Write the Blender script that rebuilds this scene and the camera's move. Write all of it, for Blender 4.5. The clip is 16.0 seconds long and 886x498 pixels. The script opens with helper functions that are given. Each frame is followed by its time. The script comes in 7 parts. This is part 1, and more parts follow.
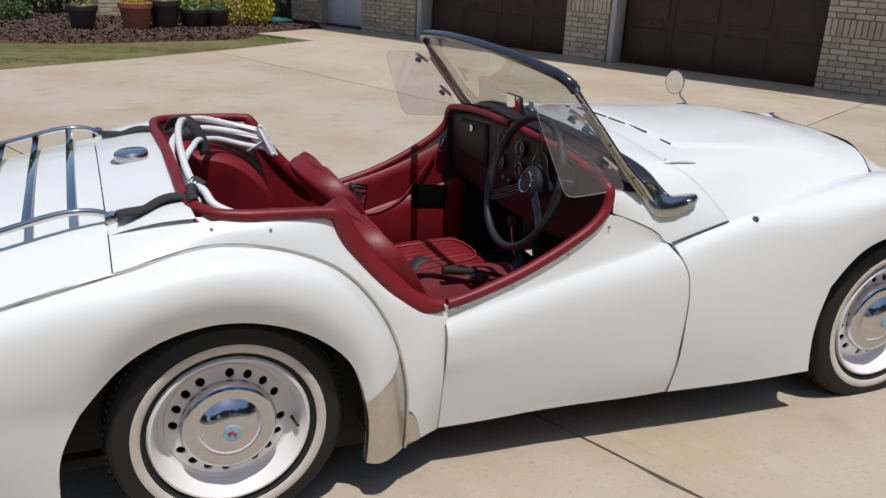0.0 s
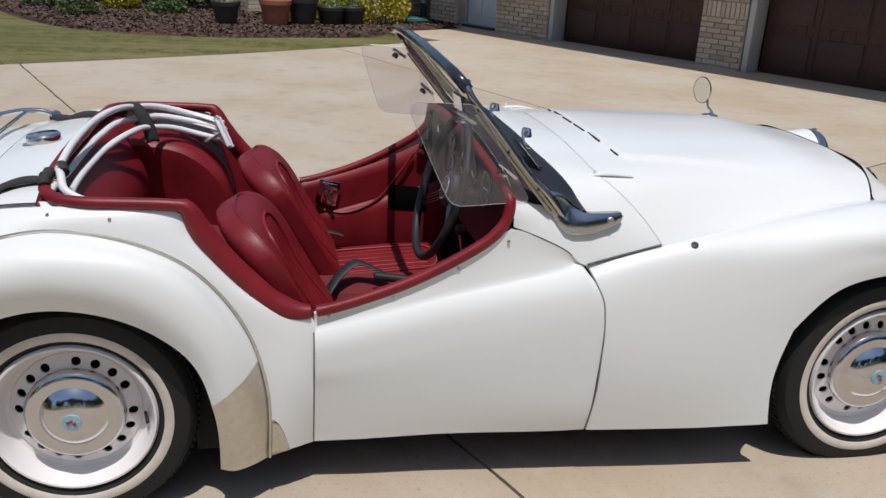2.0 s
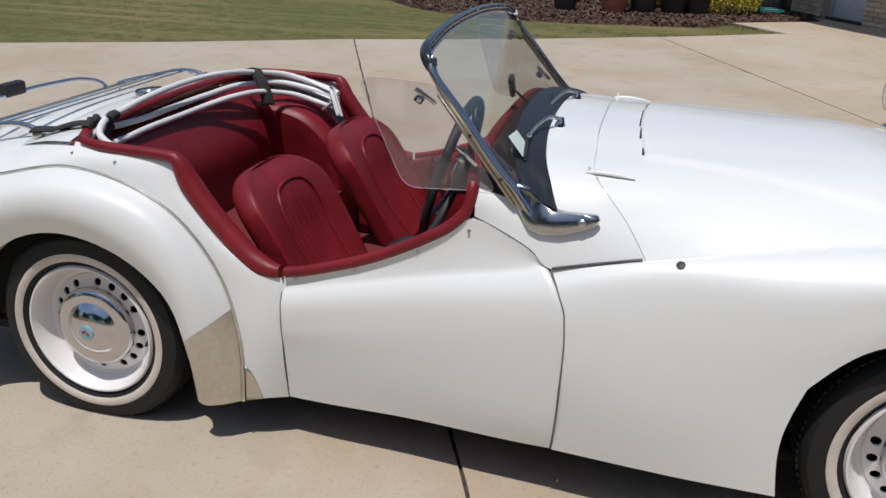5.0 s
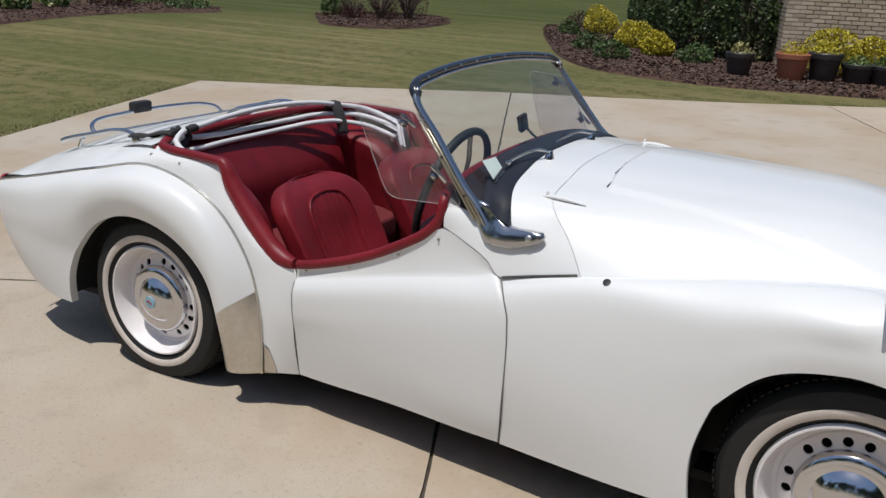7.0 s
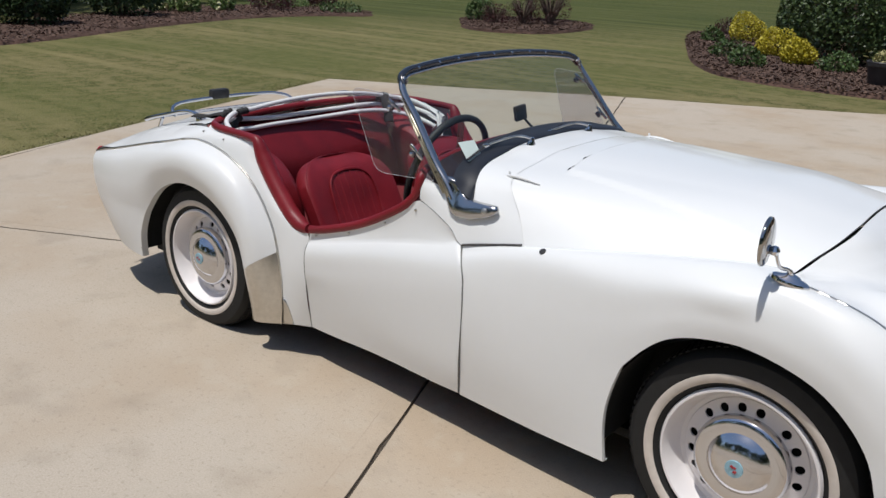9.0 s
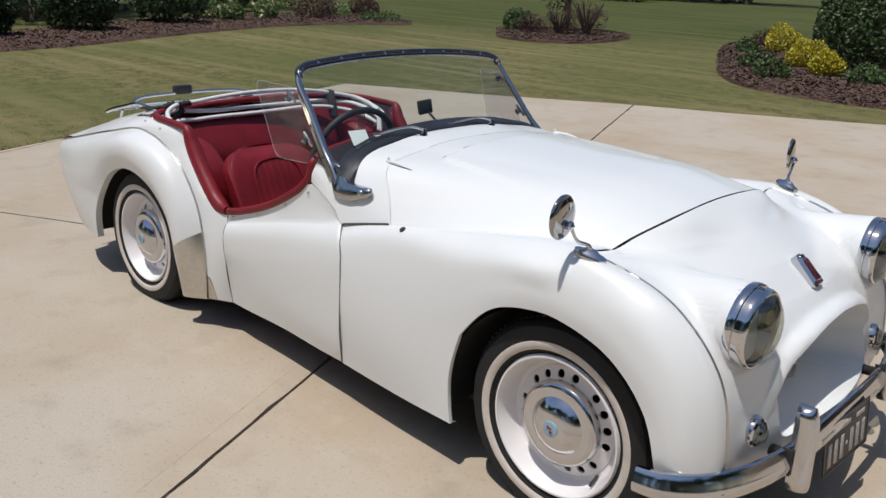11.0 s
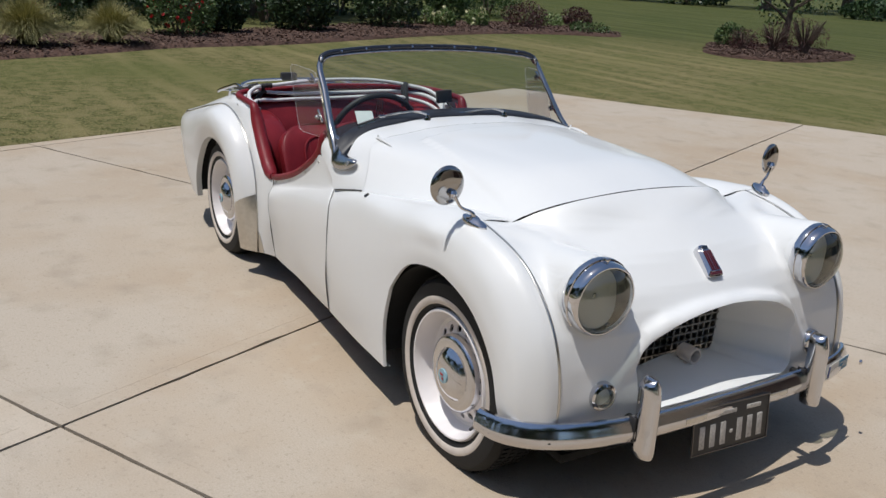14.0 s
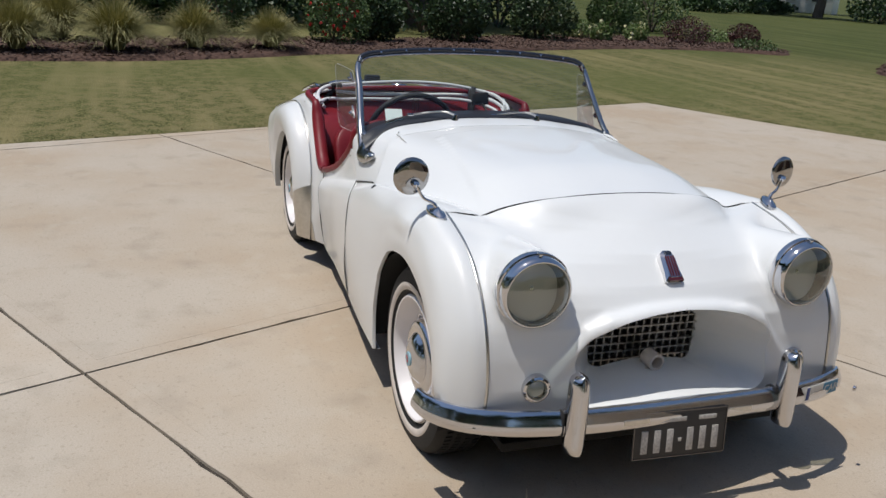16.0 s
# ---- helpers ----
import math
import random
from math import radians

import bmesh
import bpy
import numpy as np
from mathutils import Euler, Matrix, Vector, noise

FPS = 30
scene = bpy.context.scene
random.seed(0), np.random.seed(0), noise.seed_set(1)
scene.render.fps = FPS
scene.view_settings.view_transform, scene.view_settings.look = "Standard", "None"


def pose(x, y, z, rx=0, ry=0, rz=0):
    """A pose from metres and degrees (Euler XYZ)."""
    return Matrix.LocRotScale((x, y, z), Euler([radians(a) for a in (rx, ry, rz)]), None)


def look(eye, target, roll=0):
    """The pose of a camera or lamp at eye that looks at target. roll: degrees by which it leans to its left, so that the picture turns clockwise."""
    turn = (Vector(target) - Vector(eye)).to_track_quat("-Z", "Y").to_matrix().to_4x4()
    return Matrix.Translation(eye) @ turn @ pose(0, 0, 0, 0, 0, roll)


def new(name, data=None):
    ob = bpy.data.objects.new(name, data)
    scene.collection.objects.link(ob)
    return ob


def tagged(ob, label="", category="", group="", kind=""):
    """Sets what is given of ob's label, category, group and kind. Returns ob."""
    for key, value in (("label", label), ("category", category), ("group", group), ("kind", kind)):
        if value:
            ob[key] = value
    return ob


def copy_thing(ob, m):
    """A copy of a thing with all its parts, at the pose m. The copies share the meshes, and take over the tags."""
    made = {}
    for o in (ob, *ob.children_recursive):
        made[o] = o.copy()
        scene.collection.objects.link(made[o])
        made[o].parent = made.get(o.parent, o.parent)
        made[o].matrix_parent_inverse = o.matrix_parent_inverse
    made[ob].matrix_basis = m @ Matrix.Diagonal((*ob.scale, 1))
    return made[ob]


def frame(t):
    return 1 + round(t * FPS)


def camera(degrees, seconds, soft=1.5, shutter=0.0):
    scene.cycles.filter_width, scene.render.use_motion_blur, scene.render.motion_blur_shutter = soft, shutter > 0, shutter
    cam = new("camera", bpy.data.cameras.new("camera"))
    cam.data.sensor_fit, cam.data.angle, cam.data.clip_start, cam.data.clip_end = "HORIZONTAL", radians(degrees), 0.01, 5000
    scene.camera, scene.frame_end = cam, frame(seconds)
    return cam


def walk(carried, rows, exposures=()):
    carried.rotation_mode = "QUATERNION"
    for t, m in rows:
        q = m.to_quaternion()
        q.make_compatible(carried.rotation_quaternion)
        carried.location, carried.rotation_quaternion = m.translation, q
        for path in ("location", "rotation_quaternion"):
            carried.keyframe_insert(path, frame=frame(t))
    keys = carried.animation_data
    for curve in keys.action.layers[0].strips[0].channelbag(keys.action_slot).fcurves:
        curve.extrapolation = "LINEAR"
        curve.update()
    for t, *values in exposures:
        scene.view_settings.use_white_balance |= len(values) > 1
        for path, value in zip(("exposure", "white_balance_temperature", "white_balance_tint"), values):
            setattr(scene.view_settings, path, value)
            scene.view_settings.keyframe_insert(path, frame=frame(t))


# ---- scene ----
cam = camera(54.8, 16.0)
PATH = [
    (0, (-1.395, -2.558, 1.451), (-0.64, -0.834, 0.774), 2.9),
    (0.5, (-1.228, -2.59, 1.437), (-0.555, -0.837, 0.749), 2.4),
    (1, (-1.017, -2.56, 1.435), (-0.411, -0.789, 0.731), 3.0),
    (1.5, (-0.851, -2.575, 1.434), (-0.333, -0.775, 0.732), 3.4),
    (2, (-0.629, -2.623, 1.442), (-0.238, -0.787, 0.754), 3.1),
    (2.5, (-0.447, -2.601, 1.434), (-0.134, -0.75, 0.746), 1.9),
    (3, (-0.256, -2.521, 1.431), (-0.023, -0.67, 0.71), 2.1),
    (3.5, (-0.127, -2.493, 1.431), (-0.076, -0.641, 0.678), 2.4),
    (4, (0.076, -2.532, 1.437), (-0.086, -0.689, 0.677), 2.0),
    (4.2, (0.146, -2.549, 1.44), (-0.083, -0.713, 0.681), 1.6),
    (6.3, (0.833, -2.499, 1.448), (0.066, -0.785, 0.76), 3.3),
    (6.5, (0.908, -2.517, 1.438), (0.098, -0.815, 0.769), 3.0),
    (7, (1.062, -2.641, 1.451), (0.176, -0.965, 0.814), 2.7),
    (7.5, (1.219, -2.659, 1.467), (0.279, -1.006, 0.847), 2.7),
    (8, (1.433, -2.623, 1.461), (0.403, -1.025, 0.841), 3.2),
    (8.2, (1.5, -2.628, 1.466), (0.425, -1.061, 0.842), 3.0),
    (10.3, (2.047, -2.581, 1.476), (0.818, -1.138, 0.838), 2.5),
    (10.5, (2.127, -2.519, 1.479), (0.888, -1.08, 0.851), 2.5),
    (11, (2.287, -2.435, 1.473), (1.007, -1.03, 0.85), 2.7),
    (11.5, (2.457, -2.451, 1.483), (1.113, -1.101, 0.871), 2.9),
    (12, (2.595, -2.408, 1.494), (1.218, -1.089, 0.888), 2.6),
    (12.5, (2.709, -2.253, 1.485), (1.285, -0.99, 0.872), 2.6),
    (13, (2.849, -2.091, 1.491), (1.358, -0.912, 0.868), 3.1),
    (13.5, (2.982, -2.026, 1.48), (1.424, -0.939, 0.855), 2.9),
    (14, (3.135, -1.984, 1.487), (1.529, -0.969, 0.862), 3.6),
    (14.5, (3.231, -1.868, 1.496), (1.581, -0.927, 0.869), 3.9),
    (15, (3.317, -1.683, 1.495), (1.607, -0.851, 0.875), 3.8),
    (15.5, (3.417, -1.571, 1.499), (1.666, -0.824, 0.888), 3.4),
    (16, (3.522, -1.498, 1.494), (1.744, -0.824, 0.874), 4.0),
]
walk(cam, [(t, look(eye, target, roll)) for t, eye, target, roll in PATH], [(0.0, 0.06), (4.0, 0.02), (6.5, -0.02), (8.0, 0.06), (10.5, 0.05), (13.0, 0.03), (16.0, 0.02)])

# ---- world and sun ----
SUN_WAY = Vector((0.03, 0.30, -1.0)).normalized()
world = bpy.data.worlds.new("sky")
scene.world = world
world.use_nodes = True
wn = world.node_tree
sky = wn.nodes.new("ShaderNodeTexSky")
sky.sky_type, sky.sun_disc = "NISHITA", False
sky.sun_elevation = math.asin(-SUN_WAY.z)
sky.sun_rotation = math.atan2(-SUN_WAY.x, -SUN_WAY.y)
sky.air_density, sky.dust_density = 1.0, 0.7
wn.links.new(sky.outputs[0], wn.nodes["Background"].inputs[0])
wn.nodes["Background"].inputs[1].default_value = 0.097
sun = new("sun", bpy.data.lights.new("sun", "SUN"))
sun.data.energy, sun.data.angle, sun.data.color = 3.2, radians(0.53), (1.0, 0.965, 0.92)
sun.matrix_world = look((0, 0, 20), tuple(Vector((0, 0, 20)) + SUN_WAY * 20))


# ---- materials ----
def principled(name):
    m = bpy.data.materials.new(name)
    m.use_nodes = True
    return m, m.node_tree, m.node_tree.nodes["Principled BSDF"]


def plain(name, rgb, rough=0.5, metal=0.0, coat=0.0, grain=0.0, scale=40.0, bump=0.0, vary=0.0, spec=0.5):
    """A surface with a fine grain, a broad variation of its colour and roughness, and a bump."""
    m, nt, b = principled(name)
    b.inputs["Base Color"].default_value = (*rgb, 1)
    b.inputs["Roughness"].default_value = rough
    b.inputs["Metallic"].default_value = metal
    b.inputs["Coat Weight"].default_value = coat
    b.inputs["Coat Roughness"].default_value = 0.03
    b.inputs["Specular IOR Level"].default_value = spec
    co = nt.nodes.new("ShaderNodeTexCoord")
    if grain or vary:
        fine, broad = (nt.nodes.new("ShaderNodeTexNoise") for _ in range(2))
        fine.inputs["Scale"].default_value, broad.inputs["Scale"].default_value = scale, scale * 0.06
        fine.inputs["Detail"].default_value = broad.inputs["Detail"].default_value = 5
        for n in (fine, broad):
            nt.links.new(co.outputs["Object"], n.inputs["Vector"])
        mix = nt.nodes.new("ShaderNodeMix")
        mix.data_type = "FLOAT"
        mix.inputs[0].default_value = grain / (grain + vary)
        nt.links.new(broad.outputs[0], mix.inputs[2])
        nt.links.new(fine.outputs[0], mix.inputs[3])
        ramp = nt.nodes.new("ShaderNodeMapRange")
        amount = grain + vary
        ramp.inputs[1].default_value, ramp.inputs[2].default_value = 0.3, 0.7
        ramp.inputs[3].default_value, ramp.inputs[4].default_value = 1 - amount, 1 + amount
        nt.links.new(mix.outputs[0], ramp.inputs[0])
        mul = nt.nodes.new("ShaderNodeVectorMath")
        mul.operation = "SCALE"
        mul.inputs[0].default_value = rgb
        nt.links.new(ramp.outputs[0], mul.inputs["Scale"])
        nt.links.new(mul.outputs[0], b.inputs["Base Color"])
        rr = nt.nodes.new("ShaderNodeMapRange")
        rr.inputs[3].default_value, rr.inputs[4].default_value = rough * 0.85, min(1, rough * 1.2)
        nt.links.new(broad.outputs[0], rr.inputs[0])
        nt.links.new(rr.outputs[0], b.inputs["Roughness"])
        if bump:
            bp = nt.nodes.new("ShaderNodeBump")
            bp.inputs["Strength"].default_value, bp.inputs["Distance"].default_value = 1.0, bump
            nt.links.new(fine.outputs[0], bp.inputs["Height"])
            nt.links.new(bp.outputs[0], b.inputs["Normal"])
    return m


def two_tone(name, a, b_rgb, scale, rough, bump=0.0, detail=8, lo=0.4, hi=0.6, third=None, third_scale=1.0, third_amount=0.5):
    """Two colours mixed by a noise, tinted by a third over a wider one."""
    m, nt, b = principled(name)
    co = nt.nodes.new("ShaderNodeTexCoord")
    no = nt.nodes.new("ShaderNodeTexNoise")
    no.inputs["Scale"].default_value, no.inputs["Detail"].default_value = scale, detail
    nt.links.new(co.outputs["Object"], no.inputs["Vector"])
    ra = nt.nodes.new("ShaderNodeMapRange")
    ra.inputs[1].default_value, ra.inputs[2].default_value = lo, hi
    nt.links.new(no.outputs[0], ra.inputs[0])
    mx = nt.nodes.new("ShaderNodeMix")
    mx.data_type = "RGBA"
    mx.inputs[6].default_value, mx.inputs[7].default_value = (*a, 1), (*b_rgb, 1)
    nt.links.new(ra.outputs[0], mx.inputs[0])
    out = mx.outputs[2]
    if third:
        n2 = nt.nodes.new("ShaderNodeTexNoise")
        n2.inputs["Scale"].default_value, n2.inputs["Detail"].default_value = third_scale, 6
        nt.links.new(co.outputs["Object"], n2.inputs["Vector"])
        r2 = nt.nodes.new("ShaderNodeMapRange")
        r2.inputs[1].default_value, r2.inputs[2].default_value, r2.inputs[4].default_value = 0.42, 0.68, third_amount
        nt.links.new(n2.outputs[0], r2.inputs[0])
        m2 = nt.nodes.new("ShaderNodeMix")
        m2.data_type = "RGBA"
        m2.inputs[7].default_value = (*third, 1)
        nt.links.new(r2.outputs[0], m2.inputs[0])
        nt.links.new(out, m2.inputs[6])
        out = m2.outputs[2]
    nt.links.new(out, b.inputs["Base Color"])
    b.inputs["Roughness"].default_value = rough
    b.inputs["Specular IOR Level"].default_value = 0.3
    if bump:
        bp = nt.nodes.new("ShaderNodeBump")
        bp.inputs["Strength"].default_value, bp.inputs["Distance"].default_value = 1.0, bump
        nt.links.new(no.outputs[0], bp.inputs["Height"])
        nt.links.new(bp.outputs[0], b.inputs["Normal"])
    return m


def leafy(name, a, b_rgb, rough=0.5):
    """Leaves: each one takes its own shade between two."""
    m, nt, b = principled(name)
    g = nt.nodes.new("ShaderNodeNewGeometry")
    mx = nt.nodes.new("ShaderNodeMix")
    mx.data_type = "RGBA"
    mx.inputs[6].default_value, mx.inputs[7].default_value = (*a, 1), (*b_rgb, 1)
    nt.links.new(g.outputs["Random Per Island"], mx.inputs[0])
    nt.links.new(mx.outputs[2], b.inputs["Base Color"])
    b.inputs["Roughness"].default_value = rough
    b.inputs["Specular IOR Level"].default_value = 0.4
    return m


def pane(name, tint=(0.95, 0.97, 0.97), gloss=0.05, sky_sheen=0.0):
    """Thin clear sheet: what is behind shows through, with the gloss of glass."""
    m, nt, b = principled(name)
    nt.nodes.remove(b)
    out = nt.nodes["Material Output"]
    tr, gl, fr, pw, mr, mx = (nt.nodes.new("ShaderNode" + k) for k in ("BsdfTransparent", "BsdfGlossy", "LayerWeight", "Math", "MapRange", "MixShader"))
    tr.inputs[0].default_value = (*tint, 1)
    gl.inputs["Roughness"].default_value = 0.01
    fr.inputs[0].default_value = 0.5
    pw.operation = "POWER"
    pw.inputs[1].default_value = 5.0
    mr.inputs[3].default_value, mr.inputs[4].default_value = gloss, 1.0
    nt.links.new(fr.outputs["Facing"], pw.inputs[0])
    nt.links.new(pw.outputs[0], mr.inputs[0])
    nt.links.new(mr.outputs[0], mx.inputs[0])
    nt.links.new(tr.outputs[0], mx.inputs[1])
    nt.links.new(gl.outputs[0], mx.inputs[2])
    last = mx.outputs[0]
    # pale violet diffuse mixed in, standing for sky reflected in the sheet
    if sky_sheen:
        df, m2 = nt.nodes.new("ShaderNodeBsdfDiffuse"), nt.nodes.new("ShaderNodeMixShader")
        df.inputs[0].default_value = (0.62, 0.60, 0.70, 1)
        m2.inputs[0].default_value = sky_sheen
        nt.links.new(last, m2.inputs[1])
        nt.links.new(df.outputs[0], m2.inputs[2])
        last = m2.outputs[0]
    nt.links.new(last, out.inputs["Surface"])
    return m


WHITE = plain("white_paint", (0.80, 0.81, 0.80), 0.40, coat=0.55, grain=0.004, vary=0.008, scale=30)
RED = plain("red_leather", (0.190, 0.0100, 0.0160), 0.44, spec=0.38, grain=0.06, vary=0.16, scale=180, bump=0.0006)
CARPET = plain("red_carpet", (0.15, 0.016, 0.020), 0.95, grain=0.25, vary=0.1, scale=300, bump=0.002)
CHROME = plain("chrome", (0.62, 0.62, 0.64), 0.05, metal=1.0, vary=0.03, grain=0.01, scale=20)
# chrome of the posts and feet, darker and rougher than the rest
POSTCHROME = plain("post_chrome", (0.46, 0.46, 0.47), 0.20, metal=1.0, vary=0.05, grain=0.02, scale=20)
BARCHROME = plain("weathered_chrome", (0.60, 0.60, 0.62), 0.13, metal=1.0, vary=0.04, grain=0.02, scale=30)
STEEL = plain("brushed_steel", (0.62, 0.60, 0.56), 0.30, metal=1.0, grain=0.06, vary=0.12, scale=60)
BLACK = plain("black_rubber", (0.018, 0.018, 0.02), 0.55, grain=0.1, vary=0.1, scale=80)
CLOTH = plain("black_cloth", (0.035, 0.034, 0.034), 0.95, grain=0.3, vary=0.15, scale=250, bump=0.001)
TYRE = plain("tyre_rubber", (0.011, 0.011, 0.011), 0.75, grain=0.15, vary=0.2, scale=60, bump=0.0008)
BAND = plain("whitewall", (0.62, 0.56, 0.50), 0.7, grain=0.05, vary=0.12, scale=50)
RIM = plain("rim_paint", (0.80, 0.77, 0.77), 0.35, coat=0.3, grain=0.01, vary=0.05, scale=30)
# near-black for the underside, and for shade painted into the footwell
SHADE = plain("underbody_and_shade", (0.012, 0.012, 0.012), 0.9, grain=0.2, vary=0.2, scale=20)
APRON = plain("black_apron", (0.016, 0.018, 0.024), 0.42, grain=0.05, vary=0.1, scale=60)
GLASS = pane("windscreen_glass", (0.80, 0.85, 0.82))
PERSPEX = pane("perspex", (0.96, 0.95, 0.97), 0.06, 0.024)
MIRROR = plain("mirror_glass", (0.9, 0.9, 0.9), 0.01, metal=1.0)
# black that stands in for the shade inside a recess
HOLLOW = plain("hollow_shade", (0.004, 0.004, 0.004), 1.0, spec=0.05)
# dash colour taken down for the shade of the scuttle over it
DASH = plain("dash_vinyl", (0.020, 0.007, 0.008), 0.5, grain=0.1, vary=0.1, scale=150)
FRAMEPAINT = plain("frame_paint", (0.74, 0.74, 0.74), 0.4, grain=0.02, vary=0.05, scale=60)


# ---- mesh tools ----
def part(name, bm, material, parent=None, label="", angle=40, smooth=True, m=None, weld=0.0):
    """Links a bmesh as one mesh object under a thing or a part."""
    if weld:
        bmesh.ops.remove_doubles(bm, verts=bm.verts, dist=weld)
    bmesh.ops.recalc_face_normals(bm, faces=bm.faces)
    me = bpy.data.meshes.new(name)
    bm.to_mesh(me)
    bm.free()
    me.materials.append(material)
    if smooth:
        me.polygons.foreach_set("use_smooth", [True] * len(me.polygons))
        me.set_sharp_from_angle(angle=radians(angle))
    ob = new(name, me)
    if parent:
        ob.parent = parent
    if m is not None:
        ob.matrix_basis = m
    if label:
        ob["label"] = label
    return ob


def thing(name, label, category, group="", kind="", at=(0, 0, 0), turn=0.0):
    return tagged(new_at(name, at, turn), label, category, group, kind)


def new_at(name, at, turn):
    ob = new(name)
    ob.empty_display_size = 0.1
    ob.matrix_basis = pose(*at, 0, 0, turn)
    return ob


def spline(points, n, knots=None):
    """n places along a smooth curve through the points (centripetal where no knots are given)."""
    p = np.array(points, float)
    if knots is None:
        knots = np.r_[0, np.cumsum(np.maximum(np.linalg.norm(np.diff(p, axis=0), axis=1), 1e-6) ** 0.75)]
    k = np.array(knots, float)
    t = np.linspace(k[0], k[-1], n) if np.isscalar(n) else np.array(n)
    d = np.diff(p, axis=0) / np.diff(k)[:, None]
    h = np.diff(k)
    m = np.empty_like(p)
    m[1:-1] = (d[:-1] * h[1:, None] + d[1:] * h[:-1, None]) / (h[:-1] + h[1:])[:, None]
    m[0] = 1.5 * d[0] - 0.5 * m[1] if len(p) > 2 else d[0]
    m[-1] = 1.5 * d[-1] - 0.5 * m[-2] if len(p) > 2 else d[-1]
    i = np.clip(np.searchsorted(k, t, side="right") - 1, 0, len(h) - 1)
    s = ((t - k[i]) / h[i])[:, None]
    hh = h[i][:, None]
    return ((2 * s**3 - 3 * s**2 + 1) * p[i] + (s**3 - 2 * s**2 + s) * hh * m[i]
            + (-2 * s**3 + 3 * s**2) * p[i + 1] + (s**3 - s**2) * hh * m[i + 1])


def loft(lines, nu, nv, across=None, u=(0.0, 1.0), v=(0.0, 1.0)):
    """A grid (nv, nu, 3) through lines that have the same number of points."""
    ls = [np.array(q, float) for q in lines]
    gaps = np.mean([np.linalg.norm(np.diff(q, axis=0), axis=1) for q in ls], axis=0)
    k = np.r_[0, np.cumsum(np.maximum(gaps, 1e-4) ** 0.8)]
    k /= k[-1]
    rows = np.stack([spline(q, np.linspace(u[0], u[1], nu), k) for q in ls])
    gap2 = np.mean(np.linalg.norm(np.diff(rows, axis=0), axis=2), axis=1)
    kv = np.r_[0, np.cumsum(np.maximum(gap2, 1e-4))]
    kv /= kv[-1]
    t = np.linspace(v[0], v[1], nv)
    return np.stack([spline(rows[:, j], t, kv) for j in range(nu)], axis=1)


def add_grid(bm, g, flip=1.0, wrap=False):
    """Quads over a grid of places; flip -1 mirrors it to the other side."""
    g = np.array(g) * (1, flip, 1)
    vs = [[bm.verts.new(p) for p in row] for row in g]
    n = len(vs[0])
    for a, b in zip(vs, vs[1:]):
        for j in range(n if wrap else n - 1):
            q = (a[j], a[(j + 1) % n], b[(j + 1) % n], b[j])
            bm.faces.new(q)
    return vs


def add_tube(bm, path, r, n=10, closed=False, flat=1.0, caps=True):
    """A round bar along a path; r may be a list. flat squeezes it along its second axis."""
    p = np.array(path, float)
    m = len(p)
    rs = np.full(m, r) if np.isscalar(r) else np.array(r)
    t = np.roll(p, -1, 0) - np.roll(p, 1, 0) if closed else np.gradient(p, axis=0)
    t /= np.linalg.norm(t, axis=1)[:, None]
    up = np.array((0, 0, 1.0)) if abs(t[0][2]) < 0.9 else np.array((0, 1.0, 0))
    rings = []
    for i in range(m):
        a = np.cross(up, t[i])
        a /= np.linalg.norm(a)
        up = np.cross(t[i], a)
        ring = [p[i] + rs[i] * (math.cos(w) * a + flat * math.sin(w) * up) for w in np.linspace(0, 2 * math.pi, n, endpoint=False)]
        rings.append([bm.verts.new(q) for q in ring])
    for i in range(m if closed else m - 1):
        a, b = rings[i], rings[(i + 1) % m]
        for j in range(n):
            bm.faces.new((a[j], a[(j + 1) % n], b[(j + 1) % n], b[j]))
    if caps and not closed:
        bm.faces.new(rings[0][::-1])
        bm.faces.new(rings[-1])


def add_lathe(bm, profile, n=48, m=None, arc=2 * math.pi):
    """A profile of (radius, height) turned about z, then set by m."""
    full = arc > 6.28
    ws = np.linspace(0, arc, n + (0 if full else 1), endpoint=not full)
    rows = []
    for r, h in profile:
        if r < 1e-6:
            rows.append([bm.verts.new((0, 0, h))])
        else:
            rows.append([bm.verts.new((r * math.cos(w), r * math.sin(w), h)) for w in ws])
    made = [v for row in rows for v in row]
    k = len(ws)
    for a, b in zip(rows, rows[1:]):
        for j in range(k if full else k - 1):
            j2 = (j + 1) % k
            q = [v for v in ((a[j] if len(a) > 1 else a[0]), (a[j2] if len(a) > 1 else None), (b[j2] if len(b) > 1 else None), (b[j] if len(b) > 1 else b[0])) if v]
            if len(q) > 2:
                bm.faces.new(q)
    if m is not None:
        bmesh.ops.transform(bm, matrix=m, verts=made)
    return made


def add_box(bm, size, m=None, bevel=0.0, seg=2):
    made = bmesh.ops.create_cube(bm, size=1.0)["verts"]
    bmesh.ops.transform(bm, matrix=Matrix.Diagonal((*size, 1)), verts=made)
    if bevel:
        es = list({e for v in made for e in v.link_edges})
        made = list({v for f in bmesh.ops.bevel(bm, geom=es, offset=bevel, segments=seg, affect="EDGES", profile=0.5)["faces"] for v in f.verts} | {v for v in made if v.is_valid})
    if m is not None:
        bmesh.ops.transform(bm, matrix=m, verts=made)
    return made


def box_part(name, size, m, material, parent, bevel=0.004, label="", seg=2):
    bm = bmesh.new()
    add_box(bm, size, m, bevel, seg)
    return part(name, bm, material, parent, label)


def tube_part(name, path, r, material, parent, label="", n=10, closed=False, flat=1.0):
    bm = bmesh.new()
    add_tube(bm, path, r, n, closed, flat)
    return part(name, bm, material, parent, label, angle=60)


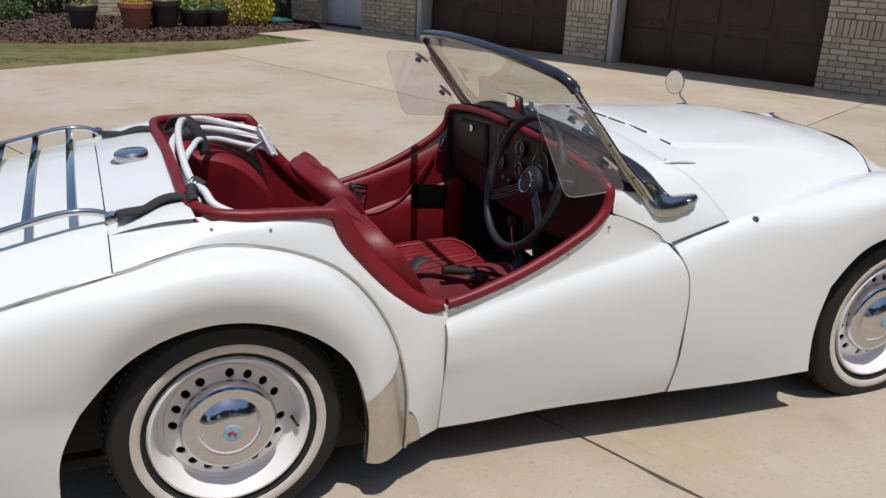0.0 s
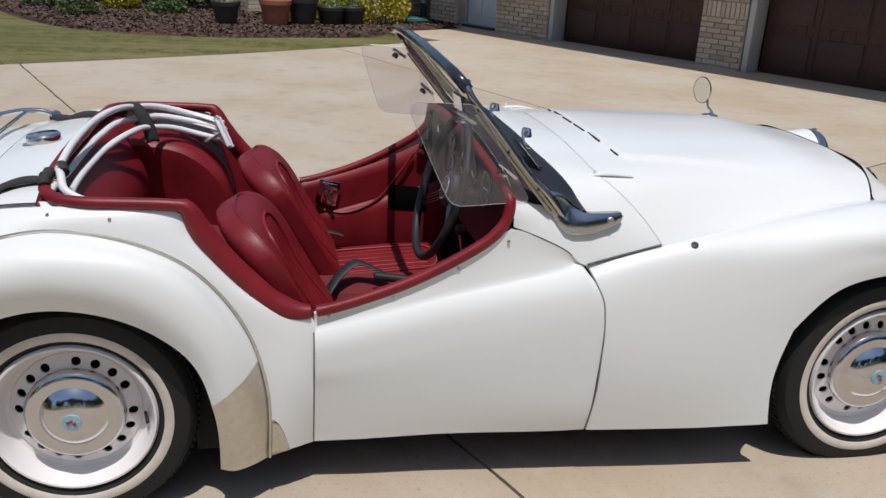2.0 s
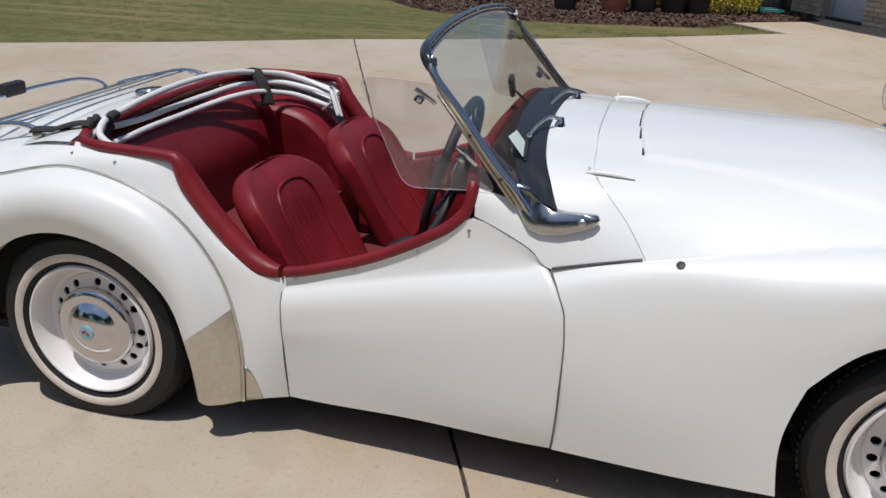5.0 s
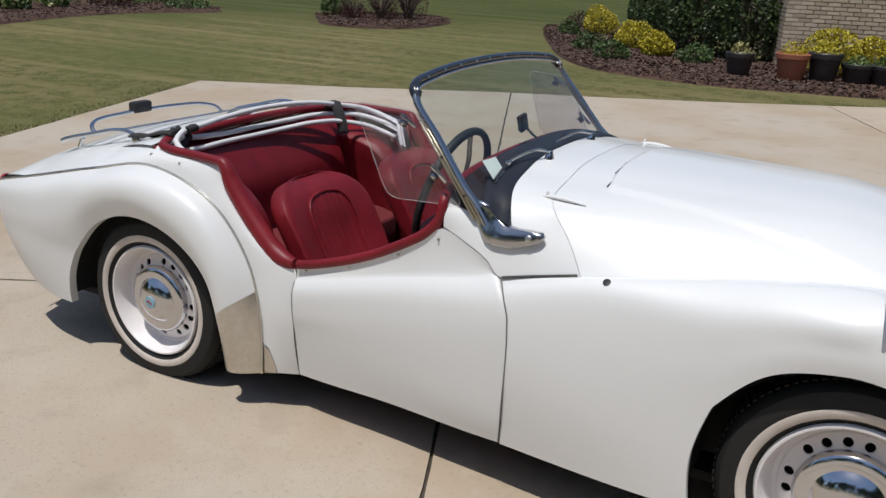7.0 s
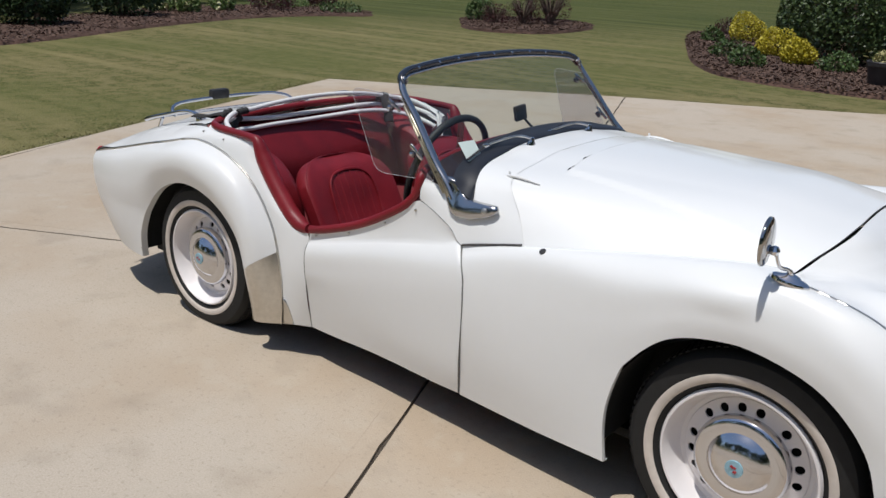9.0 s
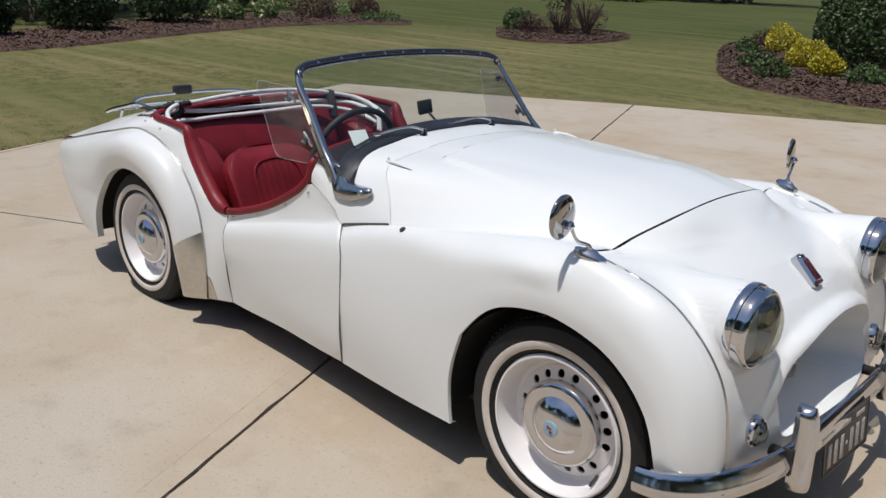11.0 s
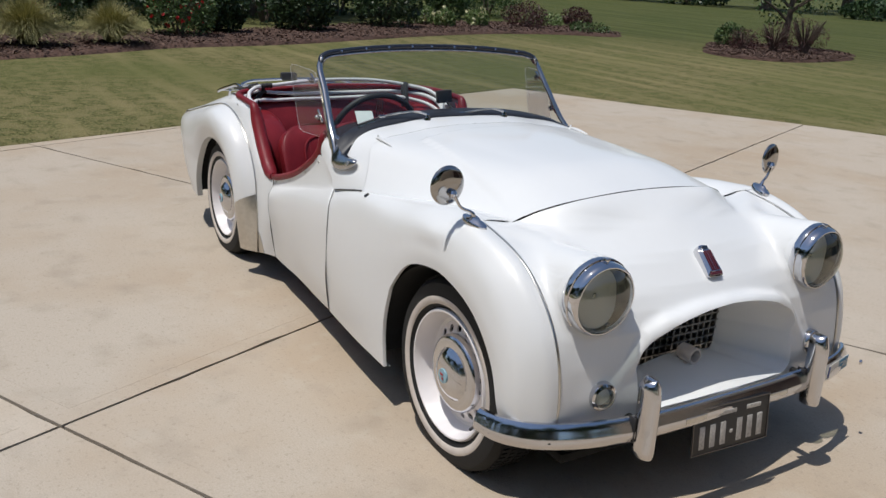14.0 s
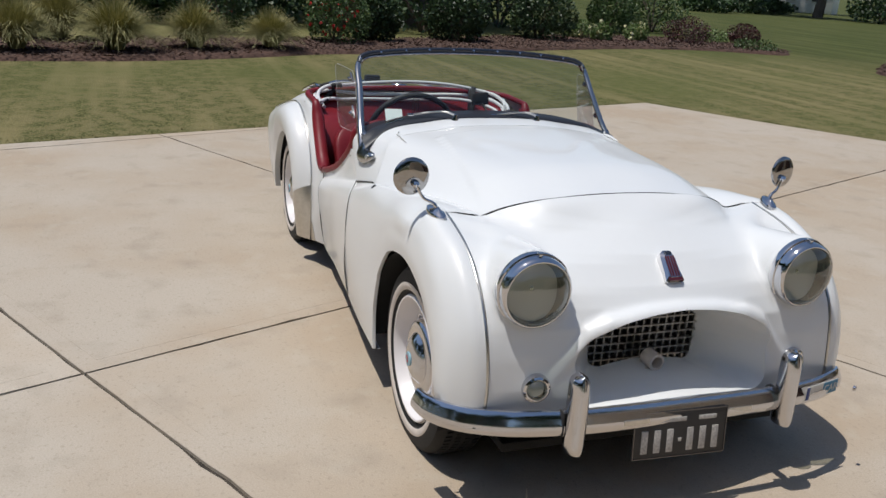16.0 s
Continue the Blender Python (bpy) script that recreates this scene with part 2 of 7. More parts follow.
def lathe_part(name, profile, m, material, parent, label="", n=48):
    bm = bmesh.new()
    add_lathe(bm, profile, n, m)
    return part(name, bm, material, parent, label, angle=35)


def skin(ob, t=0.003):
    """Gives a sheet its thickness, inwards."""
    mod = ob.modifiers.new("thickness", "SOLIDIFY")
    mod.thickness, mod.offset = t, -1.0
    return ob


def aim(at, axis, spin=0.0):
    """A pose at a place whose z points along axis."""
    q = Vector(axis).to_track_quat("Z", "Y").to_matrix().to_4x4()
    return Matrix.Translation(at) @ q @ pose(0, 0, 0, 0, 0, spin)


def smooth_step(a, b, x):
    t = np.clip((x - a) / (b - a), 0, 1)
    return t * t * (3 - 2 * t)


# ---- the car: x ahead, y to its left, z up, middle of the wheelbase over the origin ----
car = thing("sports_car", "white vintage two-seat roadster with red leather cockpit, hood down", "car")
HUB_Z, AXLE = 0.283, 1.1175

# lines of the front wing, from its foot at the bumper over the crown and back to the door; half car, y outwards
FW_ARCH = [(1.452, .692, .27), (1.447, .710, .34), (1.405, .713, .46), (1.29, .711, .570), (1.10, .707, .622), (1.05, .707, .621), (.895, .707, .581), (.778, .707, .465)]
FW_B = [(1.50, .695, .27), (1.50, .712, .36), (1.455, .716, .49), (1.32, .714, .62), (1.11, .708, .675), (1.06, .708, .676), (.90, .705, .655), (.77, .703, .595), (.48, .696, .575), (.213, .686, .55)]
FW_C = [(1.55, .672, .27), (1.548, .682, .38), (1.505, .688, .535), (1.368, .688, .685), (1.12, .682, .755), (1.07, .682, .757), (.90, .675, .742), (.75, .674, .712), (.47, .670, .685), (.188, .664, .62)]
FW_D = [(1.57, .643, .27), (1.572, .645, .385), (1.53, .648, .56), (1.397, .645, .712), (1.11, .640, .787), (1.07, .610, .790), (.89, .618, .772), (.735, .626, .747), (.455, .648, .707), (.178, .647, .637)]
FW_E = [(1.575, .612, .27), (1.579, .603, .385), (1.538, .604, .565), (1.405, .600, .703), (1.118, .590, .781), (1.128, .474, .768), (.89, .515, .757), (.70, .562, .740), (.384, .626, .697), (.17, .638, .65)]
FW_SILL = [(.757, .707, .166), (.48, .692, .165), (.213, .67, .165)]
FW_LOW = [(.744, .709, .32), (.48, .707, .32), (.222, .69, .33)]
FW_MID = [(.778, .707, .465), (.50, .707, .455), (.222, .694, .45)]


def front_wing(s):
    bm = bmesh.new()
    u7 = len(FW_ARCH)
    ks = [np.r_[0, np.cumsum(np.linalg.norm(np.diff(np.array(q), axis=0), axis=1) ** 0.8)] for q in (FW_B, FW_C, FW_D, FW_E)]
    long = [spline(q, np.r_[np.linspace(0, k[u7 - 1], 60), np.linspace(k[u7 - 1], k[-1], 25)[1:]], k) for q, k in zip((FW_B, FW_C, FW_D), ks)]
    tt, k = np.r_[np.linspace(0, ks[3][u7 - 1], 60), np.linspace(ks[3][u7 - 1], ks[3][-1], 25)[1:]], ks[3]
    long.append(np.concatenate([spline(FW_E[:5], tt[tt <= k[4]], k[:5]), spline(FW_E[4:6], tt[(tt > k[4]) & (tt <= k[5])], k[4:6]), spline(FW_E[5:], tt[tt > k[5]], k[5:])]))
    arch = spline(FW_ARCH, 60)
    kv = np.r_[0, np.cumsum([0.07, 0.09, 0.045, 0.06])]
    kv /= kv[-1]
    tv = np.linspace(0, 1, 22)
    g = np.stack([spline(np.stack([arch[j]] + [q[j] for q in long]), tv, kv) for j in range(60)], axis=1)
    add_grid(bm, g, s)
    lip = np.stack([arch, arch + (0, -0.006, -0.001), arch + (0, -0.012, 0.0)])
    add_grid(bm, lip, s)
    mid = spline(FW_MID, 25)
    g2 = np.stack([spline(np.stack([mid[j]] + [q[59 + j] for q in long]), tv, kv) for j in range(25)], axis=1)
    g2[:, 0] = g[:, -1]
    add_grid(bm, g2, s)
    sill, low = spline(FW_SILL, 25), spline(FW_LOW, 25)
    tv2 = np.linspace(0, 1, 12)
    g3 = np.stack([spline(np.stack([sill[j], low[j], mid[j]]), tv2, [0, .5, 1]) for j in range(25)], axis=1)
    add_grid(bm, g3, s)
    edge = g3[:, 0]
    add_grid(bm, np.stack([edge, edge + (0.002, -0.006, 0), edge + (0.002, -0.012, 0)]), s)
    under = g3[0]
    add_grid(bm, np.stack([under, under + (0, -0.03, -0.004)]), s)
    return part("front_wing", bm, WHITE, car, weld=0.0005)


def arch_liner(x0, s, z0, w, y0=.36):
    """The dark inside of a wheel arch."""
    bm = bmesh.new()
    ang = np.linspace(-0.2, math.pi + 0.2, 40)
    ring = np.stack([x0 + w * np.cos(ang), np.zeros(40), HUB_Z + 0.0 + (z0) * np.sin(ang)], 1)
    add_grid(bm, np.stack([ring + (0, .696, 0), ring + (0, y0, 0)]), s)
    flat = [bm.verts.new(p * (1, s, 1)) for p in ring + (0, y0, 0)]
    bm.faces.new(flat)
    return part("arch_liner", bm, SHADE, car)


# lines of the rear wing, from the stone guard over the arch to the tail
RW_ARCH = [(-.779, .692, .126), (-.787, .716, .30), (-.83, .718, .43), (-.95, .716, .53), (-1.13, .712, .573), (-1.32, .706, .52), (-1.45, .702, .40)]
RW_B = [(-.745, .705, .126), (-.75, .724, .31), (-.79, .730, .46), (-.93, .735, .60), (-1.13, .735, .65), (-1.34, .730, .60), (-1.48, .722, .52), (-1.69, .712, .505), (-1.905, .668, .49)]
RW_C = [(-.70, .685, .126), (-.702, .70, .33), (-.748, .703, .50), (-.90, .706, .665), (-1.13, .706, .714), (-1.35, .708, .668), (-1.50, .706, .630), (-1.69, .697, .595), (-1.915, .658, .555)]
RW_D = [(-.66, .652, .126), (-.664, .650, .35), (-.715, .642, .50), (-.87, .643, .665), (-1.12, .638, .739), (-1.333, .658, .706), (-1.48, .660, .680), (-1.68, .655, .640), (-1.93, .630, .583)]
RW_LOW = [(-1.508, .692, .19), (-1.70, .672, .205), (-1.875, .632, .285)]
RW_MID = [(-1.497, .700, .30), (-1.70, .695, .31), (-1.89, .655, .37)]
RW_TOP = [(-1.45, .702, .40), (-1.69, .706, .42), (-1.90, .663, .43)]


def wing_rows(lines, split, n1, n2):
    out = []
    for q in lines:
        k = np.r_[0, np.cumsum(np.linalg.norm(np.diff(np.array(q), axis=0), axis=1) ** 0.8)]
        out.append(spline(q, np.r_[np.linspace(0, k[split], n1), np.linspace(k[split], k[-1], n2)[1:]], k))
    return out


def rear_wing_grid():
    long = wing_rows((RW_B, RW_C, RW_D), 6, 60, 20)
    arch = spline(RW_ARCH, 60)
    kv = np.r_[0, np.cumsum([0.08, 0.09, 0.07])]
    kv /= kv[-1]
    tv = np.linspace(0, 1, 20)
    g = np.stack([spline(np.stack([arch[j]] + [q[j] for q in long]), tv, kv) for j in range(60)], axis=1)
    top = spline(RW_TOP, 20)
    g2 = np.stack([spline(np.stack([top[j]] + [q[59 + j] for q in long]), tv, kv) for j in range(20)], axis=1)
    g2[:, 0] = g[:, -1]
    low, mid = spline(RW_LOW, 20), spline(RW_MID, 20)
    g3 = np.stack([spline(np.stack([low[j], mid[j], top[j]]), np.linspace(0, 1, 8), [0, .5, 1]) for j in range(20)], axis=1)
    return arch, g, g2, g3


def rear_wing(s):
    arch, g, g2, g3 = rear_wing_grid()
    bm = bmesh.new()
    add_grid(bm, g, s), add_grid(bm, g2, s), add_grid(bm, g3, s)
    add_grid(bm, np.stack([arch, arch + (0, -0.012, 0), arch + (0, -0.03, 0)]), s)
    edge = g3[:, 0]
    add_grid(bm, np.stack([edge, edge + (0, -0.03, 0)]), s)
    tail = np.concatenate([g3[:, -1], g2[1:, -1]])
    add_grid(bm, np.stack([tail, tail * (1, 0.9, 1) + (-0.02, 0, 0), tail * (1, 0.7, 1) + (-0.035, 0, 0)]), s)
    wing = part("rear_wing", bm, WHITE, car, weld=0.0005)
    # the polished guard over the wing's front foot
    n = 17
    bm = bmesh.new()
    rows = []
    for i in range(g.shape[0]):
        top = .325 + .085 * i / (g.shape[0] - 1)
        rows.append([[np.interp(z, g[i, :26, 2], g[i, :26, k]) for k in range(3)] for z in np.linspace(.127, top, n)])
    keep = np.array(rows) + (0.0006, 0.0012, 0)
    add_grid(bm, keep, s)
    ed = keep[0]
    add_grid(bm, np.stack([ed, ed + (-0.003, -0.02, 0)]), s)
    skin(part("stone_guard", bm, STEEL, car, "worn bare stainless steel stone guard"), 0.0006).modifiers[0].use_rim = False
    return wing


# greys for strips that draw the shade in shut gaps and seams
GAPLINE = plain("gap_grey", (0.16, 0.16, 0.155), 0.6, grain=0.1, vary=0.15, scale=80)
DARKSEAM = plain("seam_grey", (0.075, 0.073, 0.070), 0.5, grain=0.1, vary=0.15, scale=80)


def bead(path, s, name="wing_beading", r=0.0045, mat=None):
    return tube_part(name, spline(path, 80) * (1, s, 1), r, mat or STEEL, car, n=6)


# door
def door(s):
    top = spline([(-.5345, .616, .519), (-.40, .617, .555), (-.27, .620, .605), (-.15, .620, .67), (-.085, .618, .715), (-.035, .614, .740), (.05, .620, .719), (.115, .629, .688), (.163, .638, .650)], 60)
    n = 60
    f = np.linspace(0, 1, n)
    ease = f ** 0.9
    xc = -.5345 + f * .700
    zc = np.minimum(.478 + .2555 * (xc + .5345), top[:, 2] - .003)
    # below the crease the skin rolls over outwards, above it stands upright again
    low = np.stack([-.5345 + f * .7412, .606 + .062 * ease, .137 + .029 * f], 1)
    l1 = np.stack([-.5345 + f * .7508, .629 + .060 * ease, .30 + 0 * f], 1)
    l2 = np.stack([-.5345 + f * .7508, .640 + .050 * ease, zc - .105], 1)
    l3 = np.stack([-.5345 + f * .726, .638 + .030 * ease, zc - .034], 1)
    l4 = np.stack([-.5345 + f * .708, .6285 + .021 * ease, zc - .012], 1)
    lc = np.stack([xc, .6195 + .0180 * ease, zc], 1)
    kv = [0, .34, .66, .86, .94, 1]
    g = np.stack([spline(np.stack([low[j], l1[j], l2[j], l3[j], l4[j], lc[j]]), np.linspace(0, 1, 34), kv) for j in range(n)], axis=1)
    up = np.stack([lc + (top - lc) * q + np.array((0, -.004, 0)) * math.sin(math.pi * q) for q in np.linspace(0, 1, 9)])
    bm = bmesh.new()
    add_grid(bm, g, s)
    add_grid(bm, up, s)
    whole = np.concatenate([g, up[1:]])
    for e in (whole[:, 0], whole[:, -1], whole[0], whole[-1]):
        add_grid(bm, np.stack([e, e + (0, -0.018, 0.0)]), s)
    return part("door", bm, WHITE, car, weld=0.0003, angle=50)


def quarter(s):
    """The body side between door, cockpit and rear wing."""
    d = [(-.655, .650, .128), (-.659, .649, .35), (-.697, .643, .465), (-.80, .643, .61), (-.87, .641, .668), (-.95, .638, .702), (-1.12, .636, .741), (-1.351, .656, .703)]
    q = [(-.5385, .605, .134), (-.5385, .634, .36), (-.5385, .618, .507), (-.68, .608, .577), (-.82, .603, .715), (-.852, .600, .765), (-1.08, .598, .786), (-1.351, .545, .757)]
    mid = [tuple(np.add(a, b) / 2 + (0, 0.006, 0.004)) for a, b in zip(d, q)]
    bm = bmesh.new()
    g = loft([d, mid, q], 60, 12)
    add_grid(bm, g, s)
    foot = bmesh.new()
    rows = []
    for i in range(6):
        top = .128 + .105 * (1 - (i / 5) ** 2.2)
        rows.append([[np.interp(z, g[i, :14, 2], g[i, :14, k]) for k in range(3)] for z in np.linspace(.129, top + .006, 8)])
    add_grid(foot, np.array(rows) + (0, .0025, 0), s)
    skin(part("foot_guard", foot, STEEL, car, "small bare steel patch beside the guard"), .0015)
    return part("rear_quarter", bm, WHITE, car)


def deck():
    """The panel behind the cockpit."""
    a, b = [(-1.16, .585, .793), (-1.17, .45, .812), (-1.175, .22, .827), (-1.175, 0, .832)], [(-1.351, .545, .757), (-1.351, .42, .783), (-1.351, .2, .803), (-1.351, 0, .809)]
    full = [[*q, *[(x, -y, z) for x, y, z in q[-2::-1]]] for q in (a, b)]
    c = [tuple(np.add(p, q) / 2 + (0, 0, .006)) for p, q in zip(*full)]
    bm = bmesh.new()
    add_grid(bm, loft([full[0], c, full[1]], 50, 10))
    for s in (-1, 1):
        add_grid(bm, loft([[(-1.06, .616, .766), (-1.20, .612, .756), (-1.351, .580, .738)], [(-1.10, .57, .789), (-1.20, .555, .785), (-1.351, .52, .7605)]], 14, 4), s)
    return part("rear_deck", bm, WHITE, car)


def boot_lid():
    outer = [(-1.354, .656, .702), (-1.50, .657, .677), (-1.70, .651, .636), (-1.925, .626, .582), (-1.96, .58, .45), (-1.94, .57, .25)]
    l1 = [(-1.354, .545, .755), (-1.50, .53, .732), (-1.72, .49, .690), (-1.94, .46, .60), (-1.985, .46, .46), (-1.96, .46, .25)]
    l2 = [(-1.354, .40, .784), (-1.50, .38, .764), (-1.74, .33, .712), (-1.96, .30, .61), (-2.01, .30, .46), (-1.98, .30, .25)]
    l3 = [(-1.354, .0, .808), (-1.50, .0, .788), (-1.75, .0, .728), (-1.97, .0, .62), (-2.03, .0, .46), (-2.0, .0, .25)]
    m2, m1, mo = ([(x, -y, z) for x, y, z in q] for q in (l2, l1, outer))
    bm = bmesh.new()
    add_grid(bm, loft([outer, l1, l2, l3, m2, m1, mo], 40, 60))
    return part("boot_lid", bm, WHITE, car)


def mirrored(lines):
    return [*lines, *[[(x, -y, z) for x, y, z in q] for q in lines[-2::-1]]]


def bonnet():
    v = [(.388, .627, .695), (.70, .566, .737), (.89, .521, .752), (1.122, .476, .760)]
    s1 = [(.337, .585, .765), (.66, .505, .793), (.89, .455, .800), (1.148, .425, .790)]
    s2 = [(.258, .525, .845), (.62, .42, .860), (.88, .375, .845), (1.175, .355, .816)]
    s3 = [(.229, .30, .897), (.62, .25, .893), (.90, .22, .873), (1.190, .19, .838)]
    s4 = [(.222, .0, .913), (.62, .0, .905), (.90, .0, .882), (1.188, .0, .844)]
    g = loft(mirrored([v, s1, s2, s3, s4]), 150, 90, u=(0.002, 0.997))
    # raised middle with a soft crease along each side
    x, y = g[..., 0], np.abs(g[..., 1])
    yc = .352 + .125 * (x - .30)
    rise = smooth_step(0, 1, (yc + .007 - y) / .014)
    g[..., 2] += .0095 * rise * smooth_step(0, .010, x - .326 - .22 * y * y) * (1 - smooth_step(.90, 1.15, x))
    bm = bmesh.new()
    add_grid(bm, g)
    part("bonnet", bm, WHITE, car)
    return g


def scuttle():
    t0 = [(.380, .625, .699), (.17, .640, .653), (.115, .630, .692), (.05, .622, .722), (-.03, .612, .748)]
    t1 = [(.328, .585, .768), (.20, .603, .752), (.12, .603, .768), (.05, .600, .785), (-.03, .603, .800)]
    t2 = [(.2535, .525, .848), (.18, .527, .850), (.11, .532, .852), (.04, .535, .852), (-.03, .535, .852)]
    t3 = [(.2245, .30, .900), (.17, .30, .903), (.11, .30, .905), (.04, .30, .902), (-.03, .30, .898)]
    t4 = [(.2175, .0, .915), (.17, .0, .918), (.11, .0, .920), (.04, .0, .915), (-.03, .0, .908)]
    bm = bmesh.new()
    g = loft(mirrored([t0, t1, t2, t3, t4]), 30, 90)
    gap = BONNET[:, 0] + (-.0016, 0, .0001) - g[:, 0]
    g += gap[:, None] * ((1 - np.linspace(0, 1, 30)) ** 2)[None, :, None]
    add_grid(bm, g)
    edge = g[:, 0]
    gutter = bmesh.new()
    add_grid(gutter, np.stack([edge + (-.014, 0, -.007), edge + (.002, 0, -.010), edge + (.018, 0, -.008)]))
    part("bonnet_gutter", gutter, WHITE, car)
    return part("scuttle", bm, WHITE, car)


# nose: the front panel with its lamp pods round the air intake
NOSE_TOP = [(1.118, .588, .781), (1.13, .53, .772), (1.135, .468, .767), (1.159, .413, .794), (1.195, .303, .829), (1.196, .133, .842), (1.194, 0, .845)]
MOUTH = [(0, .585), (.12, .577), (.24, .555), (.305, .530), (.337, .495), (.334, .44), (.334, .40), (.328, .374), (.302, .358), (.22, .352), (0, .349)]
LAMP = (1.553, .466, .673)
ZC = [.24, .30, .355, .45, .55, .60, .65, .72, .79, .845, .95]
XC = [1.642, 1.658, 1.656, 1.607, 1.602, 1.578, 1.530, 1.440, 1.31, 1.19, .90]
ZB = [.24, .30, .38, .475, .552, .635, .70, .735, .771, .783, .86]
XB = [1.575, 1.579, 1.579, 1.567, 1.545, 1.487, 1.405, 1.316, 1.213, 1.115, .75]


def soft_min(a, b, k):
    h = np.clip(0.5 + 0.5 * (b - a) / k, 0, 1)
    return b + (a - b) * h - k * h * (1 - h)


def nose_field(p):
    """Below nought inside the nose."""
    x, y, z = p[..., 0], np.abs(p[..., 1]), p[..., 2]
    w = smooth_step(0.0, 0.56, y)
    base = (x - ((1 - w) * np.interp(z, ZC, XC) + w * np.interp(z, ZB, XB))) * 0.7
    a, b = np.array((1.05, .455, .665)), np.array(LAMP)
    ab = b - a
    q = np.stack([x, y, z], -1) - a
    t = np.clip((q @ ab) / (ab @ ab), 0, 1)
    pod = np.linalg.norm(q - t[..., None] * ab, axis=-1) - (0.035 + 0.074 * t**0.6)
    pod = np.maximum(pod, x - LAMP[0] + 0.036)
    out = soft_min(base, pod, 0.045)
    zm, xm = np.interp(y, [0, .12, .24, .31, .36, .6], [.590, .583, .560, .525, .46, .2]), np.interp(y, [0, .2, .34, .6], [1.590, 1.586, 1.564, 1.50])
    brow = np.hypot(x - xm, z - zm) - 0.025
    return soft_min(out, brow, 0.03)


def nose_panel():
    a = radians(38)
    d, e = np.array((math.cos(a), 0, math.sin(a))), np.array((-math.sin(a), 0, math.cos(a)))
    n = 280
    ang = np.linspace(0, 2 * math.pi, n, endpoint=False)
    side = [(1.575, .605, .27), (1.579, .597, .385), (1.538, .598, .565), (1.405, .594, .703), (1.118, .588, .781)]
    half = np.concatenate([spline(NOSE_TOP[::-1], 80), spline(side[::-1], 60)[1:], np.linspace((1.575, .605, .27), (1.642, 0, .265), 40)[1:]])
    whole = np.concatenate([half, (half * (1, -1, 1))[-2:0:-1]])
    m2 = np.array(MOUTH)
    mh = spline(m2, 120)
    mw = np.concatenate([mh, (mh * (-1, 1))[-2:0:-1]])

    def by_angle(y, w, c, extra):
        th = np.arctan2(y - c[0], w - c[1]) % (2 * math.pi)
        o = np.argsort(th)
        th3 = np.r_[th[o] - 2 * math.pi, th[o], th[o] + 2 * math.pi]
        return [np.interp(ang, th3, np.tile(v[o], 3)) for v in extra]

    ow = whole @ e
    mx = np.interp(mw[:, 1], ZC, XC)
    mwv = mx * e[0] + mw[:, 1] * e[2]
    c2 = (0.0, 1.60 * e[0] + .47 * e[2])
    oy, oww, ox, oz = by_angle(whole[:, 1], ow, c2, (whole[:, 1], ow, whole[:, 0], whole[:, 2]))
    iy, iww = by_angle(mw[:, 0], mwv, c2, (mw[:, 0], mwv))
    rings = []
    qs = np.linspace(0, 1, 80) ** 1.1
    for q in qs:
        y, w = iy + (oy - iy) * q, iww + (oww - iww) * q
        o = w[:, None] * e + np.stack([0 * y, y, 0 * y], 1)
        s = np.linspace(2.4, 0.9, 700)
        pts = o[:, None] + s[None, :, None] * d
        f = nose_field(pts)
        k = np.argmax(f < 0, axis=1)
        k = np.maximum(k, 1)
        i = np.arange(n)
        f0, f1 = f[i, k - 1], f[i, k]
        sk = s[k - 1] + (s[k] - s[k - 1]) * f0 / (f0 - f1 + 1e-9)
        rings.append(o + sk[:, None] * d)
    g = np.array(rings)
    exact = np.stack([ox, oy, oz], 1)
    err = exact - g[-1]
    for r, q in enumerate(qs):
        g[r] += err * smooth_step(0.7, 1.0, np.array(q)) * 1.0
    bm = bmesh.new()
    add_grid(bm, g, 1, wrap=True)
    lip = g[0]
    back = [lip]
    for dx, sc, sy in ((-0.012, 0.985, .985), (-0.03, 0.97, .965), (-0.10, 0.90, .80), (-0.17, 0.82, .62), (-0.20, 0.80, .57)):
        q = lip.copy()
        q[:, 0] = np.minimum(q[:, 0], 1.62) + dx
        q[:, 1] *= sy
        q[:, 2] = .44 + (q[:, 2] - .44) * np.where(q[:, 2] > .44, sc, .0 + 1.0 * sc)
        back.append(q)
    add_grid(bm, np.array(back), 1, wrap=True)
    return part("nose_panel", bm, WHITE, car, weld=0.0003)


for s in (-1, 1):
    front_wing(s), rear_wing(s), door(s), quarter(s)
    arch_liner(1.10, s, .34, .37), arch_liner(-1.145, s, .30, .37, .56)
    bead(FW_E[:5], s)
    # thin strips drawn for the dark of the scuttle seam and door gaps
    bead([(.380, .630, .701), (.310, .6345, .6862), (.240, .6385, .6705), (.173, .642, .6545)], s, r=.0036, mat=DARKSEAM)
    bead([(.172, .6445, .650), (.189, .6648, .62), (.1985, .6755, .60), (.208, .6825, .58), (.2147, .6866, .56), (.2182, .6905, .53), (.221, .6925, .50), (.2225, .6938, .46), (.2222, .6936, .42), (.2195, .6925, .30), (.2100, .6720, .17)], s, "door_seal", r=.0022, mat=GAPLINE)
    bead([(-.5368, y - .001, z) for y, z in ((.606, .137), (.629, .30), (.640, .373), (.6375, .444), (.628, .466), (.619, .478), (.615, .512))], s, "door_seal", r=.0020, mat=GAPLINE)
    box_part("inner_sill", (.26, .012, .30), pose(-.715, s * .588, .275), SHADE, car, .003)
    bead([(-.655, .656, .128), *[(x + .003, y + .002, z + .002) for x, y, z in RW_D[1:]]], s)
deck(), boot_lid(), nose_panel()
BONNET = bonnet()
